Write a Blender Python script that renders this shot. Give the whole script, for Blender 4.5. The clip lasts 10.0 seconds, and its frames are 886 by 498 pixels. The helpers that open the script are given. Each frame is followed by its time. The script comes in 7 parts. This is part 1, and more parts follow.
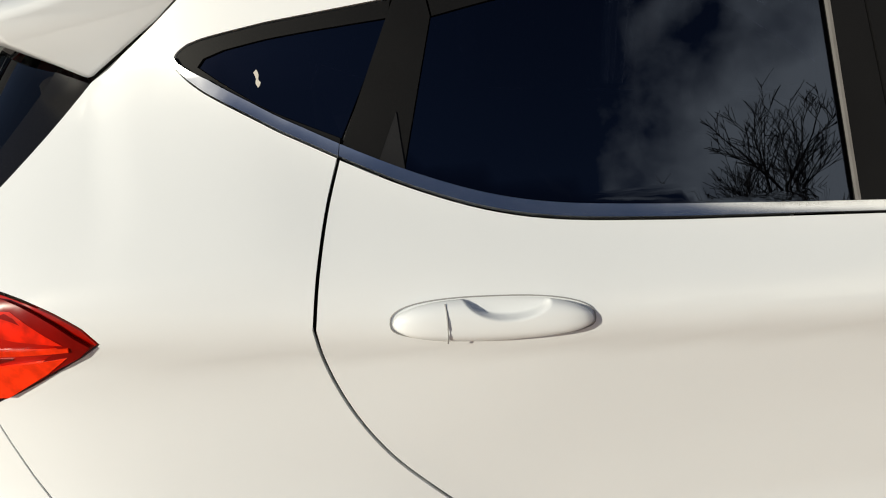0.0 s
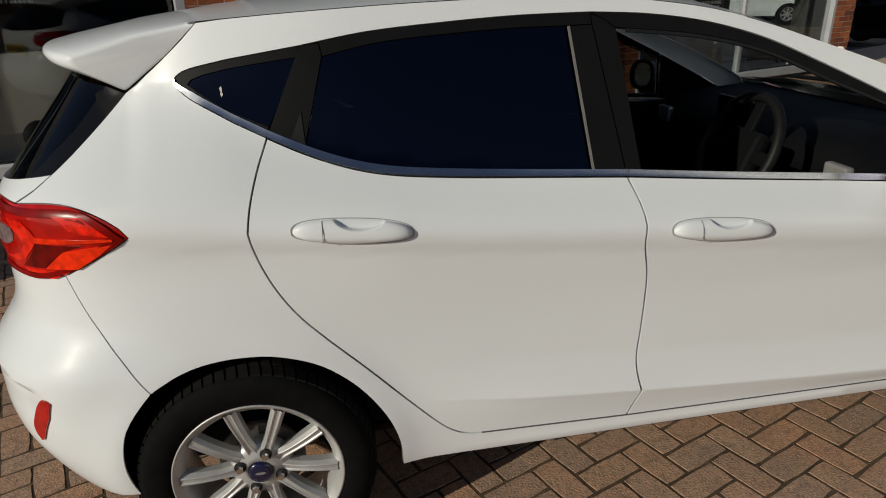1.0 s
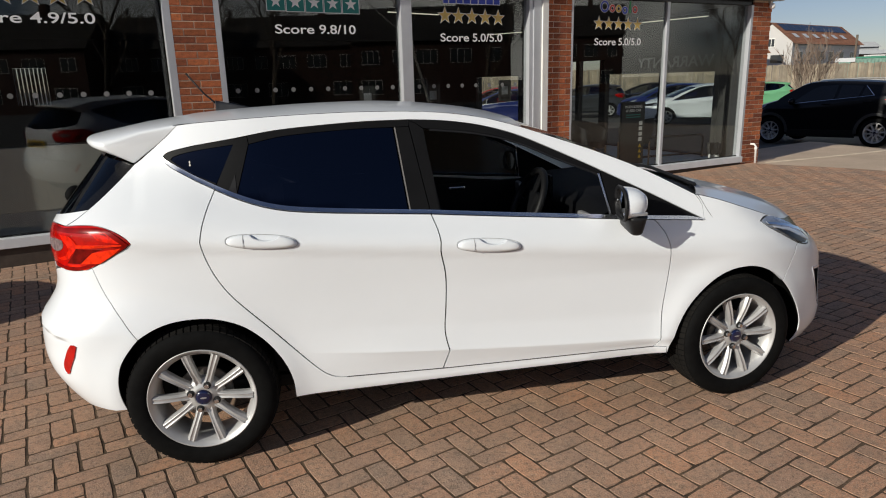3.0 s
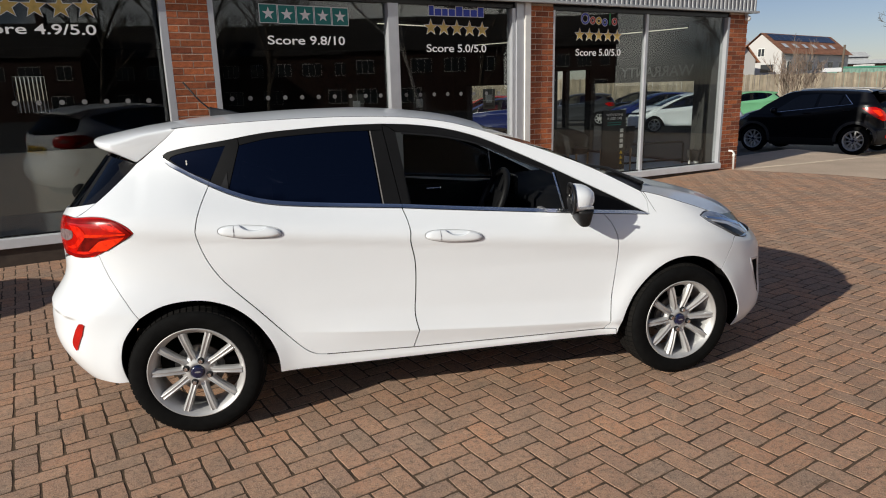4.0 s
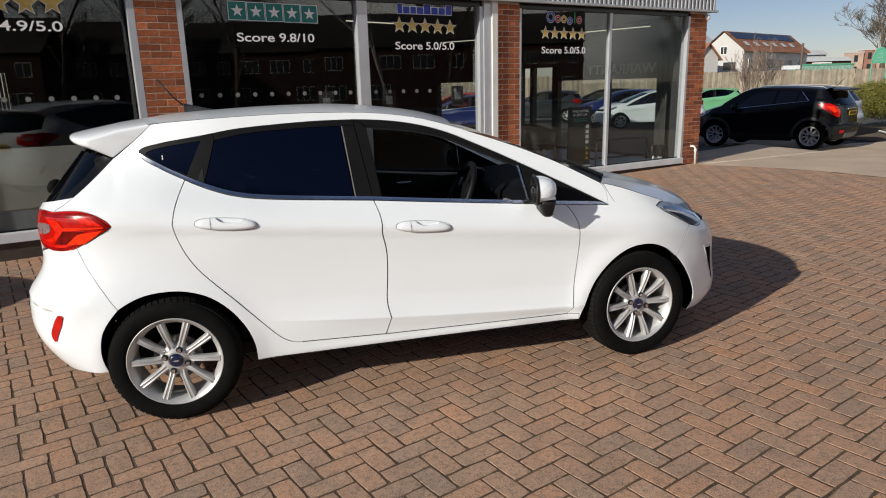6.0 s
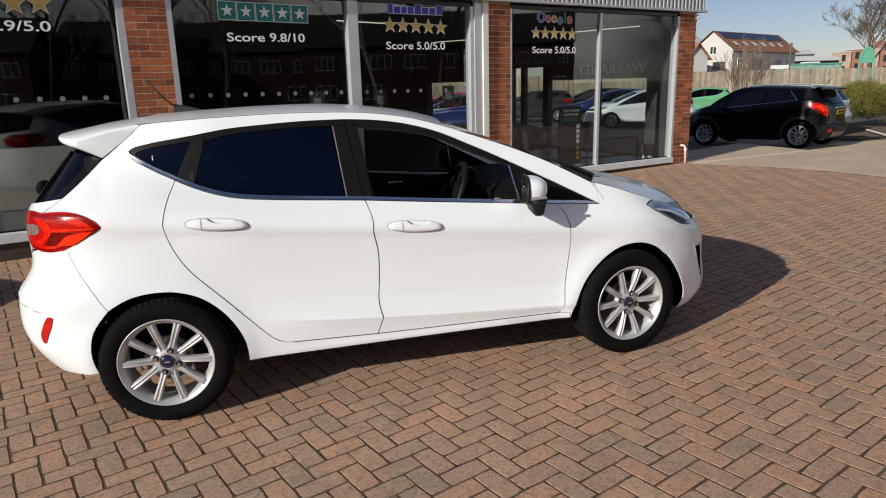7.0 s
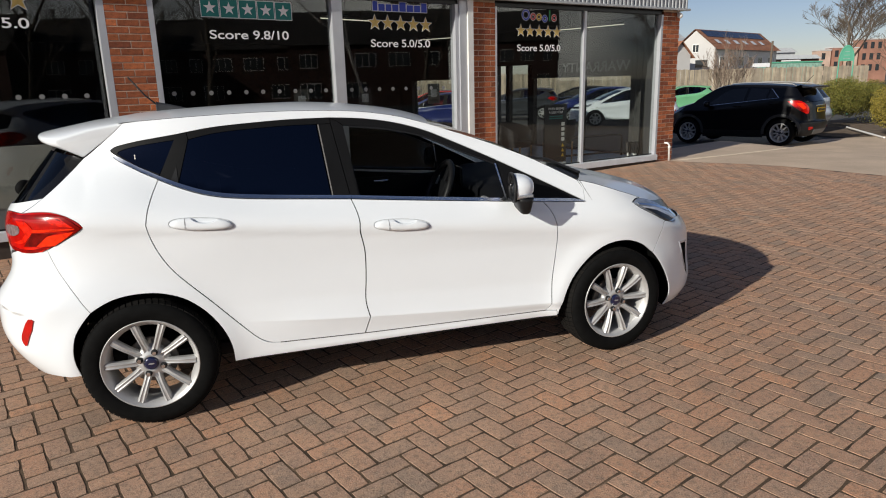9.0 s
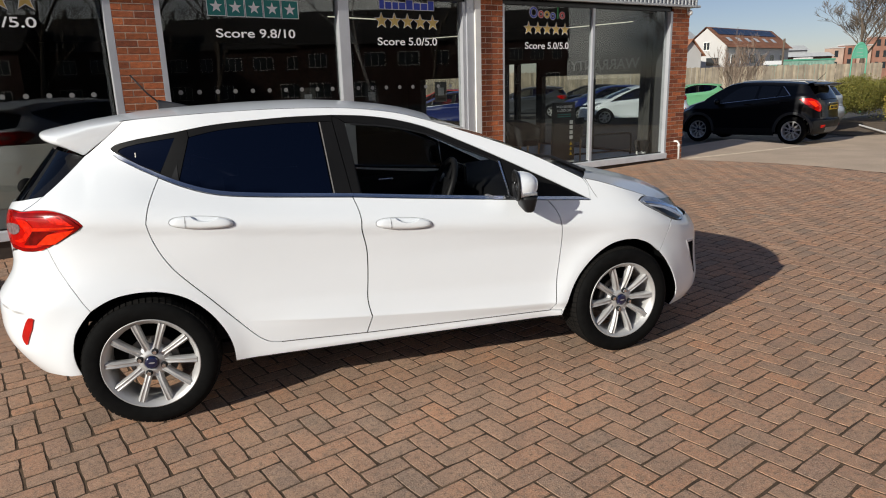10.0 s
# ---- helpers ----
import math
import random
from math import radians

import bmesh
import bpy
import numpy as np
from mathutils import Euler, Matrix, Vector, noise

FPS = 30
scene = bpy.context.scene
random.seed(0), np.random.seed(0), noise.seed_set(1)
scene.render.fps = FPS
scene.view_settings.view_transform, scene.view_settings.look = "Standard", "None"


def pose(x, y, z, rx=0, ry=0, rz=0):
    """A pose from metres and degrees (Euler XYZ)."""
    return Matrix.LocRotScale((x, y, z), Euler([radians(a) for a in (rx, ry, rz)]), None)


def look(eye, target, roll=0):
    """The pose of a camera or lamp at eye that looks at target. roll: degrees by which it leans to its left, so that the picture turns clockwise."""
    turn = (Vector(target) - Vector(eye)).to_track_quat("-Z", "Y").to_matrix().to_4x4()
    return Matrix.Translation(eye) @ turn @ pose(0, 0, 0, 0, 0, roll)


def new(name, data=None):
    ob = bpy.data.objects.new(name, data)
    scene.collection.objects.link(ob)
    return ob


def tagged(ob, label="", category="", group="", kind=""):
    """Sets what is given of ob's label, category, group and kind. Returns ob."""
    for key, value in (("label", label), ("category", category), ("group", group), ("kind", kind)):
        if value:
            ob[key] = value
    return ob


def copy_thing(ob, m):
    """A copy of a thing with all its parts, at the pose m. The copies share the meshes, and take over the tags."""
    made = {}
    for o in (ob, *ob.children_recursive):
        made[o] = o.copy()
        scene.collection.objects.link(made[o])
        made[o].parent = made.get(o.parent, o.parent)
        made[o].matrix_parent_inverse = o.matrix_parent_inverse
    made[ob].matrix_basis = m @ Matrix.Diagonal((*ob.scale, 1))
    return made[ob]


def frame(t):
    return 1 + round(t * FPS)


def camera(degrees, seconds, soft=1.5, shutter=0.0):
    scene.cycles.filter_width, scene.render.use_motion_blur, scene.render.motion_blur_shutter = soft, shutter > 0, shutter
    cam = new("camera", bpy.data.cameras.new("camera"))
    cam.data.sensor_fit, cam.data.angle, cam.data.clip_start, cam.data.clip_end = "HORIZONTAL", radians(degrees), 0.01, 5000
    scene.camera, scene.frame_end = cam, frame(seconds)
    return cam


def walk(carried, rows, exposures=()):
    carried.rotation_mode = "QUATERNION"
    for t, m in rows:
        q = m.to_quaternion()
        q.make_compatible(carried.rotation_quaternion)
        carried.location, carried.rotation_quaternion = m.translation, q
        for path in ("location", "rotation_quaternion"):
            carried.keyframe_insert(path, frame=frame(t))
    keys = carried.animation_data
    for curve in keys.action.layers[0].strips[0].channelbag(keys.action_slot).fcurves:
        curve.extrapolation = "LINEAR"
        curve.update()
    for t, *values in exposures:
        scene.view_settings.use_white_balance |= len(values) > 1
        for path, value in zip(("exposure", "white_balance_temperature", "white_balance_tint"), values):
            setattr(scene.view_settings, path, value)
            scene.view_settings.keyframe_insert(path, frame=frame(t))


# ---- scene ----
cam = camera(68.41, 10.0, soft=1.05)


def aim(x, y, z, yaw, pitch, roll):
    return pose(x, y, z, 90 + pitch, 0, yaw) @ pose(0, 0, 0, 0, 0, roll)


ROWS = [
    (0.0, 0.080, -1.570, 1.416, -10.65, -22.71, -1.88),
    (0.5, 0.196, -1.888, 1.476, -9.27, -22.70, -1.90),
    (1.0, 0.284, -2.276, 1.532, -8.68, -22.58, -1.70),
    (1.5, 0.422, -2.572, 1.589, -8.82, -21.62, -1.57),
    (2.0, 0.532, -2.887, 1.598, -8.92, -18.94, -1.54),
    (2.5, 0.543, -3.225, 1.604, -9.25, -16.17, -1.50),
    (3.8, 0.691, -3.807, 1.601, -9.66, -13.70, -1.44),
    (4.0, 0.665, -3.866, 1.600, -9.84, -13.77, -1.41),
    (4.5, 0.634, -3.965, 1.603, -10.25, -13.91, -1.40),
    (5.0, 0.646, -3.996, 1.603, -11.13, -14.05, -1.40),
    (5.5, 0.642, -4.007, 1.600, -11.91, -14.09, -1.36),
    (7.0, 0.642, -4.020, 1.599, -13.19, -14.11, -1.47),
    (7.5, 0.642, -4.020, 1.600, -13.57, -14.22, -1.37),
    (8.0, 0.644, -4.022, 1.596, -13.93, -14.21, -1.40),
    (8.5, 0.642, -4.020, 1.603, -14.32, -14.28, -1.46),
    (9.0, 0.638, -4.008, 1.600, -14.49, -14.32, -1.46),
    (9.5, 0.629, -3.999, 1.597, -14.03, -14.32, -1.47),
    (10.0, 0.680, -3.980, 1.588, -13.64, -14.38, -1.63),
]
LIGHT = [(0.0, -0.28, 7450, 3), (0.3, -0.57, 7500, 3), (0.6, -0.82, 7450, 3), (1.0, -0.81, 7200, 3), (1.5, -0.66, 7100, 3.5), (2.0, -0.49, 7000, 4),
         (2.5, -0.34, 6900, 5), (4.0, -0.15, 6850, 6), (10.0, -0.08, 6800, 6)]
walk(cam, [(t, aim(x, y, z, yaw, pitch, roll)) for t, x, y, z, yaw, pitch, roll in ROWS], LIGHT)

# ---- light: low spring sun from behind the car, clear sky ----
SUN_WAY = Vector((2.173, 1.220, -1.0)).normalized()
world = bpy.data.worlds.new("sky")
scene.world = world
world.use_nodes = True
wt = world.node_tree
sky = wt.nodes.new("ShaderNodeTexSky")
sky.sky_type, sky.sun_disc = "NISHITA", False
sky.sun_elevation = math.asin(-SUN_WAY.z)
sky.sun_rotation = math.atan2(-SUN_WAY.x, -SUN_WAY.y)
sky.dust_density, sky.air_density, sky.ozone_density = 0.3, 0.78, 2.5
wt.nodes["Background"].inputs["Strength"].default_value = 0.082
haze = wt.nodes.new("ShaderNodeVectorMath")
haze.operation = "MULTIPLY"
haze.inputs[1].default_value = (1.06, 0.925, 0.99)
wt.links.new(sky.outputs[0], haze.inputs[0])
# a bank of white cloud over the street, seen only as a reflection in the car's glass
way_in, toward, ragged, edge_, blend_ = (wt.nodes.new(k) for k in ("ShaderNodeTexCoord", "ShaderNodeVectorMath", "ShaderNodeTexNoise", "ShaderNodeMath", "ShaderNodeMapRange"))
toward.operation, edge_.operation = "DOT_PRODUCT", "MULTIPLY_ADD"
toward.inputs[1].default_value = Vector((0.74, -0.645, 0.20)).normalized()
wt.links.new(way_in.outputs["Generated"], toward.inputs[0])
wt.links.new(way_in.outputs["Generated"], ragged.inputs["Vector"])
ragged.inputs["Scale"].default_value, ragged.inputs["Detail"].default_value = 7.0, 6.0
wt.links.new(ragged.outputs["Fac"], edge_.inputs[0])
edge_.inputs[1].default_value = 0.22
wt.links.new(toward.outputs["Value"], edge_.inputs[2])
blend_.inputs["From Min"].default_value, blend_.inputs["From Max"].default_value = 1.018, 1.095
wt.links.new(edge_.outputs[0], blend_.inputs["Value"])
cloud = wt.nodes.new("ShaderNodeMix")
cloud.data_type = "RGBA"
wt.links.new(blend_.outputs[0], cloud.inputs[0])
wt.links.new(haze.outputs[0], cloud.inputs[6])
cloud.inputs[7].default_value = (21.0, 20.6, 20.2, 1)
wt.links.new(cloud.outputs[2], wt.nodes["Background"].inputs["Color"])
sun = new("sun", bpy.data.lights.new("sun", "SUN"))
sun.data.energy, sun.data.angle, sun.data.color = 5.0, radians(0.55), (1.0, 0.970, 0.925)
sun.matrix_world = look(-SUN_WAY * 30, (0, 0, 0))


# ---- materials ----
def material(name, base, rough=0.5, metal=0.0, vary=0.0, scale=8.0, bump=0.0, bump_scale=60.0, fine=0.0, fine_scale=120.0,
             coat=0.0, tint=None, rough_vary=0.0, random_tint=0.0, island=False, ior=1.45):
    """A principled surface with variation at two scales, fine relief, and a tone of its own for each object or island."""
    m = bpy.data.materials.new(name)
    m.use_nodes = True
    nt = m.node_tree
    n, l = nt.nodes, nt.links
    p = n["Principled BSDF"]
    p.inputs["Base Color"].default_value = (*base, 1)
    p.inputs["Roughness"].default_value = rough
    p.inputs["Metallic"].default_value = metal
    p.inputs["Coat Weight"].default_value = coat
    p.inputs["Coat Roughness"].default_value = 0.03
    p.inputs["IOR"].default_value = ior
    geo = n.new("ShaderNodeTexCoord")
    colour = None

    def noise_at(s, detail=4.0):
        t = n.new("ShaderNodeTexNoise")
        t.inputs["Scale"].default_value, t.inputs["Detail"].default_value = s, detail
        l.new(geo.outputs["Object"], t.inputs["Vector"])
        return t.outputs["Fac"]

    def shade(colour, fac, low, high):
        r = n.new("ShaderNodeMapRange")
        r.inputs["From Min"].default_value, r.inputs["From Max"].default_value = 0.3, 0.7
        r.inputs["To Min"].default_value, r.inputs["To Max"].default_value = low, high
        l.new(fac, r.inputs["Value"])
        v = n.new("ShaderNodeVectorMath")
        v.operation = "SCALE"
        if colour is None:
            v.inputs[0].default_value = base
        else:
            l.new(colour, v.inputs[0])
        l.new(r.outputs[0], v.inputs["Scale"])
        return v.outputs[0]

    if tint:
        mix = n.new("ShaderNodeMix")
        mix.data_type = "RGBA"
        mix.inputs[6].default_value, mix.inputs[7].default_value = (*base, 1), (*tint, 1)
        if island:
            src = n.new("ShaderNodeNewGeometry").outputs["Random Per Island"]
        elif random_tint:
            src = n.new("ShaderNodeObjectInfo").outputs["Random"]
        else:
            src = noise_at(scale * 0.35, 2.0)
        l.new(src, mix.inputs[0])
        colour = mix.outputs[2]
    if random_tint:
        src = n.new("ShaderNodeNewGeometry").outputs["Random Per Island"] if island else n.new("ShaderNodeObjectInfo").outputs["Random"]
        mul = n.new("ShaderNodeMath")
        mul.operation = "MULTIPLY_ADD"
        mul.inputs[1].default_value, mul.inputs[2].default_value = 7.31, 0.17
        l.new(src, mul.inputs[0])
        fr = n.new("ShaderNodeMath")
        fr.operation = "FRACT"
        l.new(mul.outputs[0], fr.inputs[0])
        r = n.new("ShaderNodeMapRange")
        r.inputs["To Min"].default_value, r.inputs["To Max"].default_value = 1 - random_tint, 1 + random_tint
        l.new(fr.outputs[0], r.inputs["Value"])
        v = n.new("ShaderNodeVectorMath")
        v.operation = "SCALE"
        if colour is None:
            v.inputs[0].default_value = base
        else:
            l.new(colour, v.inputs[0])
        l.new(r.outputs[0], v.inputs["Scale"])
        colour = v.outputs[0]
    if vary:
        colour = shade(colour, noise_at(scale), 1 - vary, 1 + vary)
    if fine:
        colour = shade(colour, noise_at(fine_scale, 6.0), 1 - fine, 1 + fine)
    if colour is not None:
        l.new(colour, p.inputs["Base Color"])
    if rough_vary:
        r = n.new("ShaderNodeMapRange")
        r.inputs["From Min"].default_value, r.inputs["From Max"].default_value = 0.3, 0.7
        r.inputs["To Min"].default_value, r.inputs["To Max"].default_value = max(0.02, rough - rough_vary), min(1, rough + rough_vary)
        l.new(noise_at(scale * 1.7), r.inputs["Value"])
        l.new(r.outputs[0], p.inputs["Roughness"])
    if bump:
        b = n.new("ShaderNodeBump")
        b.inputs["Strength"].default_value, b.inputs["Distance"].default_value = bump, 0.004
        l.new(noise_at(bump_scale, 6.0), b.inputs["Height"])
        l.new(b.outputs[0], p.inputs["Normal"])
    return m


def glass(name, tint, sheen=(1, 1, 1), rough=0.0, gloss=0.12):
    """A pane: lets tinted light through and mirrors more towards grazing angles."""
    m = bpy.data.materials.new(name)
    m.use_nodes = True
    nt = m.node_tree
    n, l = nt.nodes, nt.links
    n.remove(n["Principled BSDF"])
    through_it, mirror, mix, facing = (n.new("ShaderNodeBsdfTransparent"), n.new("ShaderNodeBsdfGlossy"), n.new("ShaderNodeMixShader"),
                                       n.new("ShaderNodeLayerWeight"))
    through_it.inputs[0].default_value = (*tint, 1)
    mirror.inputs["Roughness"].default_value = rough
    mirror.inputs["Color"].default_value = (*sheen, 1)
    facing.inputs["Blend"].default_value = 0.5
    power, gain = n.new("ShaderNodeMath"), n.new("ShaderNodeMath")
    power.operation, gain.operation = "POWER", "MULTIPLY_ADD"
    power.inputs[1].default_value = 5.0
    gain.inputs[1].default_value, gain.inputs[2].default_value = 1.0 - gloss, gloss
    l.new(facing.outputs["Facing"], power.inputs[0])
    l.new(power.outputs[0], gain.inputs[0])
    l.new(gain.outputs[0], mix.inputs[0])
    l.new(through_it.outputs[0], mix.inputs[1])
    l.new(mirror.outputs[0], mix.inputs[2])
    l.new(mix.outputs[0], n["Material Output"].inputs[0])
    return m


M = {}
M["paint"] = material("white_car_paint", (0.800, 0.825, 0.850), 0.36, coat=0.75, ior=1.25, fine=0.012, fine_scale=3.0)
M["paint"].node_tree.nodes["Principled BSDF"].inputs["Coat Roughness"].default_value = 0.07
M["gap"] = material("panel_gap", (0.012, 0.012, 0.012), 0.8)
M["gloss_black"] = material("black_trim", (0.008, 0.008, 0.009), 0.22, ior=1.35, vary=0.2, scale=3)
M["satin_black"] = material("satin_black_plastic", (0.012, 0.012, 0.013), 0.45, ior=1.3, vary=0.15, scale=20, bump=0.1, bump_scale=300)
M["rubber"] = material("rubber", (0.006, 0.006, 0.006), 0.8, ior=1.15, vary=0.2, scale=30, bump=0.15, bump_scale=200)
M["chrome"] = material("chrome", (0.74, 0.75, 0.78), 0.22, metal=1.0, rough_vary=0.04)
M["aerial_grey"] = material("dark_grey_plastic", (0.040, 0.040, 0.043), 0.6, vary=0.15, scale=20)
M["alloy"] = material("silver_alloy", (0.50, 0.495, 0.49), 0.44, metal=0.45, vary=0.08, scale=14, coat=0.12)
M["mortar"] = material("mortar", (0.62, 0.50, 0.39), 0.95, vary=0.15, scale=14, bump=0.4, bump_scale=180)


def paver_material(name, island):
    """Blocks of several burnt tones, mottled and gritty."""
    m = material(name, (0.3, 0.2, 0.14), 0.9, bump=0.9, bump_scale=130)
    nt = m.node_tree
    n, l = nt.nodes, nt.links
    rand = n.new("ShaderNodeNewGeometry").outputs["Random Per Island"] if island else n.new("ShaderNodeObjectInfo").outputs["Random"]
    co = n.new("ShaderNodeNewGeometry").outputs["Position"]
    tone = n.new("ShaderNodeValToRGB")
    tone.color_ramp.interpolation = "LINEAR"
    stops = ((0.0, (0.345, 0.240, 0.175)), (0.14, (0.430, 0.268, 0.180)), (0.34, (0.505, 0.282, 0.174)), (0.52, (0.400, 0.252, 0.177)), (0.70, (0.560, 0.288, 0.165)), (0.86, (0.480, 0.276, 0.178)), (1.0, (0.540, 0.335, 0.222)))
    tone.color_ramp.elements[0].position, tone.color_ramp.elements[1].position = 0.0, 1.0
    for at, c in stops[1:-1]:
        tone.color_ramp.elements.new(at)
    for e, (at, c) in zip(tone.color_ramp.elements, stops):
        e.position, e.color = at, (*c, 1)
    l.new(rand, tone.inputs[0])
    colour = tone.outputs[0]

    def blend(colour, scale, detail, lo, hi, other, amount, warp=0.0):
        t = n.new("ShaderNodeTexNoise")
        t.inputs["Scale"].default_value, t.inputs["Detail"].default_value, t.inputs["Distortion"].default_value = scale, detail, warp
        l.new(co, t.inputs["Vector"])
        r = n.new("ShaderNodeMapRange")
        r.inputs["From Min"].default_value, r.inputs["From Max"].default_value = lo, hi
        r.inputs["To Max"].default_value = amount
        l.new(t.outputs["Fac"], r.inputs["Value"])
        mix = n.new("ShaderNodeMix")
        mix.data_type = "RGBA"
        l.new(r.outputs[0], mix.inputs[0])
        l.new(colour, mix.inputs[6])
        mix.inputs[7].default_value = (*other, 1)
        return mix.outputs[2]

    colour = blend(colour, 0.9, 3, 0.47, 0.70, (0.560, 0.262, 0.135), 0.42, 0.5)
    colour = blend(colour, 3.5, 4, 0.45, 0.68, (0.250, 0.185, 0.140), 0.5, 0.4)
    colour = blend(colour, 16, 5, 0.50, 0.70, (0.56, 0.345, 0.215), 0.45, 0.6)
    colour = blend(colour, 45, 6, 0.48, 0.66, (0.17, 0.125, 0.092), 0.55)
    colour = blend(colour, 210, 3, 0.54, 0.66, (0.70, 0.53, 0.40), 0.5)
    colour = blend(colour, 170, 3, 0.54, 0.68, (0.11, 0.08, 0.06), 0.7)
    l.new(colour, n["Principled BSDF"].inputs["Base Color"])
    return m


M["paver"] = paver_material("block_paver", False)
M["paver_far"] = paver_material("block_paver_rest", True)
M["joint"] = material("paving_sand", (0.098, 0.063, 0.038), 0.95, vary=0.5, scale=7, fine=0.4, fine_scale=120, bump=0.8, bump_scale=150)
M["asphalt"] = material("asphalt", (0.085, 0.080, 0.076), 0.92, vary=0.2, scale=0.8, fine=0.25, fine_scale=90, bump=0.5, bump_scale=140)
M["aluminium"] = material("grey_aluminium", (0.50, 0.51, 0.54), 0.42, metal=0.35, vary=0.06, scale=4)
M["fascia"] = material("grey_cladding", (0.42, 0.43, 0.44), 0.5, vary=0.08, scale=2.5, bump=0.05)
M["pane"] = glass("shop_glass", (0.84, 0.86, 0.85), gloss=0.038)
# near-black base colour carries the dimness of the room behind the glass
M["plaster"] = material("dimmed_room_wall", (0.035, 0.035, 0.037), 0.9, vary=0.1, scale=2)
M["partition"] = material("pale_grey_board", (0.27, 0.26, 0.235), 0.6, vary=0.12, scale=1.2)
M["floor"] = material("room_floor", (0.20, 0.21, 0.22), 0.35, vary=0.12, scale=3)
M["ground"] = material("far_ground", (0.12, 0.105, 0.09), 0.95, vary=0.25, scale=0.4, fine=0.2, fine_scale=30, bump=0.4)


# ---- building blocks ----
def mesh_from(bm, name, mat=None, smooth=False):
    me = bpy.data.meshes.new(name)
    bm.to_mesh(me)
    bm.free()
    if mat is not None:
        me.materials.append(mat)
    if smooth:
        for p in me.polygons:
            p.use_smooth = True
    return me


def part(name, bm, mat, parent=None, label="", smooth=False):
    ob = new(name, mesh_from(bm, name, mat, smooth))
    if parent is not None:
        ob.parent = parent
    if label:
        tagged(ob, label)
    return ob


def thing(name, label, category, m=None, group="", kind=""):
    ob = new(name)
    ob.empty_display_size = 0.1
    if m is not None:
        ob.matrix_world = m
    return tagged(ob, label, category, group, kind)


def add_box(bm, x0, x1, y0, y1, z0, z1, m=None, bevel=0.0):
    made = bmesh.ops.create_cube(bm, size=1.0, matrix=Matrix.Translation(((x0 + x1) / 2, (y0 + y1) / 2, (z0 + z1) / 2)) @ Matrix.Diagonal(
        (abs(x1 - x0), abs(y1 - y0), abs(z1 - z0), 1)))
    vs = made["verts"]
    if bevel:
        es = list({e for v in vs for e in v.link_edges})
        made = bmesh.ops.bevel(bm, geom=es, offset=bevel, segments=2, affect="EDGES", profile=0.6)
        vs = list({v for f in made["faces"] for v in f.verts} | {v for v in vs if v.is_valid})
    if m is not None:
        bmesh.ops.transform(bm, matrix=m, verts=[v for v in vs if v.is_valid])
    return bm


def box(*a, **k):
    return add_box(bmesh.new(), *a, **k)


def add_grid(bm, rows, close_u=False, close_v=False, flip=False):
    """Joins rows of points, all of one length, into a sheet."""
    vs = [[bm.verts.new(p) for p in row] for row in rows]
    nu, nv = len(vs), len(vs[0])
    for i in range(nu if close_u else nu - 1):
        for j in range(nv if close_v else nv - 1):
            q = [vs[i][j], vs[(i + 1) % nu][j], vs[(i + 1) % nu][(j + 1) % nv], vs[i][(j + 1) % nv]]
            q = list(dict.fromkeys(q))
            if len(q) > 2:
                bm.faces.new(q[::-1] if flip else q)
    return vs


def lerp_at(x, table):
    """Straight-line reading of a short table of (x, value)."""
    if x <= table[0][0]:
        return table[0][1]
    for (a, va), (b, vb) in zip(table, table[1:]):
        if x <= b:
            return va + (vb - va) * (x - a) / (b - a)
    return table[-1][1]


def spline_at(x, table):
    """Smooth reading of a short table of (x, value): monotone-safe Hermite."""
    if x <= table[0][0]:
        return table[0][1]
    if x >= table[-1][0]:
        return table[-1][1]
    k = max(i for i in range(len(table) - 1) if table[i][0] <= x)

    def slope(i):
        if i <= 0:
            return (table[1][1] - table[0][1]) / (table[1][0] - table[0][0])
        if i >= len(table) - 1:
            return (table[-1][1] - table[-2][1]) / (table[-1][0] - table[-2][0])
        a = (table[i][1] - table[i - 1][1]) / (table[i][0] - table[i - 1][0])
        b = (table[i + 1][1] - table[i][1]) / (table[i + 1][0] - table[i][0])
        return 0.0 if a * b <= 0 else 2 * a * b / (a + b)

    (a, va), (b, vb) = table[k], table[k + 1]
    h = b - a
    t = (x - a) / h
    return ((2 * t**3 - 3 * t**2 + 1) * va + (t**3 - 2 * t**2 + t) * h * slope(k) + (-2 * t**3 + 3 * t**2) * vb + (t**3 - t**2) * h * slope(k + 1))


SLOPE = Matrix(((0.99982, 0.00022, -0.01894, 0), (0.0, 0.99993, 0.01152, 0), (0.01894, -0.01152, 0.99975, 0), (0, 0, 0, 1)))


def ease(v, a, b):
    t = max(0.0, min(1.0, (v - a) / (b - a)))
    return t * t * (3 - 2 * t)


def ground_z(x, y):
    """The forecourt's gentle fall; the yard beside and behind the showroom lies lower."""
    near = 0.0189 * max(-14, min(14, x)) - 0.0115 * max(-10, min(12, y))
    k = max(ease(x, 10.8, 13.3), ease(y, 9.3, 13.0))
    return near + (-0.25 - near) * k

# ---- ground ----
M["concrete"] = material("beige_concrete", (0.55, 0.42, 0.31), 0.9, vary=0.12, scale=1.3, fine=0.15, fine_scale=70, bump=0.4, bump_scale=120)
M["kerb"] = material("pale_edging", (0.72, 0.60, 0.45), 0.9, vary=0.15, scale=6, bump=0.4)
M["soil"] = material("bare_soil", (0.16, 0.115, 0.08), 0.95, vary=0.3, scale=3, fine=0.3, fine_scale=50, bump=0.8, bump_scale=60)


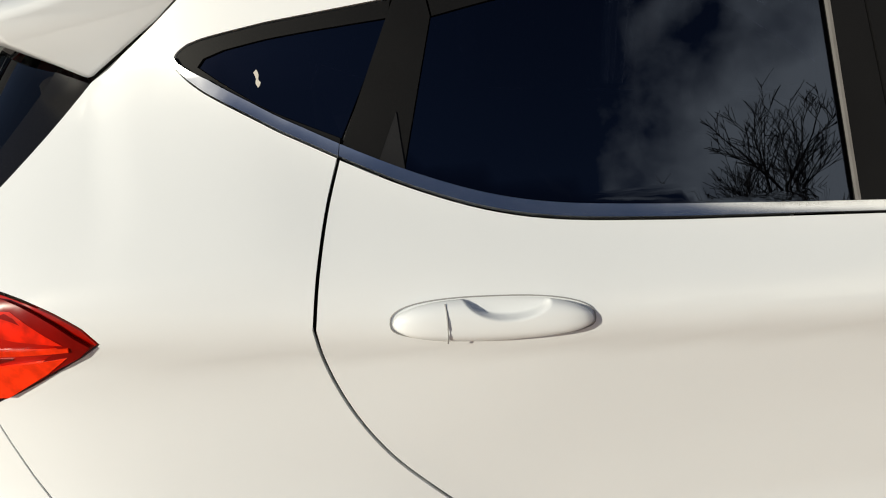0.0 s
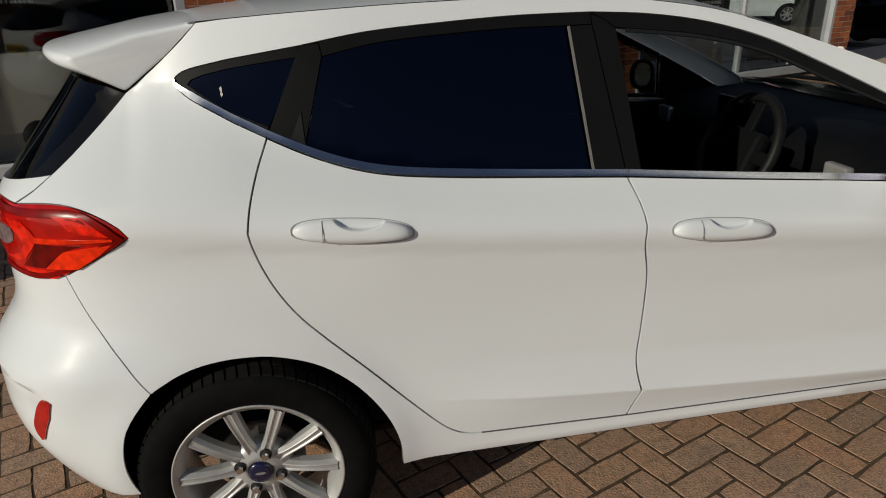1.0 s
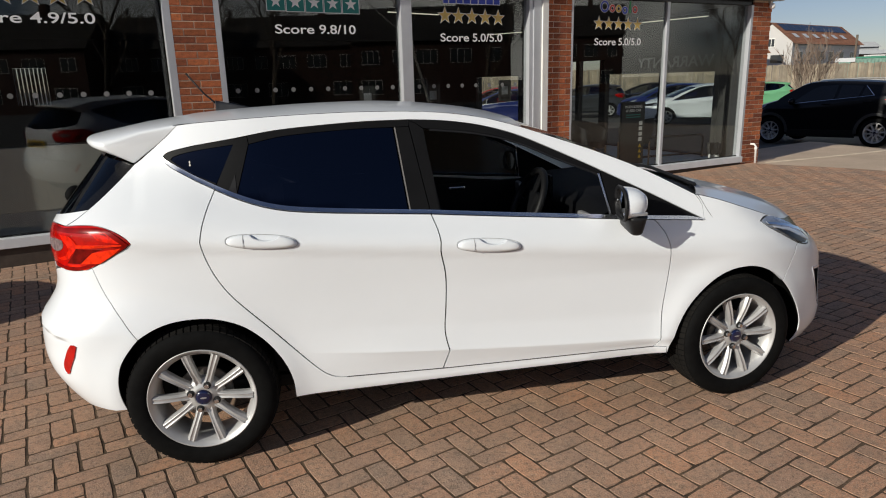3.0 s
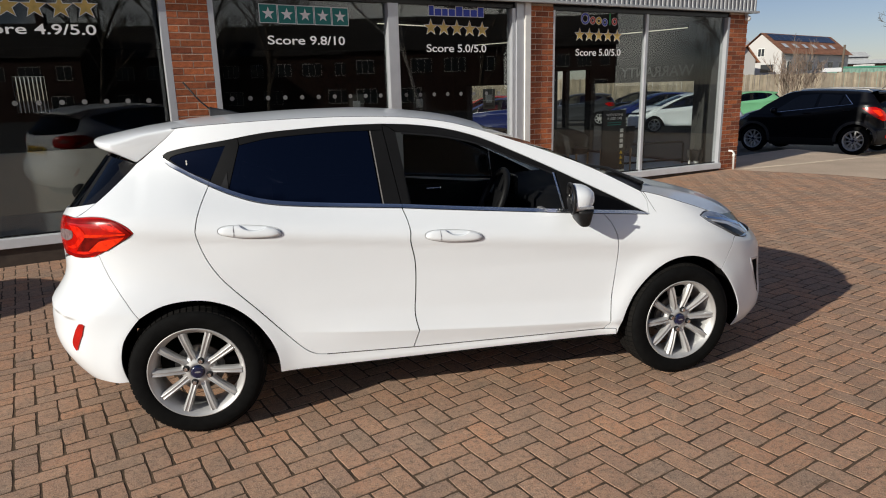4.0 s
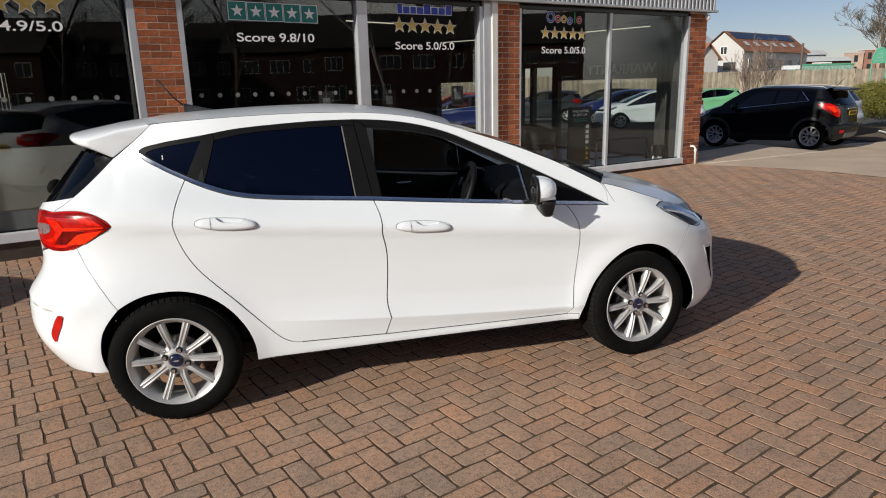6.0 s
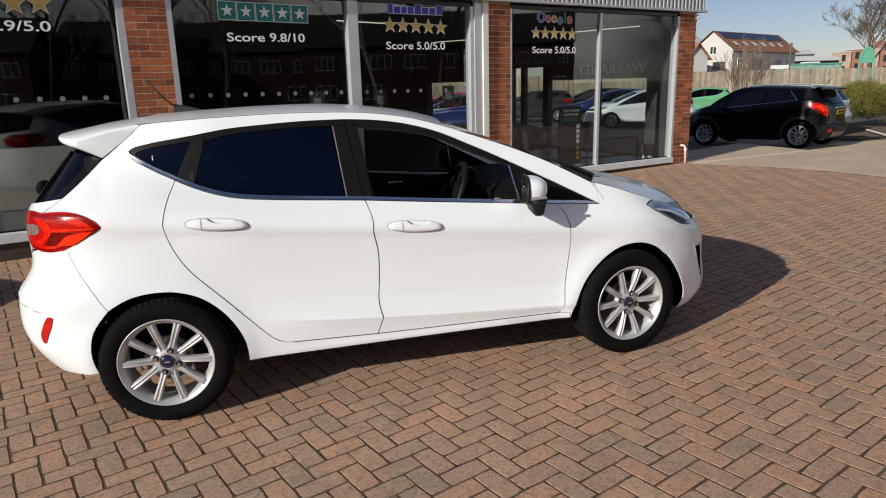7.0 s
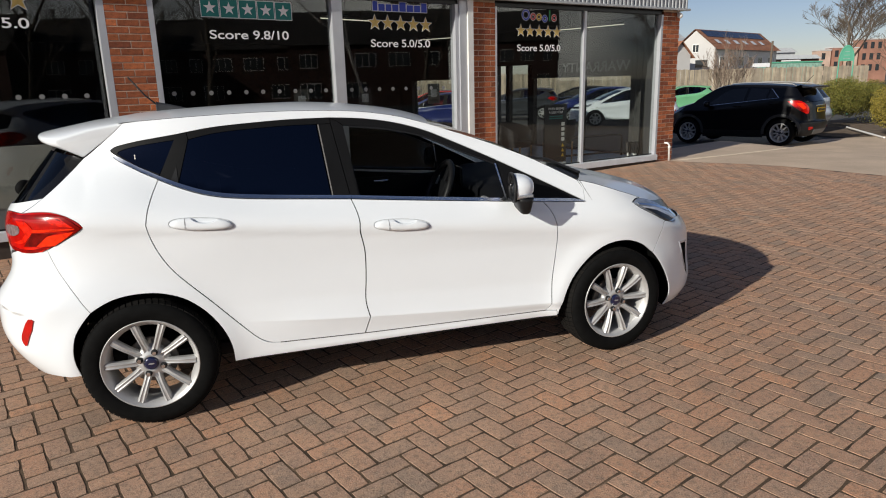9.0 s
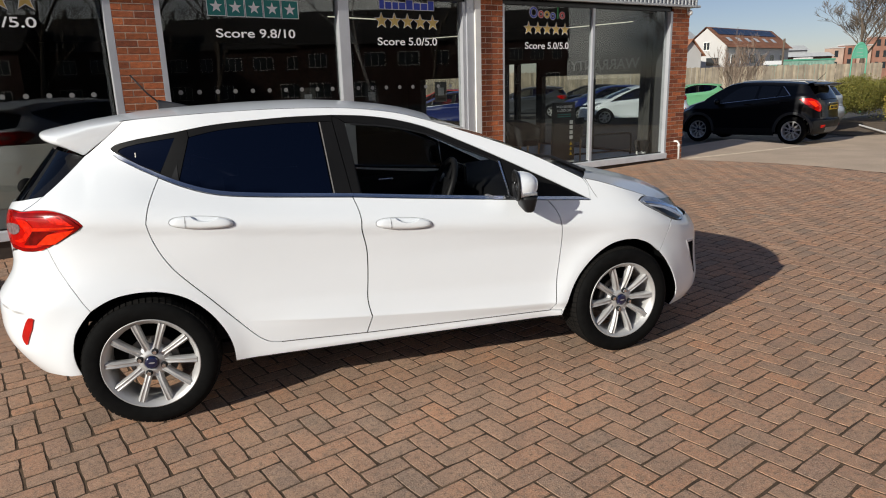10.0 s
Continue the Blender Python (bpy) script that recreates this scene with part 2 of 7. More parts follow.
def sheet(x0, x1, y0, y1, step, lift):
    nx, ny = max(1, round((x1 - x0) / step)), max(1, round((y1 - y0) / step))
    bm = bmesh.new()
    add_grid(bm, [[(x0 + (x1 - x0) * i / nx, y0 + (y1 - y0) * j / ny, ground_z(x0 + (x1 - x0) * i / nx, y0 + (y1 - y0) * j / ny) + lift) for j in range(ny + 1)] for i in range(nx + 1)])
    return bm


bm = bmesh.new()
xs = [-900, -300, -100, -40, -25, -14, -6, 0, 5, 8.6, 10, 10.8, 11.1, 11.4, 11.7, 12.05, 12.4, 12.7, 13, 13.3, 14, 20, 40, 100, 300, 900]
ys = [-900, -300, -100, -40, -25, -10, -5, 0, 5, 9.3, 9.6, 10, 10.5, 11, 11.5, 12, 12.5, 13, 25, 40, 100, 300, 900]
add_grid(bm, [[(x, y, ground_z(x, y) - 0.070) for y in ys] for x in xs])
tagged(part("ground", bm, M["asphalt"]), "dark worn asphalt yard around the showroom", "ground", kind="structure")

# beige apron between the paving and the yard
PAVE_EDGE = [(-9.0, 9.95), (0.0, 9.62), (2.0, 9.40), (3.4, 9.20), (4.0, 9.08), (4.85, 8.90), (5.7, 8.52), (6.4, 8.02), (6.85, 7.80)]


def pave_edge(y):
    """Where the block paving meets the apron."""
    return spline_at(y, PAVE_EDGE)


bm = bmesh.new()
rows = []
for j in range(70):
    y = -9.0 + 20.5 * j / 69
    x0 = pave_edge(y) + 0.004 if y < 6.85 else 8.08 if y < 8.2 else 8.08 + (y - 8.2) / 0.42
    rows.append([(x0 + (20.4 - x0) * i / 40, y, ground_z(x0 + (20.4 - x0) * i / 40, y) + 0.003) for i in range(41)])
add_grid(bm, rows, flip=True)
tagged(part("apron", bm, M["concrete"]), "sunlit beige concrete apron beside the block paving", "pavement", kind="structure")
bm = bmesh.new()
path = []
for i in range(40):
    u = 8.02 + 5.2 * i / 39
    y = 6.76 + 0.10 * (u - 8.0) + 0.020 * (u - 8.0) ** 2
    path.append((u, y, ground_z(u, y) - 0.02))
sweep_ring = [(-0.045, -0.05), (0.045, -0.05), (0.045, 0.026), (-0.045, 0.026)]
rows = []
for i, p in enumerate(path):
    t = (Vector(path[min(39, i + 1)]) - Vector(path[max(0, i - 1)])).normalized()
    side = t.cross(Vector((0, 0, 1))).normalized()
    rows.append([Vector(p) + side * a + Vector((0, 0, b)) for a, b in sweep_ring])
add_grid(bm, rows, close_v=True)
tagged(part("kerb_edging", bm, M["kerb"]), "pale concrete edging along the yard", "kerb", kind="structure")

# ---- showroom: s runs along the front, d goes inside ----
TH = radians(18.4)
FRONT = Matrix.Translation((7.75, 6.85, 0)) @ Matrix.Rotation(TH, 4, "Z")


def front_box(s0, s1, d0, d1, z0, z1, bevel=0.0):
    return box(s0, s1, d0, d1, z0, z1, m=FRONT, bevel=bevel)


def setting(name, bm, mat, label, category):
    return tagged(part(name, bm, mat), label, category, kind="structure")


def brick_skin(owner, s0, s1, z0, z1, d, way="front", real=True):
    """Courses of brick with recessed joints on one face of a wall."""
    course, length, joint = 0.075, 0.225, 0.010
    n = round((z1 - z0) / course)
    for i in range(n):
        za = z0 + i * course
        zb = min(z1, za + course - joint)
        shift = 0.0 if i % 2 == 0 else -length / 2
        x = s0 + shift
        while x < s1 - 0.02:
            a, b = max(s0, x), min(s1, x + length - joint)
            if b - a > 0.03:
                yield a, b, za, zb
            x += length

from mathutils.geometry import delaunay_2d_cdt

# ---- car body: one smooth skin, read at (a, z); a runs along the flank and round both ends ----
X_REAR, X_FRONT = 0.05, 2.30          # where the ends begin to curve in
REAR_END = [(0.18, -0.52), (0.24, -0.60), (0.30, -0.665), (0.36, -0.715), (0.44, -0.760), (0.52, -0.783), (0.58, -0.788), (0.64, -0.770), (0.70, -0.727), (0.76, -0.692),
            (0.82, -0.678), (0.94, -0.677), (1.00, -0.670), (1.05, -0.655), (1.10, -0.625), (1.25, -0.515), (1.33, -0.45), (1.45, -0.34)]
FRONT_END = [(0.15, 3.20), (0.20, 3.270), (0.26, 3.312), (0.32, 3.316), (0.38, 3.306), (0.46, 3.296), (0.54, 3.294), (0.60, 3.285), (0.66, 3.246), (0.72, 3.18), (0.78, 3.11),
             (0.86, 3.0), (0.95, 2.85), (1.2, 2.7)]


def crease_z(x):
    return 0.985 - 0.098 * x


def fold_z(x):
    """Height of the low fold of the doors, falling towards the front."""
    return 0.450 - 0.0915 * (x - 0.55) + 0.0173 * (x - 0.55) ** 2


def belt_z(x):
    return spline_at(x, [(-0.15, 1.29), (0.0, 1.245), (0.133, 1.185), (0.30, 1.135), (0.49, 1.093), (0.75, 1.053), (1.05, 1.018), (1.6, 0.955), (2.33, 0.880), (3.4, 0.80)])


def upper_half(z):
    return 0.742 - 0.345 * (z - 1.02)


def flank_half(x, z):
    """Half width of the flank away from the rounded ends."""
    zc, zb = crease_z(x), belt_z(x)
    if z >= zb:
        w = upper_half(z)
    elif z >= zc:
        t = (z - zc) / (zb - zc)
        top = upper_half(zb)
        s = -0.345 * (zb - zc)
        # leaves the crease nearly upright, meets the glass at its lean
        w = 0.829 * (2 * t**3 - 3 * t**2 + 1) - 0.04 * (zb - zc) * (t**3 - 2 * t**2 + t) + top * (-2 * t**3 + 3 * t**2) + s * 1.6 * (t**3 - t**2)
    else:
        # below the crease: a plain tuck at both ends, a second fold low on the doors
        top = [(min(0.68, zc - 0.12), 0.8105), (zc - 0.055, 0.8195), (zc - 0.012, 0.8285), (zc, 0.829)]
        plain = spline_at(z, [(0.20, 0.785), (0.26, 0.806), (0.32, 0.8155), (0.40, 0.8190), (0.47, 0.8175), (0.56, 0.8125)] + top)
        zl = fold_z(x)
        folded = spline_at(z, [(0.20, 0.775), (0.255, 0.806), (0.280, 0.8150), (0.300, 0.8140), (zl - 0.012, 0.8310), (zl, 0.8345), (zl + 0.010, 0.8320), (zl + 0.065, 0.8215), (zl + 0.13, 0.8130)] + top)
        w = plain + (folded - plain) * ease(x, 0.36, 0.85) * (1 - ease(x, 2.08, 2.22))
    w -= 0.026 * ease(z, 0.70, 0.92) * ease(-x, -0.45, 0.25)
    k = max(0.0, min(1.0, (0.35 - x) / 0.55))
    w -= 0.085 * k * k * max(0.0, min(1.0, (z - 1.05) / 0.24))
    w += 0.055 * ease(-x, 0.0, 0.5) * (1 - ease(z, 0.62, 0.78))
    for xw in (0.0, 2.493):
        r = math.hypot(x - xw, z - 0.306)
        if r < 0.60:
            lip = math.exp(-(((r - 0.345) / 0.075) ** 2))
            w += 0.016 * lip * (1 - 0.5 * ease(z, 0.64, 0.80))
    return w


def end_shape(p, q, length, width):
    """Quarter outline of a rounded end by its own length: rows of (share of the way, along, across)."""
    turns = [math.pi / 2 * (i / 320) ** 1.5 for i in range(321)]
    pts = [(math.sin(t) ** (2 / p), max(0.0, math.cos(t)) ** (2 / q) if i < 320 else 0.0) for i, t in enumerate(turns)]
    far, rows = 0.0, [(0.0, 0.0, 1.0)]
    for (xa, ya), (xb, yb) in zip(pts, pts[1:]):
        far += math.hypot((xb - xa) * length, (yb - ya) * width)
        rows.append((far, xb, yb))
    return [(f / far, x, y) for f, x, y in rows], far


REAR_SHAPE, REAR_LONG = end_shape(3.2, 2.9, 0.70, 0.83)
FRONT_SHAPE, FRONT_LONG = end_shape(2.9, 2.25, 1.02, 0.83)


def read_rows(v, rows, k, o):
    lo, hi = 0, len(rows) - 1
    while hi - lo > 1:
        mid = (lo + hi) // 2
        if rows[mid][k] <= v:
            lo = mid
        else:
            hi = mid
    d = rows[hi][k] - rows[lo][k]
    t = 0 if d == 0 else min(1, max(0, (v - rows[lo][k]) / d))
    return rows[lo][o] + t * (rows[hi][o] - rows[lo][o])


def skin(a, z):
    """The right-hand skin at (a, z)."""
    if a < X_REAR:
        share = min(1, (X_REAR - a) / REAR_LONG)
        x = X_REAR - (X_REAR - spline_at(z, REAR_END)) * read_rows(share, REAR_SHAPE, 0, 1)
        k = read_rows(share, REAR_SHAPE, 0, 2)
    elif a > X_FRONT:
        share = min(1, (a - X_FRONT) / FRONT_LONG)
        x = X_FRONT + (spline_at(z, FRONT_END) - X_FRONT) * read_rows(share, FRONT_SHAPE, 0, 1)
        k = read_rows(share, FRONT_SHAPE, 0, 2)
    else:
        x, k = a, 1.0
    # a ledge over the rear reflectors, set in below
    under = 0.604 + 0.12 * max(0.0, -0.385 - a) - z
    dent = 0.016 * ease(-a, 0.385, 0.50) * ease(under, 0.0, 0.016) * (1 - ease(under, 0.05, 0.22)) if a < -0.38 else 0.0
    return (x + 0.75 * dent, -k * flank_half(x, z) + 0.6 * dent, z)


A_REAR, A_FRONT = X_REAR - REAR_LONG, X_FRONT + FRONT_LONG


def skin_normal(a, z):
    e = 0.004
    da = Vector(skin(a + e, z)) - Vector(skin(a - e, z))
    dz = Vector(skin(a, z + e)) - Vector(skin(a, z - e))
    n = da.cross(dz)
    return n.normalized() if n.length > 1e-9 else Vector((1 if a > 1 else -1, 0, 0))


def curve(pts, step=0.02):
    """A smooth line through a few points, evenly stepped."""
    out = []
    for i in range(len(pts) - 1):
        p0, p1, p2, p3 = pts[max(0, i - 1)], pts[i], pts[i + 1], pts[min(len(pts) - 1, i + 2)]
        n = max(1, int(math.dist(p1, p2) / step))
        for k in range(n):
            t = k / n
            out.append(tuple(0.5 * (2 * b + (c - a) * t + (2 * a - 5 * b + 4 * c - d) * t * t + (3 * b - a - 3 * c + d) * t**3)
                             for a, b, c, d in zip(p0, p1, p2, p3)))
    return out + [tuple(pts[-1])]


def straight(pts, step=0.03):
    out = []
    for p, q in zip(pts, pts[1:]):
        n = max(1, int(math.dist(p, q) / step))
        out += [(p[0] + (q[0] - p[0]) * k / n, p[1] + (q[1] - p[1]) * k / n) for k in range(n)]
    return out + [tuple(pts[-1])]


def loop(*lines):
    """Joins lines end to end into one closed outline."""
    out = []
    for line in lines:
        for p in line:
            if not out or math.dist(out[-1], p) > 0.003:
                out.append(tuple(p))
    while math.dist(out[0], out[-1]) < 0.003:
        out.pop()
    return out


def shrink(poly, d):
    """The outline drawn in by d."""
    area = sum(a[0] * b[1] - b[0] * a[1] for a, b in zip(poly, poly[1:] + poly[:1]))
    s = 1 if area > 0 else -1
    out = []
    for i, p in enumerate(poly):
        a, b = poly[i - 1], poly[(i + 1) % len(poly)]
        u, v = (p[0] - a[0], p[1] - a[1]), (b[0] - p[0], b[1] - p[1])
        lu, lv = math.hypot(*u) or 1, math.hypot(*v) or 1
        n = (-(u[1] / lu + v[1] / lv), u[0] / lu + v[0] / lv)
        ln = math.hypot(*n) or 1
        k = d / max(0.45, ln / 2)
        out.append((p[0] + s * n[0] / ln * k, p[1] + s * n[1] / ln * k))
    return out


def inside(p, poly):
    hit = False
    for (x0, y0), (x1, y1) in zip(poly, poly[1:] + poly[:1]):
        if (y0 > p[1]) != (y1 > p[1]) and p[0] < x0 + (p[1] - y0) * (x1 - x0) / (y1 - y0):
            hit = not hit
    return hit


def edge_gap(p, poly):
    return min(math.dist(p, q) for q in poly)


def panel(name, poly, mat, parent, side=1, inset=0.002, off=0.0, rim=0.014, grid=0.03, label="", place=None, bulge=None, folds=()):
    """A sheet-metal panel, pane or trim on the skin: exact outline, smooth face, turned-in rim."""
    poly = shrink(poly, inset) if inset else list(poly)
    where = place or skin
    lo = [min(p[k] for p in poly) for k in (0, 1)]
    hi = [max(p[k] for p in poly) for k in (0, 1)]
    pts = list(poly)
    nx, nz = int((hi[0] - lo[0]) / grid) + 1, int((hi[1] - lo[1]) / grid) + 1
    for i in range(nx + 1):
        for j in range(nz + 1):
            q = (lo[0] + (i + 0.5 * (j % 2)) * grid, lo[1] + j * grid)
            if inside(q, poly) and edge_gap(q, poly) > grid * 0.45 and not (folds and -0.030 < q[1] - fold_z(q[0]) < 0.030):
                pts.append(q)
    pts += [q for q in folds if inside(q, poly) and edge_gap(q, poly) > 0.006]
    n = len(poly)
    verts, _, faces, *_ = delaunay_2d_cdt([Vector(p) for p in pts], [(i, (i + 1) % n) for i in range(n)], [], 0, 1e-5)
    verts = [tuple(v) for v in verts]
    faces = [f for f in faces if inside((sum(verts[i][0] for i in f) / len(f), sum(verts[i][1] for i in f) / len(f)), poly)]
    co, no = [], []
    for v in verts:
        if place:
            e = 0.004
            p = Vector(where(*v))
            nrm = (Vector(where(v[0] + e, v[1])) - Vector(where(v[0] - e, v[1]))).cross(Vector(where(v[0], v[1] + e)) - Vector(where(v[0], v[1] - e))).normalized()
        else:
            p, nrm = Vector(skin(*v)), skin_normal(*v)
        p = p + nrm * (off + (bulge(v, poly) if bulge else 0))
        co.append(p)
        no.append(nrm)
    k = len(co)
    tri = [tuple(f) for f in faces]
    tri = [f if (co[f[1]] - co[f[0]]).cross(co[f[2]] - co[f[0]]).dot(no[f[0]]) > 0 else f[::-1] for f in tri]
    flat = list(tri)
    near = {}
    for i, v in enumerate(verts):
        near.setdefault((round(v[0], 4), round(v[1], 4)), i)
    ring = [near.get((round(p[0], 4), round(p[1], 4))) for p in poly]
    ring = [r for r in ring if r is not None]
    if rim:
        r0 = len(co)
        for r in ring:
            co.append(co[r].copy())
            no.append(no[r])
        r1 = len(co)
        for r in ring:
            co.append(co[r] - no[r] * rim)
            no.append(no[r])
        m = len(ring)
        ccw = sum(a[0] * b[1] - b[0] * a[1] for a, b in zip(poly, poly[1:] + poly[:1])) > 0
        for i in range(m):
            j = (i + 1) % m
            q = (r0 + i, r1 + i, r1 + j, r0 + j)
            flat.append(q if ccw else q[::-1])
    me = bpy.data.meshes.new(name)
    if side < 0:
        co = [Vector((c.x, -c.y, c.z)) for c in co]
        no = [Vector((c.x, -c.y, c.z)) for c in no]
        flat = [f[::-1] for f in flat]
    me.from_pydata([tuple(c) for c in co], [], flat)
    me.materials.append(mat)
    for i, p in enumerate(me.polygons):
        p.use_smooth = i < len(tri)
    loops = [tuple(no[l.vertex_index]) if p.use_smooth else tuple(p.normal) for p in me.polygons for l in (me.loops[i] for i in p.loop_indices)]
    me.normals_split_custom_set(loops)
    ob = new(name, me)
    ob.parent = parent
    if label:
        tagged(ob, label)
    return ob


# outlines on the flank, (a, z)
C_GAP = curve([(0.128, 1.175), (0.101, 1.112), (0.080, 1.045), (0.0675, 0.982)], 0.012)[:-1] + curve([(0.0675, 0.982), (0.0752, 0.9280), (0.0935, 0.8686), (0.1206, 0.8101), (0.1590, 0.7497), (0.2126, 0.6866),
               (0.3061, 0.5870), (0.3993, 0.4820), (0.488, 0.3840), (0.531, 0.3480), (0.570, 0.3315), (0.610, 0.3265)], 0.012)
B_GAP = curve([(1.030, 1.014), (1.050, 0.954), (1.057, 0.902), (1.054, 0.860), (1.070, 0.769), (1.072, 0.696), (1.066, 0.598), (1.057, 0.489), (1.072, 0.403)])[:-1] + straight([(1.072, 0.403), (1.040, 0.314)])
F_GAP = curve([(2.059, 0.914), (2.095, 0.867), (2.119, 0.796), (2.127, 0.696), (2.115, 0.598), (2.095, 0.479), (2.081, 0.338)])[:-1] + straight([(2.081, 0.338), (2.052, 0.303)])
SILL_TOP_1 = straight([(0.610, 0.3265), (1.040, 0.314)])
SILL_TOP_2 = straight([(1.040, 0.314), (1.540, 0.308), (2.052, 0.303)])
BELT_Q = curve([(-0.137, 1.312), (-0.128, 1.300), (-0.082, 1.272), (0.025, 1.2255), (0.128, 1.175)], 0.014)
BELT_R = curve([(0.128, 1.175), (0.219, 1.133), (0.325, 1.095), (0.433, 1.071), (0.581, 1.053), (0.733, 1.039), (1.030, 1.014)])
BELT_F = curve([(1.030, 1.014), (1.300, 0.986), (1.600, 0.957), (1.860, 0.932), (2.059, 0.914)])
BELT_W = straight([(2.059, 0.914), (2.312, 0.893)])
TOP_Q = curve([(-0.137, 1.312), (-0.128, 1.3215), (-0.085, 1.337), (0.072, 1.358), (0.227, 1.378)], 0.014)
TOP_R = curve([(0.227, 1.378), (0.391, 1.401), (0.580, 1.412), (0.772, 1.418), (0.968, 1.416)])
TOP_F = curve([(0.968, 1.416), (1.128, 1.403), (1.289, 1.375), (1.451, 1.326), (1.613, 1.253), (1.778, 1.173), (1.946, 1.087), (2.100, 1.007), (2.312, 0.893)])
RAIL = curve([(-0.064, 1.443), (0.198, 1.455), (0.480, 1.462), (0.760, 1.461), (1.050, 1.447), (1.280, 1.414), (1.450, 1.367), (1.600, 1.314), (1.800, 1.240), (2.030, 1.142), (2.278, 1.010)])
SPOILER_LINE = straight([(-0.298, 1.287), (-0.184, 1.364), (-0.064, 1.443)])
TAIL_EDGE = curve([(-0.515, 1.063), (-0.462, 1.092), (-0.423, 1.126), (-0.389, 1.162), (-0.342, 1.224), (-0.298, 1.287)])
LAMP_LOW = curve([(-0.194, 0.994), (-0.216, 0.978), (-0.284, 0.938), (-0.372, 0.897), (-0.443, 0.881), (-0.534, 0.878), (-0.572, 0.883)])
LAMP_TOP = curve([(-0.515, 1.064), (-0.413, 1.071), (-0.335, 1.067), (-0.263, 1.047), (-0.211, 1.016), (-0.194, 0.994)])
LAMP_IN = curve([(-0.572, 0.883), (-0.680, 0.893), (-0.775, 0.920), (-0.800, 0.985), (-0.760, 1.050), (-0.628, 1.066), (-0.515, 1.064)])
BUMPER_LINE = curve([(-0.372, 0.897), (-0.327, 0.790), (-0.226, 0.669), (-0.178, 0.603)])

FOLD = [(0.40 + 0.020 * i, fold_z(0.40 + 0.020 * i) + d) for i in range(85) for d in (-0.026, -0.012, -0.004, 0.0, 0.004, 0.010, 0.024)]


def arch(x0, angle0, angle1, r=0.352, squash=1.0):
    n = 26
    return [(x0 + r * math.cos(radians(angle0 + (angle1 - angle0) * k / n)), 0.306 + squash * r * math.sin(radians(angle0 + (angle1 - angle0) * k / n))) for k in range(n + 1)]


ARCH_R1 = curve([(0.382, 0.259), (0.378, 0.345), (0.348, 0.437), (0.285, 0.532), (0.198, 0.609), (0.100, 0.650), (0.012, 0.662), (-0.071, 0.655), (-0.130, 0.633), (-0.178, 0.600)])
ARCH_R2 = curve([(-0.178, 0.600), (-0.213, 0.554), (-0.244, 0.505), (-0.266, 0.449), (-0.286, 0.383), (-0.298, 0.330), (-0.306, 0.296)])
ARCH_F1 = curve([(2.123, 0.266), (2.150, 0.345), (2.210, 0.470), (2.290, 0.560), (2.370, 0.618), (2.465, 0.652), (2.576, 0.654), (2.672, 0.618), (2.748, 0.560)])
ARCH_F2 = curve([(2.748, 0.560), (2.804, 0.495), (2.860, 0.408), (2.893, 0.304), (2.893, 0.200)])
WING_LINE = curve([(2.748, 0.560), (2.837, 0.650), (2.926, 0.712), (2.960, 0.722)])
HEAD_LOW = curve([(2.960, 0.722), (2.853, 0.787), (2.785, 0.828), (2.757, 0.858)])
HEAD_TOP = curve([(2.757, 0.858), (2.820, 0.872), (2.900, 0.870), (3.000, 0.838), (3.100, 0.775), (3.135, 0.715)])
HEAD_IN = curve([(3.135, 0.715), (3.080, 0.700), (3.020, 0.705), (2.960, 0.722)])
WING_TOP = curve([(2.278, 1.010), (2.450, 0.985), (2.620, 0.952), (2.780, 0.912), (2.900, 0.870)])

M["lamp_red"] = material("red_lamp_lens", (0.46, 0.004, 0.002), 0.22, ior=1.3, coat=0.5, vary=0.3, scale=16)
M["lamp_dark"] = material("dark_red_lens", (0.21, 0.0025, 0.002), 0.25, ior=1.25, vary=0.3, scale=20)
M["lamp_deep"] = material("deep_red_cell", (0.13, 0.003, 0.002), 0.25, ior=1.25, vary=0.4, scale=30)
M["lamp_bright"] = material("bright_red_reflector", (0.78, 0.014, 0.004), 0.22, ior=1.3, coat=0.4, vary=0.35, scale=45)
M["lamp_orange"] = material("orange_red_reflector", (0.88, 0.034, 0.008), 0.2, ior=1.25, vary=0.25, scale=50)
M["lamp_clear"] = material("clear_lamp", (0.24, 0.17, 0.17), 0.25, metal=0.2, vary=0.35, scale=60)
M["privacy"] = glass("privacy_glass", (0.02, 0.022, 0.035), sheen=(0.50, 0.62, 0.90), gloss=0.065)
M["screen"] = glass("windscreen_glass", (0.72, 0.76, 0.74), gloss=0.05)
# tint set dark so the view out through the cabin goes black
M["door_glass"] = glass("darkened_door_glass", (0.16, 0.18, 0.18), gloss=0.04)
M["rear_glass"] = glass("dark_rear_glass", (0.05, 0.05, 0.055), gloss=0.05)
M["silver"] = material("silver_trim", (0.42, 0.41, 0.40), 0.4, metal=0.5, vary=0.1, scale=20)
M["bronze_strip"] = material("grey_brown_seal", (0.17, 0.162, 0.155), 0.5, vary=0.1, scale=20)
M["pillar_black"] = material("pillar_trim_black", (0.0080, 0.0080, 0.0086), 0.5, ior=1.18, vary=0.15, scale=6, bump=0.05, bump_scale=400)
# tread colour is lighter and browner than the tyre's, to look sunlit
M["tread"] = material("sunlit_tread_rubber", (0.010, 0.0092, 0.0085), 0.9, ior=1.2, vary=0.3, scale=12)
M["liner"] = material("wheel_arch_liner", (0.006, 0.006, 0.006), 0.95, ior=1.08)
M["cloth"] = material("dark_seat_cloth", (0.012, 0.012, 0.013), 0.92, vary=0.2, scale=30, bump=0.3, bump_scale=400)
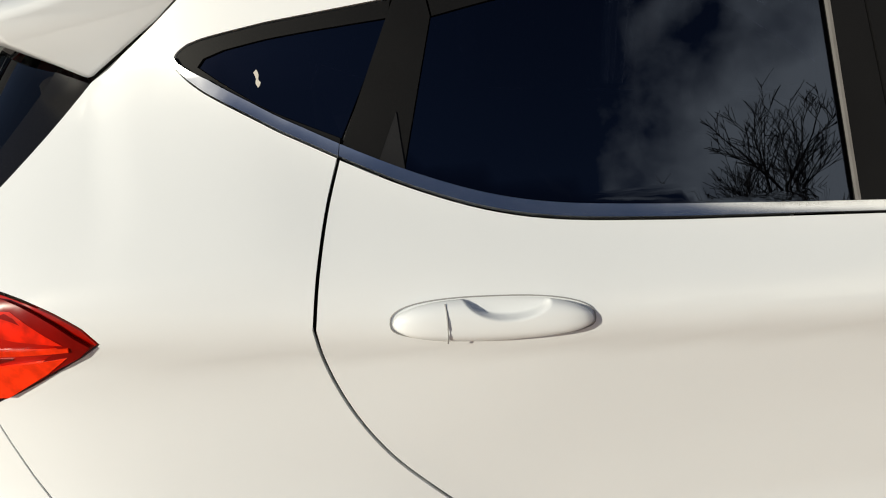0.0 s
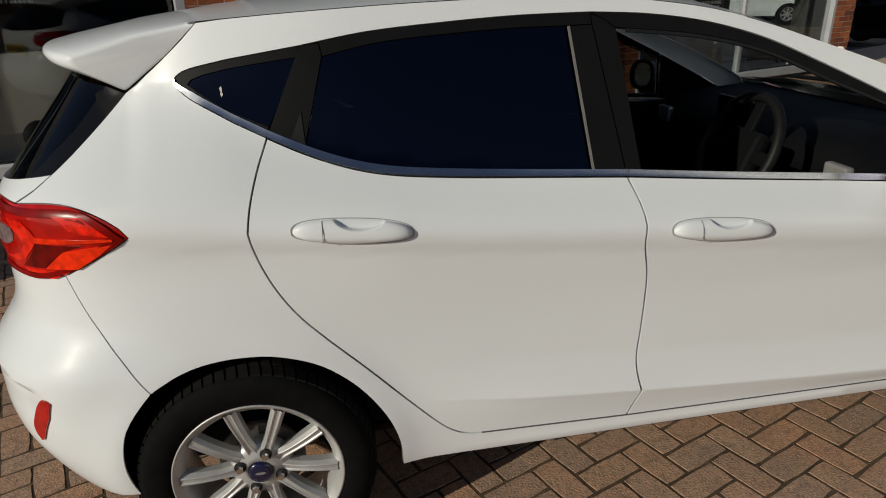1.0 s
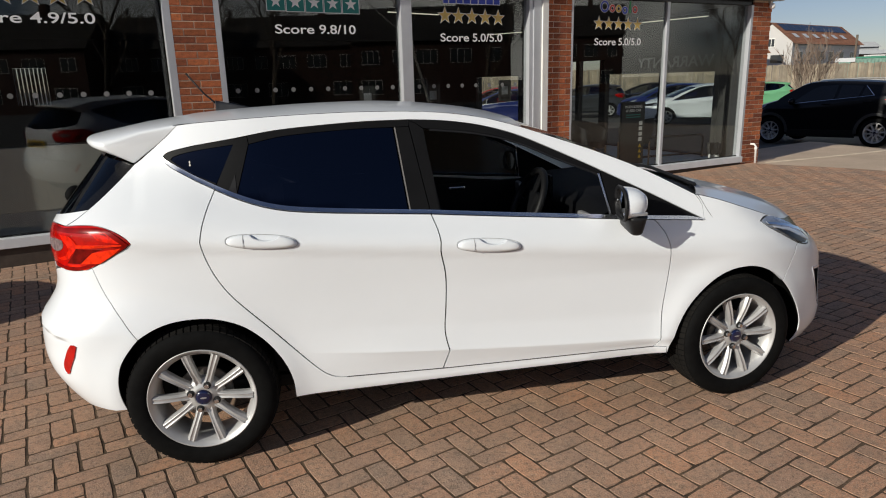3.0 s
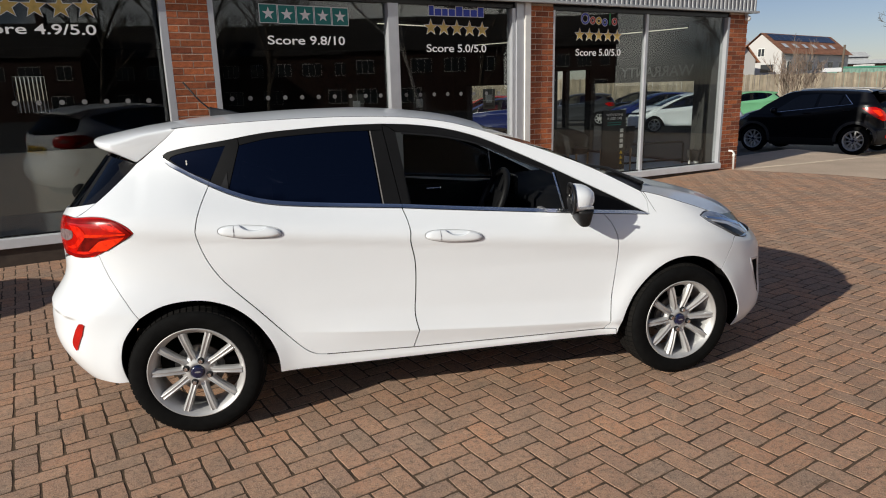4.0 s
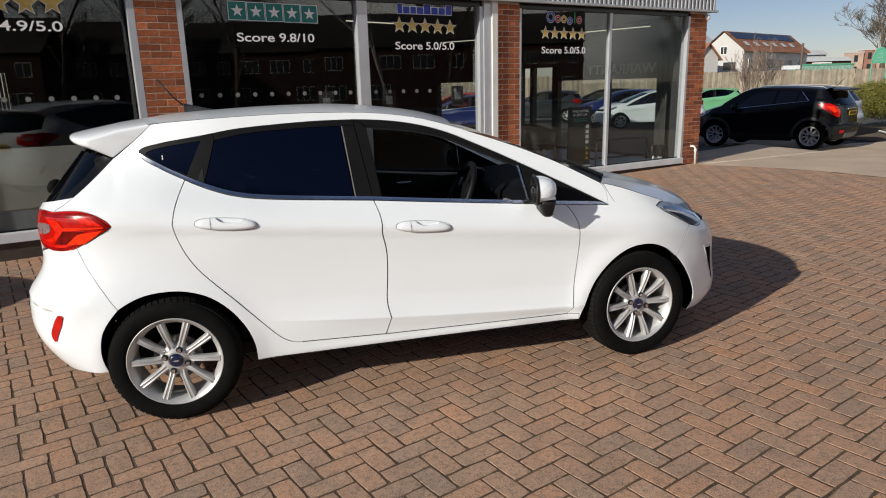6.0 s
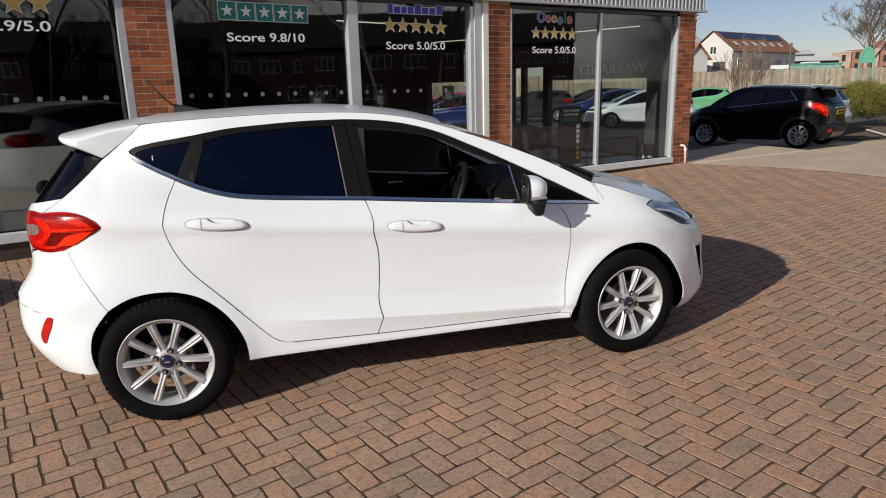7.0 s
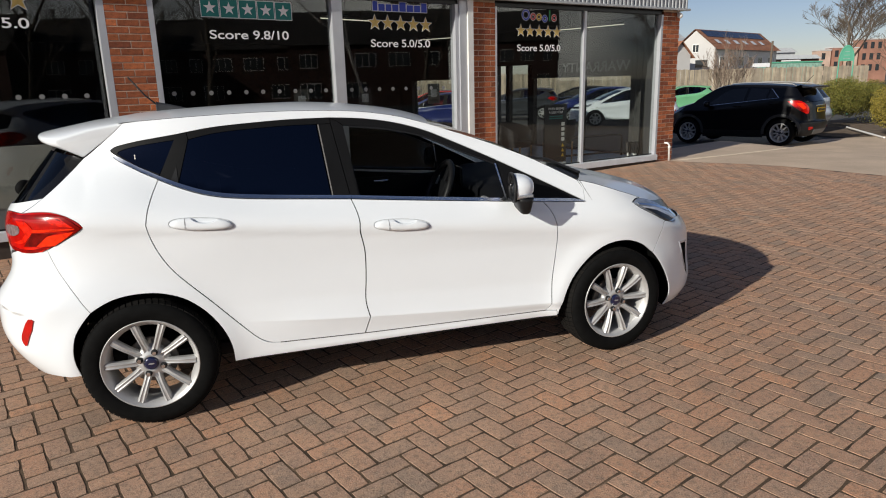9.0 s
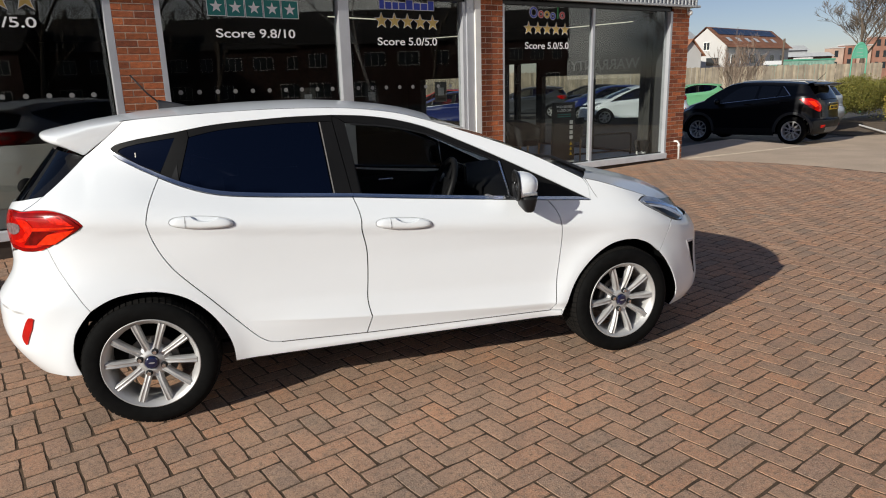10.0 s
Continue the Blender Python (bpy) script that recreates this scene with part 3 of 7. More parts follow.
M["dash"] = material("dark_dashboard", (0.004, 0.0042, 0.005), 0.6, ior=1.25, vary=0.15, scale=14, bump=0.2, bump_scale=350)
M["badge"] = material("blue_oval_badge", (0.006, 0.010, 0.045), 0.2, coat=1.0)
M["plate"] = material("yellow_plate", (0.65, 0.42, 0.02), 0.4)
M["black_ink"] = material("black_print", (0.01, 0.01, 0.01), 0.6)
M["disc"] = material("brake_disc_steel", (0.22, 0.20, 0.18), 0.5, metal=0.8, vary=0.2, scale=20)
M["headlamp_body"] = material("headlamp_inner", (0.42, 0.445, 0.48), 0.2, metal=0.6, coat=1.0, vary=0.4, scale=25)
M["lens_white"] = material("pale_lamp_strip", (0.62, 0.64, 0.68), 0.25, metal=0.2, coat=0.5)
M["headlamp_chrome"] = material("headlamp_reflector", (0.75, 0.77, 0.80), 0.12, metal=1.0)


def sweep(bm, path, ring, closed=False):
    """Moves a small outline (across, up) along a path of places."""
    n = len(path)
    rows = []
    for i, p in enumerate(path):
        p = Vector(p)
        t = (Vector(path[min(n - 1, i + 1)]) - Vector(path[max(0, i - 1)])).normalized()
        side = t.cross(Vector((0, 0, 1)))
        side = side.normalized() if side.length > 1e-4 else Vector((1, 0, 0))
        up = side.cross(t)
        rows.append([p + side * a + up * b for a, b in ring])
    vs = add_grid(bm, rows, close_v=True)
    if not closed:
        bm.faces.new(vs[0])
        bm.faces.new(vs[-1][::-1])
    return bm


def disc_ring(r, n=10):
    return [(r * math.cos(2 * math.pi * k / n), r * math.sin(2 * math.pi * k / n)) for k in range(n)]


def lathe(bm, rows, n=64, axis_y=True):
    """Turns (y, r) rows round the wheel's axis."""
    pts = [[(r * math.cos(2 * math.pi * k / n), y, r * math.sin(2 * math.pi * k / n)) for k in range(n)] for y, r in rows]
    return add_grid(bm, pts, close_v=True)


def make_wheel(parent, x, side, turn, detailed=True, grow=1.0, out=0.828, steer=0.0):
    """Tyre, ten-spoke alloy rim, bolts, cap, brake disc; the outer face looks along -y before side is applied."""
    wheel = thing_part("wheel", parent)
    wheel.matrix_local = Matrix.Translation((x, -out * side, 0.306 * grow)) @ Matrix.Rotation(radians(steer), 4, "Z") @ (Matrix.Rotation(math.pi, 4, "Z") if side < 0 else Matrix.Identity(4)) @ Matrix.Diagonal((grow, 1, grow, 1))
    bm = bmesh.new()
    lathe(bm, [(0.015, 0.212), (0.002, 0.216), (-0.004, 0.232), (-0.010, 0.255), (-0.006, 0.278), (0.004, 0.294), (0.018, 0.299), (0.05, 0.3015), (0.10, 0.302),
               (0.15, 0.3015), (0.18, 0.299), (0.192, 0.292), (0.2, 0.26), (0.195, 0.22), (0.185, 0.205)], 96 if detailed else 60)
    part("tyre", bm, M["rubber"], wheel, "black tyre with shallow tread", smooth=True)
    if detailed:
        # lugs: four rows of blocks between grooves
        bm = bmesh.new()
        for row, (y0, y1) in enumerate(((0.010, 0.048), (0.054, 0.094), (0.100, 0.138), (0.144, 0.184))):
            edge = row in (0, 3)
            for k in range(66):
                a0 = 2 * math.pi * (k + 0.3 * (row % 2)) / 66
                a1, skew = a0 + 2 * math.pi / 66 * 0.80, 0.02 * (1 if row < 2 else -1)
                top, bot = [], []
                for a, y in ((a0, y0), (a1, y0), (a1 + skew, y1), (a0 + skew, y1)):
                    drop = 0.0045 if edge and y in (0.010, 0.184) else 0.0
                    top.append(bm.verts.new(((0.306 - drop) * math.cos(a), y, (0.306 - drop) * math.sin(a))))
                    bot.append(bm.verts.new((0.294 * math.cos(a), y, 0.294 * math.sin(a))))
                bm.faces.new(top)
                for q in range(4):
                    bm.faces.new([top[q], bot[q], bot[(q + 1) % 4], top[(q + 1) % 4]])
        bmesh.ops.recalc_face_normals(bm, faces=bm.faces)
        part("tread", bm, M["tread"], wheel, "tread blocks in rubber lightened as if sunlit")
    rim = thing_part("rim", wheel)
    bm = bmesh.new()
    lathe(bm, [(0.185, 0.20), (0.12, 0.188), (0.06, 0.186), (0.022, 0.192), (0.010, 0.203), (0.000, 0.2125), (-0.003, 0.2155), (-0.001, 0.219), (0.012, 0.2175)], 80)
    part("rim_barrel", bm, M["alloy"], rim, smooth=True)
    if detailed:
        for k in range(10):
            spoke_at = radians(turn) + 2 * math.pi * k / 10
            bm = bmesh.new()
            rows = []
            for i in range(9):
                t = i / 8
                r = 0.040 + t * (0.200 - 0.040)
                ang = spoke_at
                y = 0.030 - 0.024 * math.sin(min(1, t * 1.15) * math.pi / 2)
                half = 0.0125 + 0.0058 * t + 0.011 * max(0, 1 - t * 2.6) ** 1.5
                c, s = math.cos(ang), math.sin(ang)
                rr = []
                for u, d in ((-1, 0.036), (-1, 0.013), (-0.62, 0.0015), (-0.50, 0.0), (-0.36, 0.0008), (-0.20, 0.0032), (0.20, 0.0032), (0.36, 0.0008), (0.50, 0.0), (0.62, 0.0015), (1, 0.013), (1, 0.036)):
                    rr.append((r * c - s * u * half, y + d, r * s + c * u * half))
                rows.append(rr)
            vs = add_grid(bm, rows)
            bmesh.ops.recalc_face_normals(bm, faces=bm.faces)
            part("spoke", bm, M["alloy"], rim)
        bm = bmesh.new()
        lathe(bm, [(0.070, 0.082), (0.044, 0.080), (0.034, 0.073), (0.0275, 0.060), (0.023, 0.044), (0.018, 0.034), (0.030, 0.030)], 40)
        part("hub", bm, M["alloy"], rim, smooth=True)
        bm = bmesh.new()
        vs = lathe(bm, [(0.020, 0.0315), (0.013, 0.030), (0.011, 0.020), (0.0105, 0.001)], 32)
        bm.faces.new(vs[-1])
        part("centre_cap", bm, M["badge"], rim, "dark blue centre cap", smooth=True)
        bm = bmesh.new()
        bmesh.ops.create_circle(bm, cap_ends=True, segments=24, radius=1.0, matrix=Matrix.Translation((0, 0.0098, 0)) @ Matrix.Rotation(radians(90), 4, "X") @ Matrix.Diagonal((0.014, 0.004, 1, 1)))
        part("badge_shape", bm, M["silver"], rim)
        for k in range(4):
            a = radians(turn) + k * math.pi / 2
            c, s = 0.054 * math.cos(a), 0.054 * math.sin(a)
            bm = bmesh.new()
            bmesh.ops.create_cone(bm, cap_ends=True, segments=20, radius1=0.0155, radius2=0.0155, depth=0.004, matrix=Matrix.Translation((c, 0.0215, s)) @ Matrix.Rotation(radians(90), 4, "X"))
            part("bolt_recess", bm, M["gap"], rim)
            bm = bmesh.new()
            bmesh.ops.create_cone(bm, cap_ends=True, segments=6, radius1=0.0105, radius2=0.0095, depth=0.016, matrix=Matrix.Translation((c, 0.014, s)) @ Matrix.Rotation(radians(90), 4, "X"))
            part("wheel_bolt", bm, M["chrome"], rim)
    else:
        bm = bmesh.new()
        for k in range(7):
            a = 2 * math.pi * k / 7
            m = Matrix.Rotation(a, 4, "Y")
            add_box(bm, -0.02, 0.02, 0.008, 0.04, 0.03, 0.2, m=m)
        bmesh.ops.create_cone(bm, cap_ends=True, segments=20, radius1=0.06, radius2=0.06, depth=0.03, matrix=Matrix.Translation((0, 0.02, 0)) @ Matrix.Rotation(radians(90), 4, "X"))
        part("spokes", bm, M["alloy"], rim)
    bm = bmesh.new()
    lathe(bm, [(0.075, 0.02), (0.075, 0.112), (0.085, 0.114), (0.09, 0.112)], 40)
    part("brake_disc", bm, M["disc"], wheel, smooth=False)
    return wheel


def thing_part(name, parent):
    ob = new(name)
    ob.empty_display_size = 0.05
    ob.parent = parent
    return ob


def rail_place(x):
    """The roof rail's place on the right, at x."""
    lo = [p for p in RAIL]
    z = lerp_at(x, lo)
    return Vector(skin(x, z))


def crown_z(x):
    return spline_at(x, [(-0.10, 1.474), (0.10, 1.487), (0.30, 1.494), (0.55, 1.499), (0.80, 1.497), (1.05, 1.481), (1.25, 1.453), (1.38, 1.424), (1.48, 1.390), (1.58, 1.350)])


ROOF_END = 1.48


def make_hatchback(name, label, m, detailed=True, paint=None, group=""):
    """A five-door hatchback. With detailed off, a plainer one for the distance."""
    paint = paint or M["paint"]
    car = thing(name, label, "car", m, group)
    g = 0.03 if detailed else 0.09
    sides = (1, -1)
    for s in sides:
        frame_poly = loop(RAIL, straight([(2.278, 1.010), (2.312, 0.960), (2.312, 0.893)]), TOP_F[::-1], TOP_R[::-1], TOP_Q[::-1], BELT_Q, C_GAP, SILL_TOP_1, SILL_TOP_2,
                          straight([(2.052, 0.303), (2.119, 0.298), (2.123, 0.266)]), straight([(2.123, 0.266), (1.298, 0.266), (0.382, 0.259)]), ARCH_R1, BUMPER_LINE[::-1],
                          LAMP_LOW[:next(i for i, p in enumerate(LAMP_LOW) if p[0] < -0.345)][::-1], LAMP_TOP[::-1], TAIL_EDGE, SPOILER_LINE)
        body_side = panel("body_side", frame_poly, paint, car, s, grid=g)
        rear_door = panel("rear_door", loop(C_GAP, SILL_TOP_1, B_GAP[::-1], BELT_R[::-1]), paint, car, s, grid=0.022 if detailed else g, inset=0.003, folds=FOLD if detailed else ())
        front_door = panel("front_door", loop(B_GAP, SILL_TOP_2, F_GAP[::-1], BELT_F[::-1]), paint, car, s, grid=0.022 if detailed else g, inset=0.0028, folds=FOLD if detailed else ())
        wing = panel("front_wing", loop(BELT_W, straight([(2.312, 0.893), (2.312, 0.960), (2.278, 1.010)]), WING_TOP, HEAD_TOP[:9][::-1], HEAD_LOW[::-1], WING_LINE[::-1], ARCH_F1[::-1],
                                        straight([(2.123, 0.266), (2.119, 0.298), (2.052, 0.303)]), F_GAP[::-1]), paint, car, s, grid=g, inset=0.0028)
        rear_bumper = panel("rear_bumper", loop(ARCH_R2, straight([(-0.306, 0.296), (-0.360, 0.292), (-0.440, 0.294), (-0.600, 0.290), (A_REAR, 0.285), (A_REAR, 0.75), (-0.860, 0.755), (-0.735, 0.842), (-0.645, 0.868)]),
                                                LAMP_LOW[next(i for i, p in enumerate(LAMP_LOW) if p[0] < -0.35):][::-1], BUMPER_LINE), paint, car, s, grid=0.014 if detailed else g, rim=0.005, inset=0.001)
        front_bumper = panel("front_bumper", loop(ARCH_F2[::-1], WING_LINE, HEAD_IN[::-1], straight([(3.135, 0.715), (3.3, 0.70), (A_FRONT, 0.69), (A_FRONT, 0.20), (3.2, 0.19), (2.893, 0.200)])),
                             paint, car, s, grid=g, rim=0.005)
        tailgate = panel("tailgate_half", loop(straight([(A_REAR, 0.755), (-0.860, 0.760), (-0.735, 0.848), (-0.665, 0.874), (-0.682, 0.888)]), LAMP_IN[6:][:0] or curve([(-0.682, 0.888), (-0.778, 0.916), (-0.804, 0.985), (-0.764, 1.053), (-0.628, 1.066), (-0.515, 1.064)]),
                                               curve([(-0.515, 1.064), (-0.462, 1.092), (-0.423, 1.126)]), straight([(-0.423, 1.126), (-0.572, 1.108), (-0.800, 1.085), (A_REAR, 1.075)])), paint, car, s, grid=g)
        wing_trim = panel("tailgate_wing", loop(straight([(-0.423, 1.126), (-0.516, 1.112), (-0.432, 1.210), (-0.390, 1.305), (-0.298, 1.287)]), TAIL_EDGE[next(i for i, p in enumerate(TAIL_EDGE) if p[1] > 1.14):][::-1]), M["gloss_black"], car, s, off=-0.004, grid=g,
                          label="gloss black trim beside the rear window")
        panel("rear_window", loop(straight([(-0.516, 1.112), (-0.572, 1.108), (-0.800, 1.085), (A_REAR, 1.075), (A_REAR, 1.35), (-0.573, 1.325), (-0.390, 1.305), (-0.432, 1.210), (-0.516, 1.112)])), M["rear_glass"], car, s, off=-0.008, grid=g, label="dark rear window glass")
        for line, owner in ((BUMPER_LINE, rear_bumper), (WING_LINE, front_bumper)):
            panel("joint_filler", loop([(p[0] + 0.006, p[1]) for p in line], [(p[0] - 0.006, p[1]) for p in line][::-1]), M["joint_grey"], owner, s, off=-0.0025, inset=0, grid=0.2, rim=0)
        if detailed and s > 0:
            panel("sticker_scrap", loop(curve([(0.0145, 1.292), (0.020, 1.296), (0.024, 1.289), (0.0225, 1.283), (0.0265, 1.279), (0.021, 1.272), (0.017, 1.278), (0.0185, 1.284), (0.0145, 1.292)], 0.004)), M["vinyl_scrap"], body_side, s, off=-0.0045, inset=0, rim=0.0006, grid=0.2, label="torn scrap of pale sticker on the glass")
        if detailed:
            panel("wing_joint", loop(straight([(2.290, 1.004), (2.3815, 0.898), (2.3838, 0.8995), (2.2925, 1.006)], 0.02)), M["seal"], wing, s, off=0.0006, inset=0, grid=0.2, rim=0.002)
        # tail lamp: lens with light-guide, reflector and clear pieces
        lamp = panel("tail_lamp", loop(LAMP_LOW, LAMP_IN, LAMP_TOP), M["lamp_red"], car, s, off=0.000, inset=0.001, label="red wrap-round tail lamp",
                     bulge=lambda v, poly: 0.005 * min(1, edge_gap(v, poly) / 0.05), grid=min(g, 0.03))
        if detailed:
            up = lambda v, poly: 0.014 * min(1, edge_gap(v, poly) / 0.02) + 0.0
            panel("lens_edge", loop(curve([(-0.202, 0.994), (-0.263, 1.040), (-0.338, 1.060), (-0.522, 1.057), (-0.620, 1.060), (-0.620, 1.046), (-0.523, 1.041), (-0.343, 1.042), (-0.274, 1.024), (-0.238, 0.994)]),
                                    curve([(-0.238, 0.994), (-0.297, 0.954), (-0.375, 0.915), (-0.444, 0.898), (-0.535, 0.896), (-0.620, 0.904), (-0.620, 0.890), (-0.534, 0.884), (-0.444, 0.884), (-0.372, 0.901), (-0.284, 0.943), (-0.216, 0.981), (-0.202, 0.994)])),
                  M["lamp_dark"], lamp, s, off=0.0063, inset=0.0, grid=0.02, rim=0.004)
            for nm, line, mt, up_ in (
                ("upper_facet", [(-0.374, 1.0476), (-0.2935, 1.0441), (-0.233, 0.999), (-0.291, 1.0074), (-0.326, 1.0168), (-0.345, 1.0338)], "lamp_bright", 0.0066),
                ("light_guide", [(-0.426, 0.9946), (-0.227, 0.9955), (-0.227, 0.9905), (-0.429, 0.980)], "lamp_orange", 0.0078),
                ("inner_ring", [(-0.537, 1.0306), (-0.469, 1.0277), (-0.437, 1.010), (-0.4223, 0.9888), (-0.443, 0.964), (-0.4815, 0.9305), (-0.532, 0.9197), (-0.576, 0.927), (-0.5474, 0.9302), (-0.5006, 0.9445), (-0.474, 0.970), (-0.487, 0.990), (-0.513, 1.0113)], "lamp_bright", 0.0068),
                ("dark_cell", [(-0.429, 0.977), (-0.302, 0.980), (-0.361, 0.959), (-0.4194, 0.914), (-0.499, 0.911), (-0.453, 0.948)], "lamp_deep", 0.0064),
                ("reflector", [(-0.3527, 0.9615), (-0.2323, 0.9813), (-0.263, 0.9547), (-0.3254, 0.917), (-0.4169, 0.913)], "lamp_orange", 0.0072),
                ("lower_stripe", [(-0.495, 0.906), (-0.344, 0.9127), (-0.365, 0.901), (-0.490, 0.897)], "lamp_bright", 0.0060),
                ("lower_stripe", [(-0.485, 0.893), (-0.375, 0.897), (-0.398, 0.888), (-0.470, 0.886)], "lamp_bright", 0.0060),
            ):
                panel(nm, loop(straight(line + [line[0]], 0.02)), M[mt], lamp, s, off=up_, inset=0, grid=0.02, rim=0.004)
            panel("reversing_lens", loop(curve([(-0.519, 1.006), (-0.580, 1.010), (-0.650, 1.003), (-0.690, 0.986), (-0.650, 0.966), (-0.590, 0.956), (-0.545, 0.961), (-0.516, 0.976), (-0.510, 0.991), (-0.519, 1.006)], 0.01)), M["lamp_clear"], lamp, s, off=0.0073, inset=0, grid=0.015, rim=0.004, label="clear reversing lens")
        panel("rear_reflector", loop(curve([(-0.424, 0.589), (-0.408, 0.590), (-0.396, 0.584)], 0.007), straight([(-0.396, 0.584), (-0.417, 0.535), (-0.476, 0.456), (-0.487, 0.451)], 0.01), curve([(-0.487, 0.451), (-0.496, 0.466), (-0.497, 0.488), (-0.484, 0.516), (-0.456, 0.556), (-0.424, 0.589)], 0.01)),
              M["lamp_red"], rear_bumper, s, off=0.005, inset=0, grid=0.015, rim=0.012, label="red rear reflector")
        head = panel("headlamp", loop(HEAD_LOW, HEAD_TOP, HEAD_IN), M["headlamp_body"], car, s, off=0.002, inset=0.003, label="clear swept-back headlamp", bulge=lambda v, poly: 0.010 * min(1, edge_gap(v, poly) / 0.04), grid=0.03)
        if detailed:
            for nm, line, mt in (
                ("light_bar", [(2.780, 0.849), (2.933, 0.824), (3.075, 0.782), (3.069, 0.760), (3.027, 0.779), (2.916, 0.814), (2.785, 0.838)], "headlamp_chrome"),
                ("lamp_strip", [(2.808, 0.827), (2.953, 0.798), (3.065, 0.747), (3.105, 0.722), (3.073, 0.712), (3.024, 0.742), (2.924, 0.792), (2.819, 0.818)], "lens_white"),
                ("lamp_bezel", [(2.826, 0.812), (2.921, 0.788), (3.006, 0.743), (3.040, 0.716), (3.005, 0.711), (2.960, 0.728), (2.911, 0.754)], "gloss_black"),
                ("lamp_cell", [(3.080, 0.776), (3.110, 0.762), (3.128, 0.722), (3.108, 0.716), (3.076, 0.750)], "headlamp_chrome"),
            ):
                panel(nm, loop(straight(line + [line[0]], 0.02)), M[mt], head, s, off=0.0122, inset=0, grid=0.02, rim=0.004)
            panel("bumper_vent", loop(straight([(3.040, 0.562), (3.150, 0.548), (3.160, 0.335), (3.128, 0.372), (3.086, 0.457), (3.040, 0.562)])), M["liner"], front_bumper, s, off=0.0015, inset=0, grid=0.02, rim=0.004, label="black slot in the bumper")
            panel("vent_trim", loop(straight([(3.030, 0.572), (3.160, 0.556), (3.164, 0.546), (3.046, 0.558), (3.092, 0.457), (3.130, 0.374), (3.122, 0.372), (3.080, 0.455), (3.030, 0.572)], 0.02)), M["lens_white"], front_bumper, s, off=0.004, inset=0, grid=0.02, rim=0.006, label="pale trim round the slot")
        # glass and pillars of the flank
        q = panel("quarter_window", loop(straight([(-0.088, 1.302), (0.020, 1.250), (0.135, 1.200)]), straight([(0.135, 1.200), (0.220, 1.353)]), curve([(0.220, 1.353), (0.094, 1.340), (-0.040, 1.322), (-0.078, 1.312), (-0.088, 1.302)])), M["privacy"], body_side, s, off=-0.006, inset=0, label="dark tinted quarter glass", grid=g)
        panel("quarter_frame", loop(TOP_Q, straight([(0.227, 1.378), (0.220, 1.353)]), curve([(0.220, 1.353), (0.094, 1.340), (-0.040, 1.322), (-0.078, 1.312), (-0.088, 1.302)]), curve([(-0.088, 1.302), (0.020, 1.250), (0.135, 1.200)]), straight([(0.135, 1.200), (0.128, 1.175)]), BELT_Q[::-1]),
              M["pillar_black"], body_side, s, off=-0.002, inset=0.001, grid=g)
        panel("door_window", loop(curve([(0.281, 1.352), (0.420, 1.376), (0.600, 1.386), (0.760, 1.390), (0.897, 1.388)]), straight([(0.897, 1.388), (0.932, 1.036)]), straight([(0.932, 1.036), (0.700, 1.055), (0.550, 1.068)]), curve([(0.550, 1.068), (0.434, 1.084), (0.320, 1.113), (0.219, 1.150)]), straight([(0.219, 1.150), (0.281, 1.352)])),
              M["privacy"], rear_door, s, off=-0.007, inset=0, label="dark privacy glass in the rear door", grid=g)
        panel("rear_pillar_trim", loop(straight([(0.128, 1.179), (0.227, 1.378)]), straight([(0.227, 1.378), (0.276, 1.384), (0.281, 1.352)]), straight([(0.281, 1.352), (0.219, 1.150)]), straight([(0.219, 1.150), (0.199, 1.150), (0.128, 1.179)])), M["pillar_black"], rear_door, s, inset=0.002, grid=g)
        panel("window_top_frame", loop(TOP_R, straight([(0.968, 1.416), (0.970, 1.388), (0.897, 1.388)]), curve([(0.897, 1.388), (0.760, 1.390), (0.600, 1.386), (0.420, 1.376), (0.281, 1.352)]), straight([(0.281, 1.352), (0.276, 1.384), (0.227, 1.378)])), M["pillar_black"], rear_door, s, off=-0.002, inset=0.001, grid=g)
        panel("middle_pillar_trim", loop(straight([(0.970, 1.388), (1.030, 1.018), (0.945, 1.026), (0.910, 1.388)])), M["pillar_black"], rear_door, s, inset=0.002, grid=g)
        panel("pillar_core", loop(straight([(0.900, 1.400), (1.030, 1.402), (1.085, 1.000), (0.930, 1.000), (0.900, 1.400)])), M["gap"], car, s, off=-0.022, inset=0, grid=0.1)
        if s < 0:
            panel("door_window", loop(straight([(1.034, 1.370), (1.265, 1.344), (1.450, 1.294), (1.630, 1.212), (1.826, 1.126), (1.858, 0.940), (1.600, 0.960), (1.073, 1.016), (1.034, 1.370)], 0.06)), M["door_glass"], front_door, s, off=-0.007, inset=0, grid=g, label="glass in the far front door, tinted to darken the view beyond")
        panel("silver_strip", loop(straight([(0.910, 1.386), (0.945, 1.028), (0.9385, 1.030), (0.9035, 1.386)])), M["bronze_strip"], rear_door, s, off=0.002, inset=0.0005, grid=g, rim=0.006)
        panel("small_glass_bar", loop(straight([(0.181, 1.160), (0.219, 1.150), (0.216, 1.229)])), M["satin_black"], rear_door, s, off=0.002, inset=0, grid=g)
        panel("front_pillar_trim", loop(straight([(0.968, 1.414), (0.970, 1.390), (1.030, 1.018), (1.073, 1.014), (1.034, 1.374), (1.000, 1.400)])), M["pillar_black"], front_door, s, inset=0.002, grid=g)
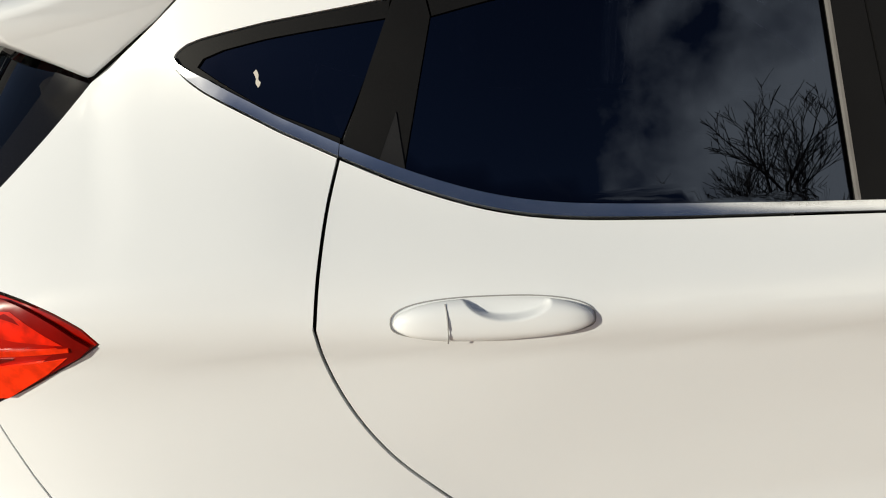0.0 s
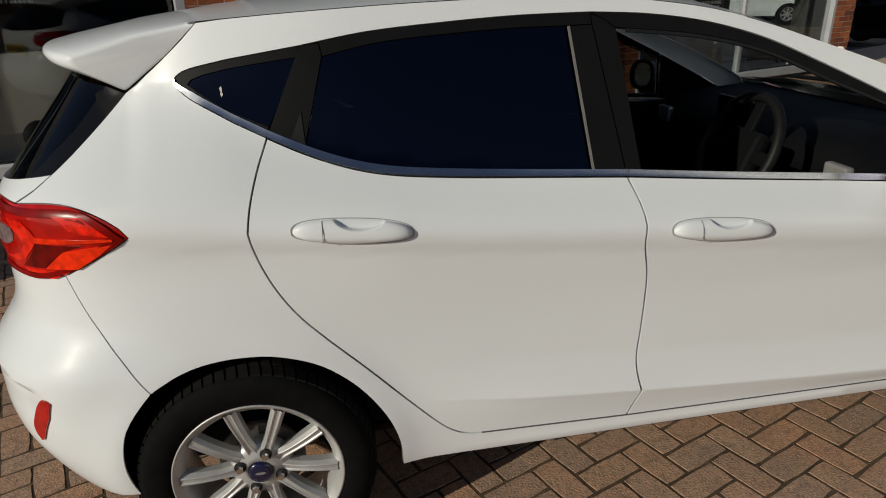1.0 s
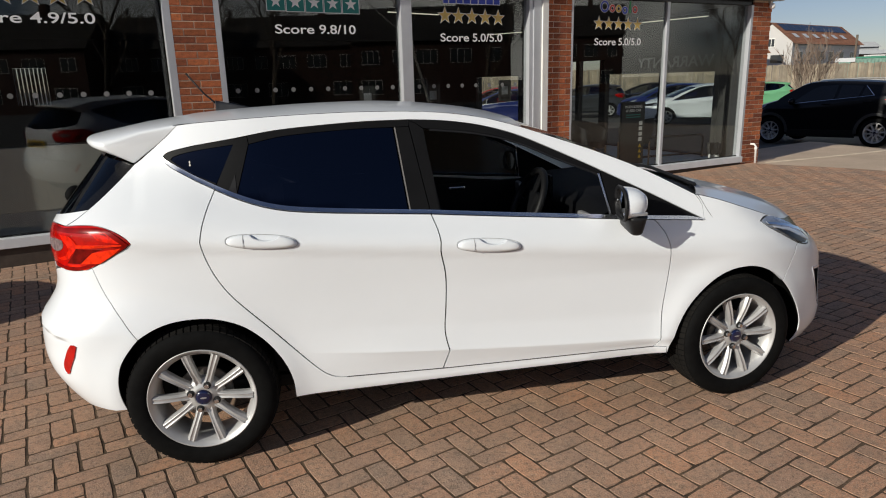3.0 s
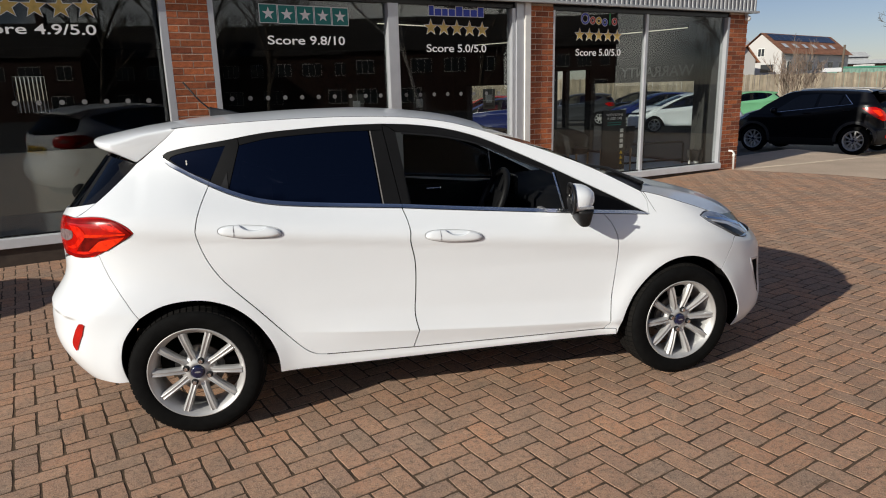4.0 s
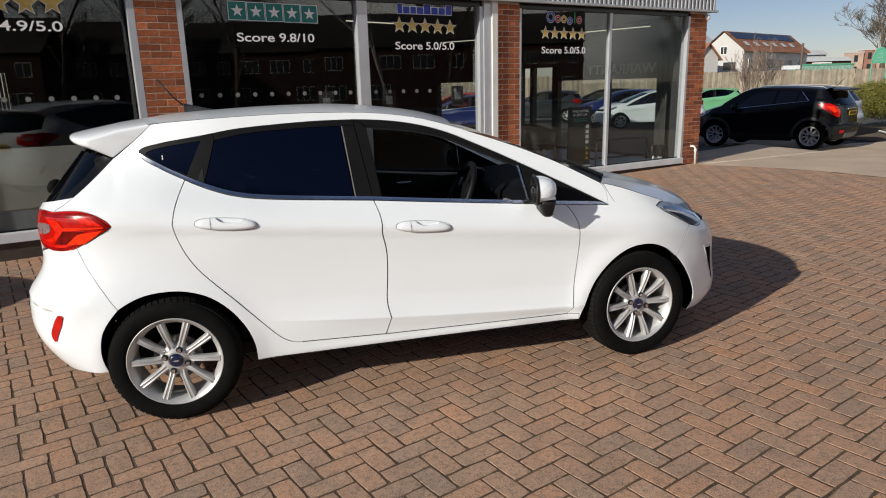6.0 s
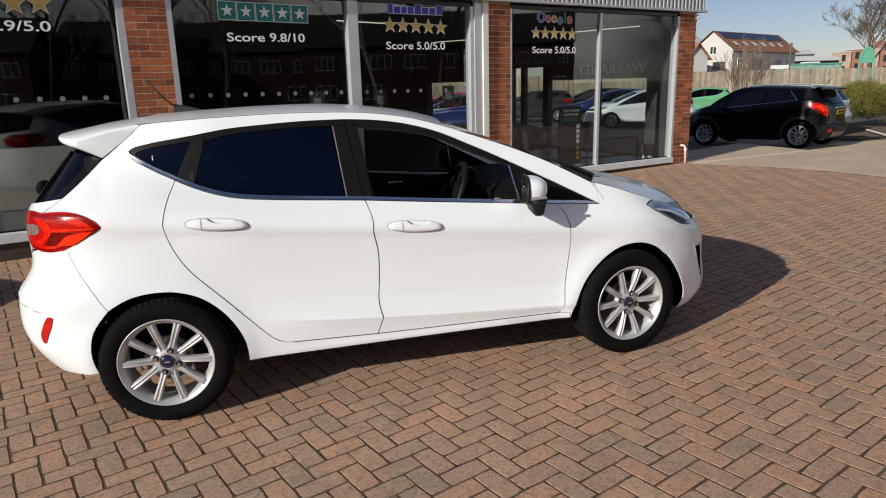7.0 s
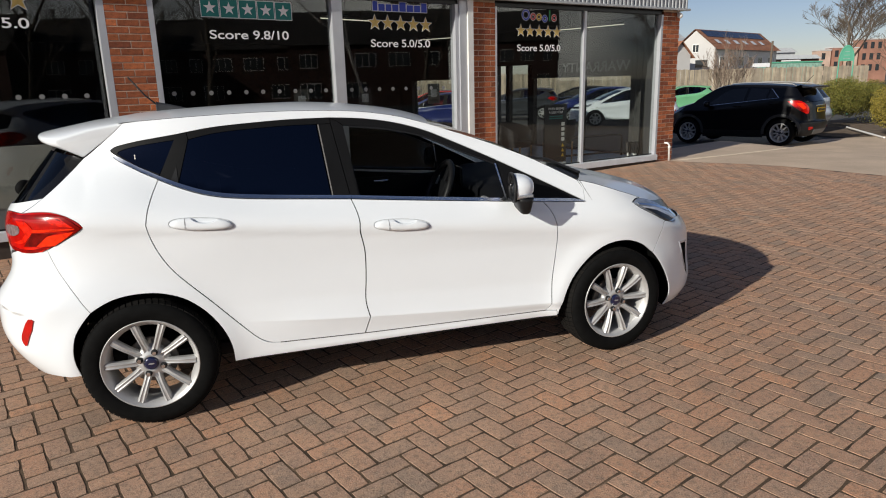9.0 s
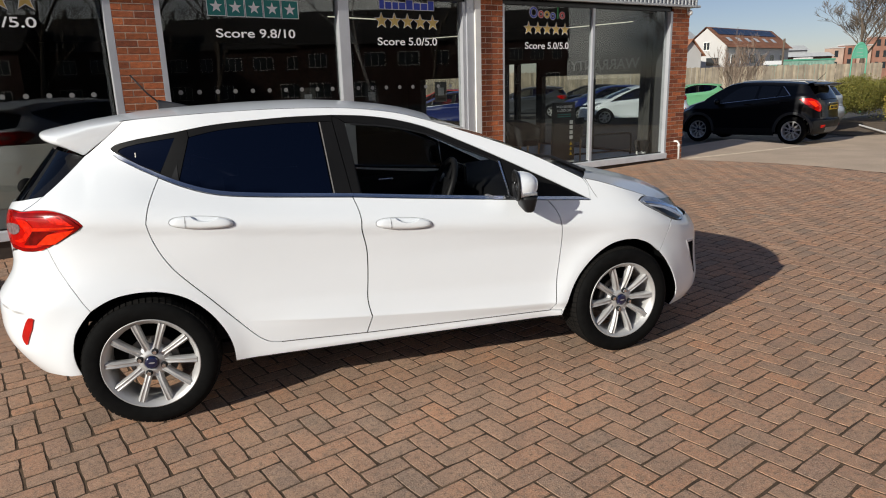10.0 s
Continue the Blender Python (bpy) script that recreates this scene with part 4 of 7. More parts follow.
        panel("front_window_frame", loop(TOP_F[:next(i for i, p in enumerate(TOP_F) if p[0] > 1.83)], straight([(1.830, 1.136), (1.826, 1.128)]), curve([(1.826, 1.128), (1.630, 1.214), (1.450, 1.296), (1.265, 1.346), (1.034, 1.376)]), straight([(1.034, 1.376), (1.000, 1.400), (0.968, 1.414)])), M["pillar_black"], front_door, s, off=-0.001, inset=0.001, grid=g)
        panel("silver_divider", loop(straight([(1.812, 1.134), (1.850, 0.936), (1.859, 0.936), (1.822, 1.130)])), M["chrome"], front_door, s, off=0.002, inset=0, grid=g, rim=0.008)
        panel("window_seal", loop(curve([(1.060, 1.372), (1.263, 1.345), (1.448, 1.296), (1.628, 1.214), (1.824, 1.128)]), curve([(1.824, 1.121), (1.628, 1.206), (1.448, 1.288), (1.263, 1.337), (1.060, 1.364)])), M["satin_black"], front_door, s, off=0.001, inset=0, grid=0.2, rim=0.006)
        panel("corner_trim", loop(TOP_F[next(i for i, p in enumerate(TOP_F) if p[0] > 1.83):], BELT_W[::-1], straight([(2.059, 0.914), (1.866, 0.934), (1.830, 1.130)])), M["pillar_black"], front_door, s, off=-0.001, inset=0.001, grid=g)
        for line, owner in ((BELT_Q, body_side), (BELT_R, rear_door), (BELT_F + BELT_W[1:], front_door)):
            up_line = [(p[0] + 0.004, p[1] + 0.017 * (min(1, 0.25 + i / 6) if owner is body_side else min(1, 0.2 + (len(line) - 1 - i) / 3) if owner is front_door else 1)) for i, p in enumerate(line)]
            panel("belt_strip", loop(line, up_line[::-1]), M["chrome"], owner, s, off=0.004, inset=0.0005, grid=0.2, rim=0.010, label="bright chrome belt strip")
        for line, owner in ((SILL_TOP_1, rear_door), (SILL_TOP_2, front_door)):
            panel("door_seal", loop([(p[0], p[1] + 0.0020) for p in line], [(p[0], p[1] - 0.0016) for p in line][::-1]), M["seal"], owner, s, off=0.0012, inset=0, grid=0.2, rim=0.004)
        # handles
        if detailed:
            for hx, hz, owner in ((0.311, 0.9635, rear_door), (1.268, 0.8670, front_door)):
                make_handle(owner, hx, hz, s, paint)
            make_mirror(front_door, s, paint)
        for wx, turn, grow, out, steer in ((0.0, 69, 1.022, 0.846, 0.0), (2.493, 72, 1.0, 0.828, 6.5)):
            make_wheel(car, wx, s, turn, detailed, grow, out, steer if detailed else 0.0)
            make_arch(car, wx, s)
        # dark shell behind the panel gaps
        bm = bmesh.new()
        rows = []
        for i in range(60):
            a = 0.40 + (2.11 - 0.40) * i / 59
            rows.append([Vector((skin(a, z)[0], (skin(a, z)[1] + 0.016) * s, z)) for z in [0.25 + (belt_z(a) - 0.02 - 0.25) * j / 12 for j in range(13)]])
        add_grid(bm, rows, flip=s < 0)
        part("inner_shell", bm, M["gap"], car)
    make_top(car, paint, detailed)
    return car


def make_handle(owner, hx, hz, s, paint):
    """A pull handle: a rounded bar on two feet over a scooped recess."""
    slope = -0.098
    L, H = 0.140, 0.031

    def spot(u, v, off):
        a, z = hx + u, hz + slope * u + v
        p = Vector(skin(a, z)) + skin_normal(a, z) * off
        return Vector((p.x, p.y * s, p.z))

    def outline(t):
        h = H * max(0.0, 1 - abs(t) ** 2.8) ** 0.5
        return -0.80 * h * (1.0 if t < 0 else 1 - 0.2 * t), h

    bm = bmesh.new()
    rows = []
    for i in range(121):
        t = -1 + 2 * i / 120
        lo_, hi_ = outline(t)
        end = max(0.0, 1 - abs(t) ** 7) ** 0.5
        d = (t - 0.12) / 0.43
        brim = 1 - 0.46 * max(0.0, 1 - d * d) ** 0.5
        row = []
        for jj in range(35):
            v = jj / 34
            dome = max(0.0, 1 - abs(2 * v - 1) ** 3.2) ** 0.55
            dome *= 1 - (0.86 * ease(v, brim - 0.02, brim + 0.11) if abs(d) < 1 else 0.0)
            row.append(spot(t * L, lo_ + (hi_ - lo_) * v, 0.0006 + 0.021 * dome * end))
        rows.append(row)
    add_grid(bm, rows, flip=s > 0)
    bmesh.ops.recalc_face_normals(bm, faces=bm.faces)
    handle = part("door_handle", bm, paint, owner, "body-coloured pull handle", smooth=True)
    bm = bmesh.new()
    ring = []
    for i in range(49):
        t = 2 * math.pi * i / 48
        ring.append(spot(math.copysign(abs(math.cos(t)) ** 0.8, math.cos(t)) * (L + 0.004), (0.001 if math.sin(t) > 0 else 0.0) + (H + 0.001) * (1.0 if math.sin(t) > 0 else 0.80) * math.copysign(abs(math.sin(t)) ** 0.75, math.sin(t)), 0.0010))
    sweep(bm, ring, disc_ring(0.0009, 6), closed=True)
    part("handle_seal", bm, M["joint_grey"], handle)
    bm = bmesh.new()
    sweep(bm, [spot(-0.070, v, 0.0235 * max(0.0, 1 - (v / 0.029) ** 2) ** 0.4 + 0.0005) for v in (-0.0185, -0.016, -0.008, 0.0, 0.008, 0.016, 0.022, 0.0245)], disc_ring(0.0012, 5))
    part("cap_joint", bm, M["joint_grey"], handle)


def make_mirror(owner, s, paint):
    """Door mirror: white cap, black lower housing and foot, mirror glass facing back."""
    mirror = thing_part("door_mirror", owner)
    mirror.matrix_local = Matrix.Translation((1.886, -0.915 * s, 1.024)) @ Matrix.Rotation(radians(-10 * s), 4, "Z") @ Matrix.Diagonal((0.84, 0.80, 0.88, 1))
    bm = bmesh.new()
    rows = []
    for i in range(13):
        t = i / 12
        x = -0.055 + 0.13 * t
        k = (1 - t**2.6) ** 0.5 if t < 1 else 0.0
        rows.append([(x, s * (-0.110 * k * math.copysign(abs(math.cos(a)) ** 0.75, math.cos(a))) , 0.006 + 0.072 * k * math.copysign(abs(math.sin(a)) ** 0.8, math.sin(a)) - 0.012 * math.cos(a) * k)
                     for a in [2 * math.pi * j / 28 for j in range(28)]])
    add_grid(bm, rows, close_v=True, flip=s < 0)
    bmesh.ops.recalc_face_normals(bm, faces=bm.faces)
    low = [f for f in bm.faces if f.calc_center_median().z < -0.032]
    part("mirror_cap", bm, paint, mirror, "body-coloured mirror cap", smooth=True)
    bm = bmesh.new()
    rows = []
    for z, x0, x1, w0, w1 in ((-0.050, -0.050, 0.066, -0.098, 0.10), (-0.064, -0.046, 0.064, -0.094, 0.12), (-0.10, -0.036, 0.058, -0.082, 0.16), (-0.132, -0.026, 0.052, -0.066, 0.20), (-0.140, -0.018, 0.044, -0.054, 0.20)):
        cx, cy, hx_, hy_ = (x0 + x1) / 2, (w0 + w1) / 2, (x1 - x0) / 2, (w1 - w0) / 2
        rows.append([(cx + hx_ * math.copysign(abs(math.cos(a)) ** 0.6, math.cos(a)), s * (cy + hy_ * math.copysign(abs(math.sin(a)) ** 0.6, math.sin(a))), z + 0.012 * math.sin(a)) for a in [2 * math.pi * j / 28 for j in range(28)]])
    vs = add_grid(bm, rows, close_v=True)
    bm.faces.new(vs[0])
    bm.faces.new(vs[-1])
    bmesh.ops.recalc_face_normals(bm, faces=bm.faces)
    part("mirror_housing", bm, M["satin_black"], mirror, "black lower mirror housing", smooth=True)
    bm = bmesh.new()
    sweep(bm, [(-0.057, s * (-0.110 * math.copysign(abs(math.cos(a)) ** 0.75, math.cos(a))), 0.002 + 0.075 * math.copysign(abs(math.sin(a)) ** 0.8, math.sin(a)) - 0.012 * math.cos(a)) for a in [2 * math.pi * j / 36 for j in range(37)]], disc_ring(0.0105, 8), closed=True)
    part("mirror_rim", bm, M["satin_black"], mirror, smooth=True)
    bm = bmesh.new()
    pts = [(-0.050, s * (-0.104 * math.copysign(abs(math.cos(a)) ** 0.75, math.cos(a))), 0.002 + 0.069 * math.copysign(abs(math.sin(a)) ** 0.8, math.sin(a)) - 0.012 * math.cos(a)) for a in [2 * math.pi * j / 36 for j in range(36)]]
    bm.faces.new([bm.verts.new(p) for p in pts])
    part("mirror_glass", bm, M["mirror"], mirror, "silvered mirror glass")
    bm = bmesh.new()
    add_box(bm, -0.035, 0.050, s * -0.106, s * -0.090, -0.046, -0.030, bevel=0.003)
    part("indicator", bm, M["headlamp_body"], mirror)


def make_arch(car, wx, s):
    """Dark liner in the wheel arch."""
    bm = bmesh.new()
    rows = []
    for q in (ARCH_R1 + ARCH_R2[1:] if wx < 1 else ARCH_F1 + ARCH_F2[1:]):
        x, y, z = skin(*q)
        inner = Vector((x - wx, 0, z - 0.306)) * 1.03
        rows.append([(x, (y + 0.004) * s, z), (wx + inner.x, (y + 0.045) * s, 0.306 + inner.z), (wx + inner.x, -0.55 * s, 0.306 + inner.z)])
    add_grid(bm, rows)
    part("arch_liner", bm, M["liner"], car)
    bm = bmesh.new()
    add_box(bm, wx - 0.36, wx + 0.38, s * -0.56, s * -0.54, 0.47, 0.68)
    part("arch_wall", bm, M["liner"], car)


def make_top(car, paint, detailed):
    """Roof, spoiler, bonnet, screen, underside, cabin."""
    bm = bmesh.new()
    rows = []
    for i in range(44):
        x = -0.043 + (ROOF_END + 0.043) * i / 43
        e = rail_place(x)
        zc = crown_z(x)
        row = []
        for j in range(33):
            t = -1 + 2 * j / 32
            k = abs(t)
            y = t * -e.y
            z = e.z + (zc - e.z) * (1 - k**2.3) * (1 if True else 0)
            row.append((x + 0.05 * max(0, (x - 1.15) / 0.33) * (1 - k * k), y, z))
        rows.append(row)
    add_grid(bm, rows, flip=True)
    bmesh.ops.recalc_face_normals(bm, faces=bm.faces)
    roof = part("roof", bm, paint, car, smooth=True)
    # spoiler
    bm = bmesh.new()
    rows = []
    s0, s1, s2 = (Vector(skin(*q)) for q in (SPOILER_LINE[-1], SPOILER_LINE[len(SPOILER_LINE) // 2], SPOILER_LINE[0]))
    for j in range(49):
        t = -1 + 2 * j / 48
        k = abs(t)
        c = 1 - k**4
        joint = (s0.x, t * -s0.y, s0.z + (crown_z(s0.x) - s0.z) * (1 - k**2.3))
        tip = (-0.318 - 0.150 * max(0.0, 1 - k**3.4) ** 0.7, t * 0.552, 1.378 + 0.030 * max(0.0, 1 - k**3) ** 0.8)
        low = (tip[0] + 0.004, tip[1], tip[2] - 0.020)
        under = (s2.x - 0.07 * c, t * -s2.y, s2.z + 0.035 * c)
        mid = tuple(0.5 * (a + b) for a, b in zip(joint, tip))
        rows.append([joint, (mid[0], mid[1], mid[2] + 0.010), (tip[0] + 0.05, tip[1], tip[2] + 0.014), (tip[0] + 0.012, tip[1], tip[2] + 0.006), tip, low, (low[0] + 0.02, low[1], low[2] - 0.012),
                     under, (s1.x, t * -s1.y, s1.z + 0.02 * c)])
    vs = add_grid(bm, rows)
    bm.faces.new(vs[0])
    bm.faces.new(vs[-1][::-1])
    bmesh.ops.recalc_face_normals(bm, faces=bm.faces)
    spoiler = part("roof_spoiler", bm, paint, car, smooth=True)
    bev = spoiler.modifiers.new("edge", "BEVEL")
    bev.width, bev.segments, bev.limit_method = 0.015, 4, "ANGLE"
    # bonnet
    bm = bmesh.new()
    rows = []
    n = 26
    for i in range(n + 1):
        u = i / n
        a = 2.278 + (2.93 - 2.278) * u
        z = lerp_at(a, WING_TOP) if a < 2.9 else 0.87 - 0.55 * (a - 2.9)
        e = Vector(skin(a, z))
        nose = 2.50 + 0.66 * u**0.9
        zc = spline_at(nose, [(2.40, 1.025), (2.55, 0.995), (2.75, 0.945), (2.95, 0.885), (3.08, 0.825), (3.16, 0.765), (3.22, 0.70)])
        row = []
        for j in range(29):
            t = -1 + 2 * j / 28
            k = abs(t)
            row.append((e.x + (nose - e.x) * (1 - k**2.2), t * -e.y, e.z + (zc - e.z) * (1 - k**2.6) + 0.008 * math.exp(-(((k - 0.72) / 0.1) ** 2))))
        rows.append(row)
    add_grid(bm, rows)
    bmesh.ops.recalc_face_normals(bm, faces=bm.faces)
    part("bonnet", bm, paint, car, smooth=True)
    # nose between bonnet and bumper, with the grille
    bm = bmesh.new()
    last = [Vector(p) for p in rows[-1]]
    low = []
    for j in range(29):
        t = -1 + 2 * j / 28
        share = abs(t)
        a = A_FRONT - share * (A_FRONT - 2.99)
        p = skin(a, 0.69)
        low.append((p[0] - 0.03, -p[1] * (1 if t > 0 else -1), 0.69))
    add_grid(bm, [last, low])
    part("grille_panel", bm, M["gloss_black"], car)
    # windscreen
    bm = bmesh.new()
    rows = []
    for i in range(15):
        u = i / 14
        x = ROOF_END + (2.278 - ROOF_END) * u
        e = rail_place(x)
        zc = e.z + 0.030 + 0.012 * math.sin(math.pi * u)
        row = []
        for j in range(21):
            t = -1 + 2 * j / 20
            row.append((x + (0.05 + 0.05 * u) * (1 - t * t), t * -(e.y + 0.012), e.z - 0.006 + (crown_z(ROOF_END) - rail_place(ROOF_END).z) * (1 - u) ** 1.4 * (1 - abs(t) ** 2.3)))
        rows.append(row)
    add_grid(bm, rows)
    part("windscreen", bm, M["screen"], car, "clear laminated windscreen", smooth=True)
    # scuttle and wiper
    bm = bmesh.new()
    edge = rows[-1]
    front = [(p[0] + 0.10, p[1] * 0.98, p[2] - 0.012 - 0.02 * abs(p[1])) for p in edge]
    add_grid(bm, [edge, front])
    part("scuttle_panel", bm, M["satin_black"], car, "black scuttle panel")
    for y0, y1 in ((-0.60, 0.0), (-0.05, 0.5)):
        bm = bmesh.new()
        sweep(bm, [(2.42 - 0.10 * abs(y0 + (y1 - y0) * k / 6), y0 + (y1 - y0) * k / 6, 1.048 - 0.03 * abs(y0 + (y1 - y0) * k / 6)) for k in range(7)], disc_ring(0.009, 6))
        part("wiper", bm, M["satin_black"], car)
    # floor pan and cabin
    part("underside", box(-0.45, 3.05, -0.60, 0.60, 0.22, 0.32), M["gap"], car)
    part("sill_filler", box(0.40, 2.10, -0.74, 0.74, 0.24, 0.32), M["gap"], car)
    bm = bmesh.new()
    rows = []
    for x in (-0.02, 0.3, 0.7, 1.0, 1.3):
        e = rail_place(x)
        rows.append([(x, t * -(e.y + 0.03) / 1.0, e.z - 0.03 + 0.02 * (1 - t * t)) for t in (-1, -0.6, 0, 0.6, 1)])
    add_grid(bm, rows)
    part("headlining", bm, M["dash"], car)
    if not detailed:
        return
    bm = bmesh.new()
    sweep(bm, [(0.10, 0, 1.492), (0.02, 0, 1.57), (-0.055, 0, 1.672)], disc_ring(0.0045, 8))
    aerial = part("aerial", bm, M["satin_black"], car, smooth=True)
    bm = bmesh.new()
    rows = []
    for i in range(9):
        t = i / 8
        h = 0.056 * (1 - t) ** 0.8
        w = 0.030 * (1 - 0.75 * t)
        rows.append([(0.05 + 0.20 * t + (0.02 if t == 0 else 0), w * c, crown_z(0.1) - 0.004 + h * k) for c, k in ((-1, 0), (-0.7, 0.7), (0, 1.0), (0.7, 0.7), (1, 0))])
    vs = add_grid(bm, rows)
    bm.faces.new(vs[0])
    part("aerial_base", bm, M["aerial_grey"], aerial, smooth=True)
    # rear wiper, rear plate
    bm = bmesh.new()
    bmesh.ops.create_uvsphere(bm, u_segments=18, v_segments=12, radius=1.0, matrix=Matrix.Translation((-0.672, 0.01, 1.112)) @ Matrix.Rotation(radians(28), 4, "Y") @ Matrix.Diagonal((0.036, 0.060, 0.044, 1)))
    sweep(bm, [(-0.690, 0.0, 1.12), (-0.672, 0.20, 1.13), (-0.640, 0.40, 1.14)], disc_ring(0.010, 6))
    part("rear_wiper", bm, M["rubber"], car, smooth=True)
    plate = part("number_plate", box(-0.700, -0.694, -0.26, 0.26, 0.80, 0.91, bevel=0.002), M["plate"], car, "yellow rear number plate")
    for k, w in enumerate((0.045, 0.045, 0.04, 0.04, 0.05, 0.05, 0.05)):
        y = -0.22 + k * 0.066
        part("plate_bar", box(-0.7025, -0.700, y, y + w, 0.825, 0.885), M["black_ink"], plate)
    # cabin
    dashboard = bmesh.new()
    prof = [(2.42, 0.80), (2.40, 0.965), (2.28, 0.985), (2.05, 0.975), (1.90, 0.955), (1.82, 0.92), (1.80, 0.86), (1.86, 0.74), (1.95, 0.55)]
    add_grid(dashboard, [[(x + 0.04 * (1 - (y / 0.66) ** 2) * 0, y, z + (0.03 if -0.55 < y < -0.15 and 1.8 < x < 2.1 else 0)) for x, z in prof] for y in (-0.68, -0.58, -0.5, -0.37, -0.22, -0.14, 0, 0.2, 0.45, 0.68)])
    part("dashboard", dashboard, M["dash"], car, smooth=True)
    part("display", box(1.79, 1.81, -0.10, 0.12, 0.93, 1.05, bevel=0.008), M["gloss_black"], car)
    for y in (-0.56, 0.56):
        part("air_vent", box(1.79, 1.82, y - 0.05, y + 0.05, 0.86, 0.93, bevel=0.01), M["silver"], car)
    wheel = thing_part("steering_wheel", car)
    wheel.matrix_local = Matrix.Translation((1.58, -0.36, 0.95)) @ Matrix.Rotation(radians(-66), 4, "Y")
    bm = bmesh.new()
    sweep(bm, [(0.183 * math.cos(2 * math.pi * k / 40), 0.183 * math.sin(2 * math.pi * k / 40), 0) for k in range(41)], disc_ring(0.017, 10), closed=True)
    part("wheel_ring", bm, M["wheel_leather"], wheel, smooth=True)
    bm = bmesh.new()
    add_box(bm, -0.075, 0.075, -0.085, 0.085, -0.05, 0.0, bevel=0.02)
    part("airbag_cover", bm, M["dash"], wheel)
    for a in (0, 180, 270):
        bm = bmesh.new()
        add_box(bm, 0.06, 0.18, -0.022, 0.022, -0.02, -0.005, m=Matrix.Rotation(radians(a + 90), 4, "Z"), bevel=0.005)
        part("wheel_spoke", bm, M["dash"], wheel)
    for y in (-0.37, 0.37):
        seat = thing_part("front_seat", car)
        seat.matrix_local = Matrix.Translation((1.0, y, 0))
        make_seat(seat, 0.50)
    for y in (-0.34, 0.34):
        seat = thing_part("rear_seat", car)
        seat.matrix_local = Matrix.Translation((0.22, y, 0.03))
        make_seat(seat, 0.58)
    bm = bmesh.new()
    add_box(bm, 1.50, 1.56, -0.08, 0.14, 1.315, 1.375, bevel=0.02)
    part("inside_mirror", bm, M["satin_black"], car)
    for s in (1, -1):
        part("door_card", box(1.08, 2.0, -0.73 * s, -0.70 * s, 0.35, 0.925 + 0.0), M["dash"], car)
        part("door_card", box(0.30, 1.02, -0.73 * s, -0.70 * s, 0.35, 1.0), M["dash"], car)
        if s < 0:
            part("door_pull", box(1.36, 1.47, -0.70 * s, -0.68 * s, 0.885, 0.905, bevel=0.006), M["chrome"], car)
    part("parcel_shelf", box(-0.42, 0.0, -0.6, 0.6, 1.03, 1.05), M["dash"], car)
    part("cabin_floor", box(0.0, 2.3, -0.7, 0.7, 0.3, 0.32), M["cloth"], car)


def make_seat(seat, w):
    h = w / 2
    part("cushion", box(-0.02, 0.50, -h, h, 0.42, 0.58, bevel=0.05), M["cloth"], seat, smooth=True)
    part("backrest", box(-0.07, 0.07, -h, h, 0.50, 1.08, m=Matrix.Translation((0, 0, 0.5)) @ Matrix.Rotation(radians(-16), 4, "Y") @ Matrix.Translation((0, 0, -0.5)), bevel=0.05), M["cloth"], seat, smooth=True)
    part("headrest", box(-0.055, 0.045, -0.13, 0.13, 1.10, 1.26, m=Matrix.Translation((-0.165, 0, 0)), bevel=0.04), M["cloth"], seat, smooth=True)


M["vinyl_scrap"] = material("pale_sticker_scrap", (0.55, 0.52, 0.47), 0.8)
M["joint_grey"] = material("pale_joint_shade", (0.34, 0.34, 0.34), 0.9)
M["seal"] = material("grey_shut_line", (0.10, 0.10, 0.10), 0.8)
M["mirror"] = material("silvered_glass", (0.9, 0.9, 0.9), 0.02, metal=1.0)
M["wheel_leather"] = material("black_leather_wheel", (0.008, 0.008, 0.0085), 0.5, ior=1.3, vary=0.15, scale=40, bump=0.2, bump_scale=500)

car = make_hatchback("white_hatchback", "glossy white five-door hatchback parked on block paving, driver's window lowered", SLOPE)


# ---- showroom ----
PLINTH = 0.15
M["bin_white"] = material("white_blind_slat", (0.75, 0.76, 0.78), 0.6, vary=0.05, scale=4)
# plinth darkened in colour for the shade under the overhanging sill
M["plinth"] = material("shaded_plinth", (0.060, 0.045, 0.036), 0.9, vary=0.3, scale=6, bump=0.4)
M["sill_white"] = material("pale_grey_sill", (0.66, 0.67, 0.69), 0.4, vary=0.08, scale=5)
BRICKS = []


def pier(name, s0, s1, label, depth=0.30, right_side=False):
    """A brick pier: mortar core, each brick proud of it."""
    z0, z1 = -0.35, 2.745
    core = setting(name, front_box(s0 + 0.006, s1 - 0.006, 0.006, depth, z0, z1), M["mortar"], label, "wall")
    for a, b, za, zb in brick_skin(core, s0, s1, z0, z1, 0):
        BRICKS.append((core, a, b, 0.0, 0.10, za, zb))
    if right_side:
        k = 0
        for i in range(int((z1 - z0) / 0.075)):
            za = z0 + i * 0.075
            BRICKS.append((core, s1 - 0.10, s1, 0.105 if i % 2 else 0.11, 0.21, za, za + 0.065))
            BRICKS.append((core, s1 - 0.10, s1, 0.22, 0.298, za, za + 0.065))
    return core


pier("wall_pier_1", -9.155, -8.725, "red brick pier between showroom windows")
pier("wall_pier_2", -4.365, -3.945, "red brick pier between showroom windows")
setting("trim_pier_lining", front_box(-0.182, -0.170, 0.135, 0.31, PLINTH, 2.74), M["plaster"], "dark lining inside the corner pier", "trim")
pier("wall_pier_3", -0.175, 0.275, "red brick corner pier of the showroom", right_side=True)

plinth = setting("wall_plinth", front_box(-14.0, -0.175, 0.006, 0.25, -0.35, PLINTH - 0.05), M["plinth"], "low plinth under the windows, sill's shade in its colour", "wall")

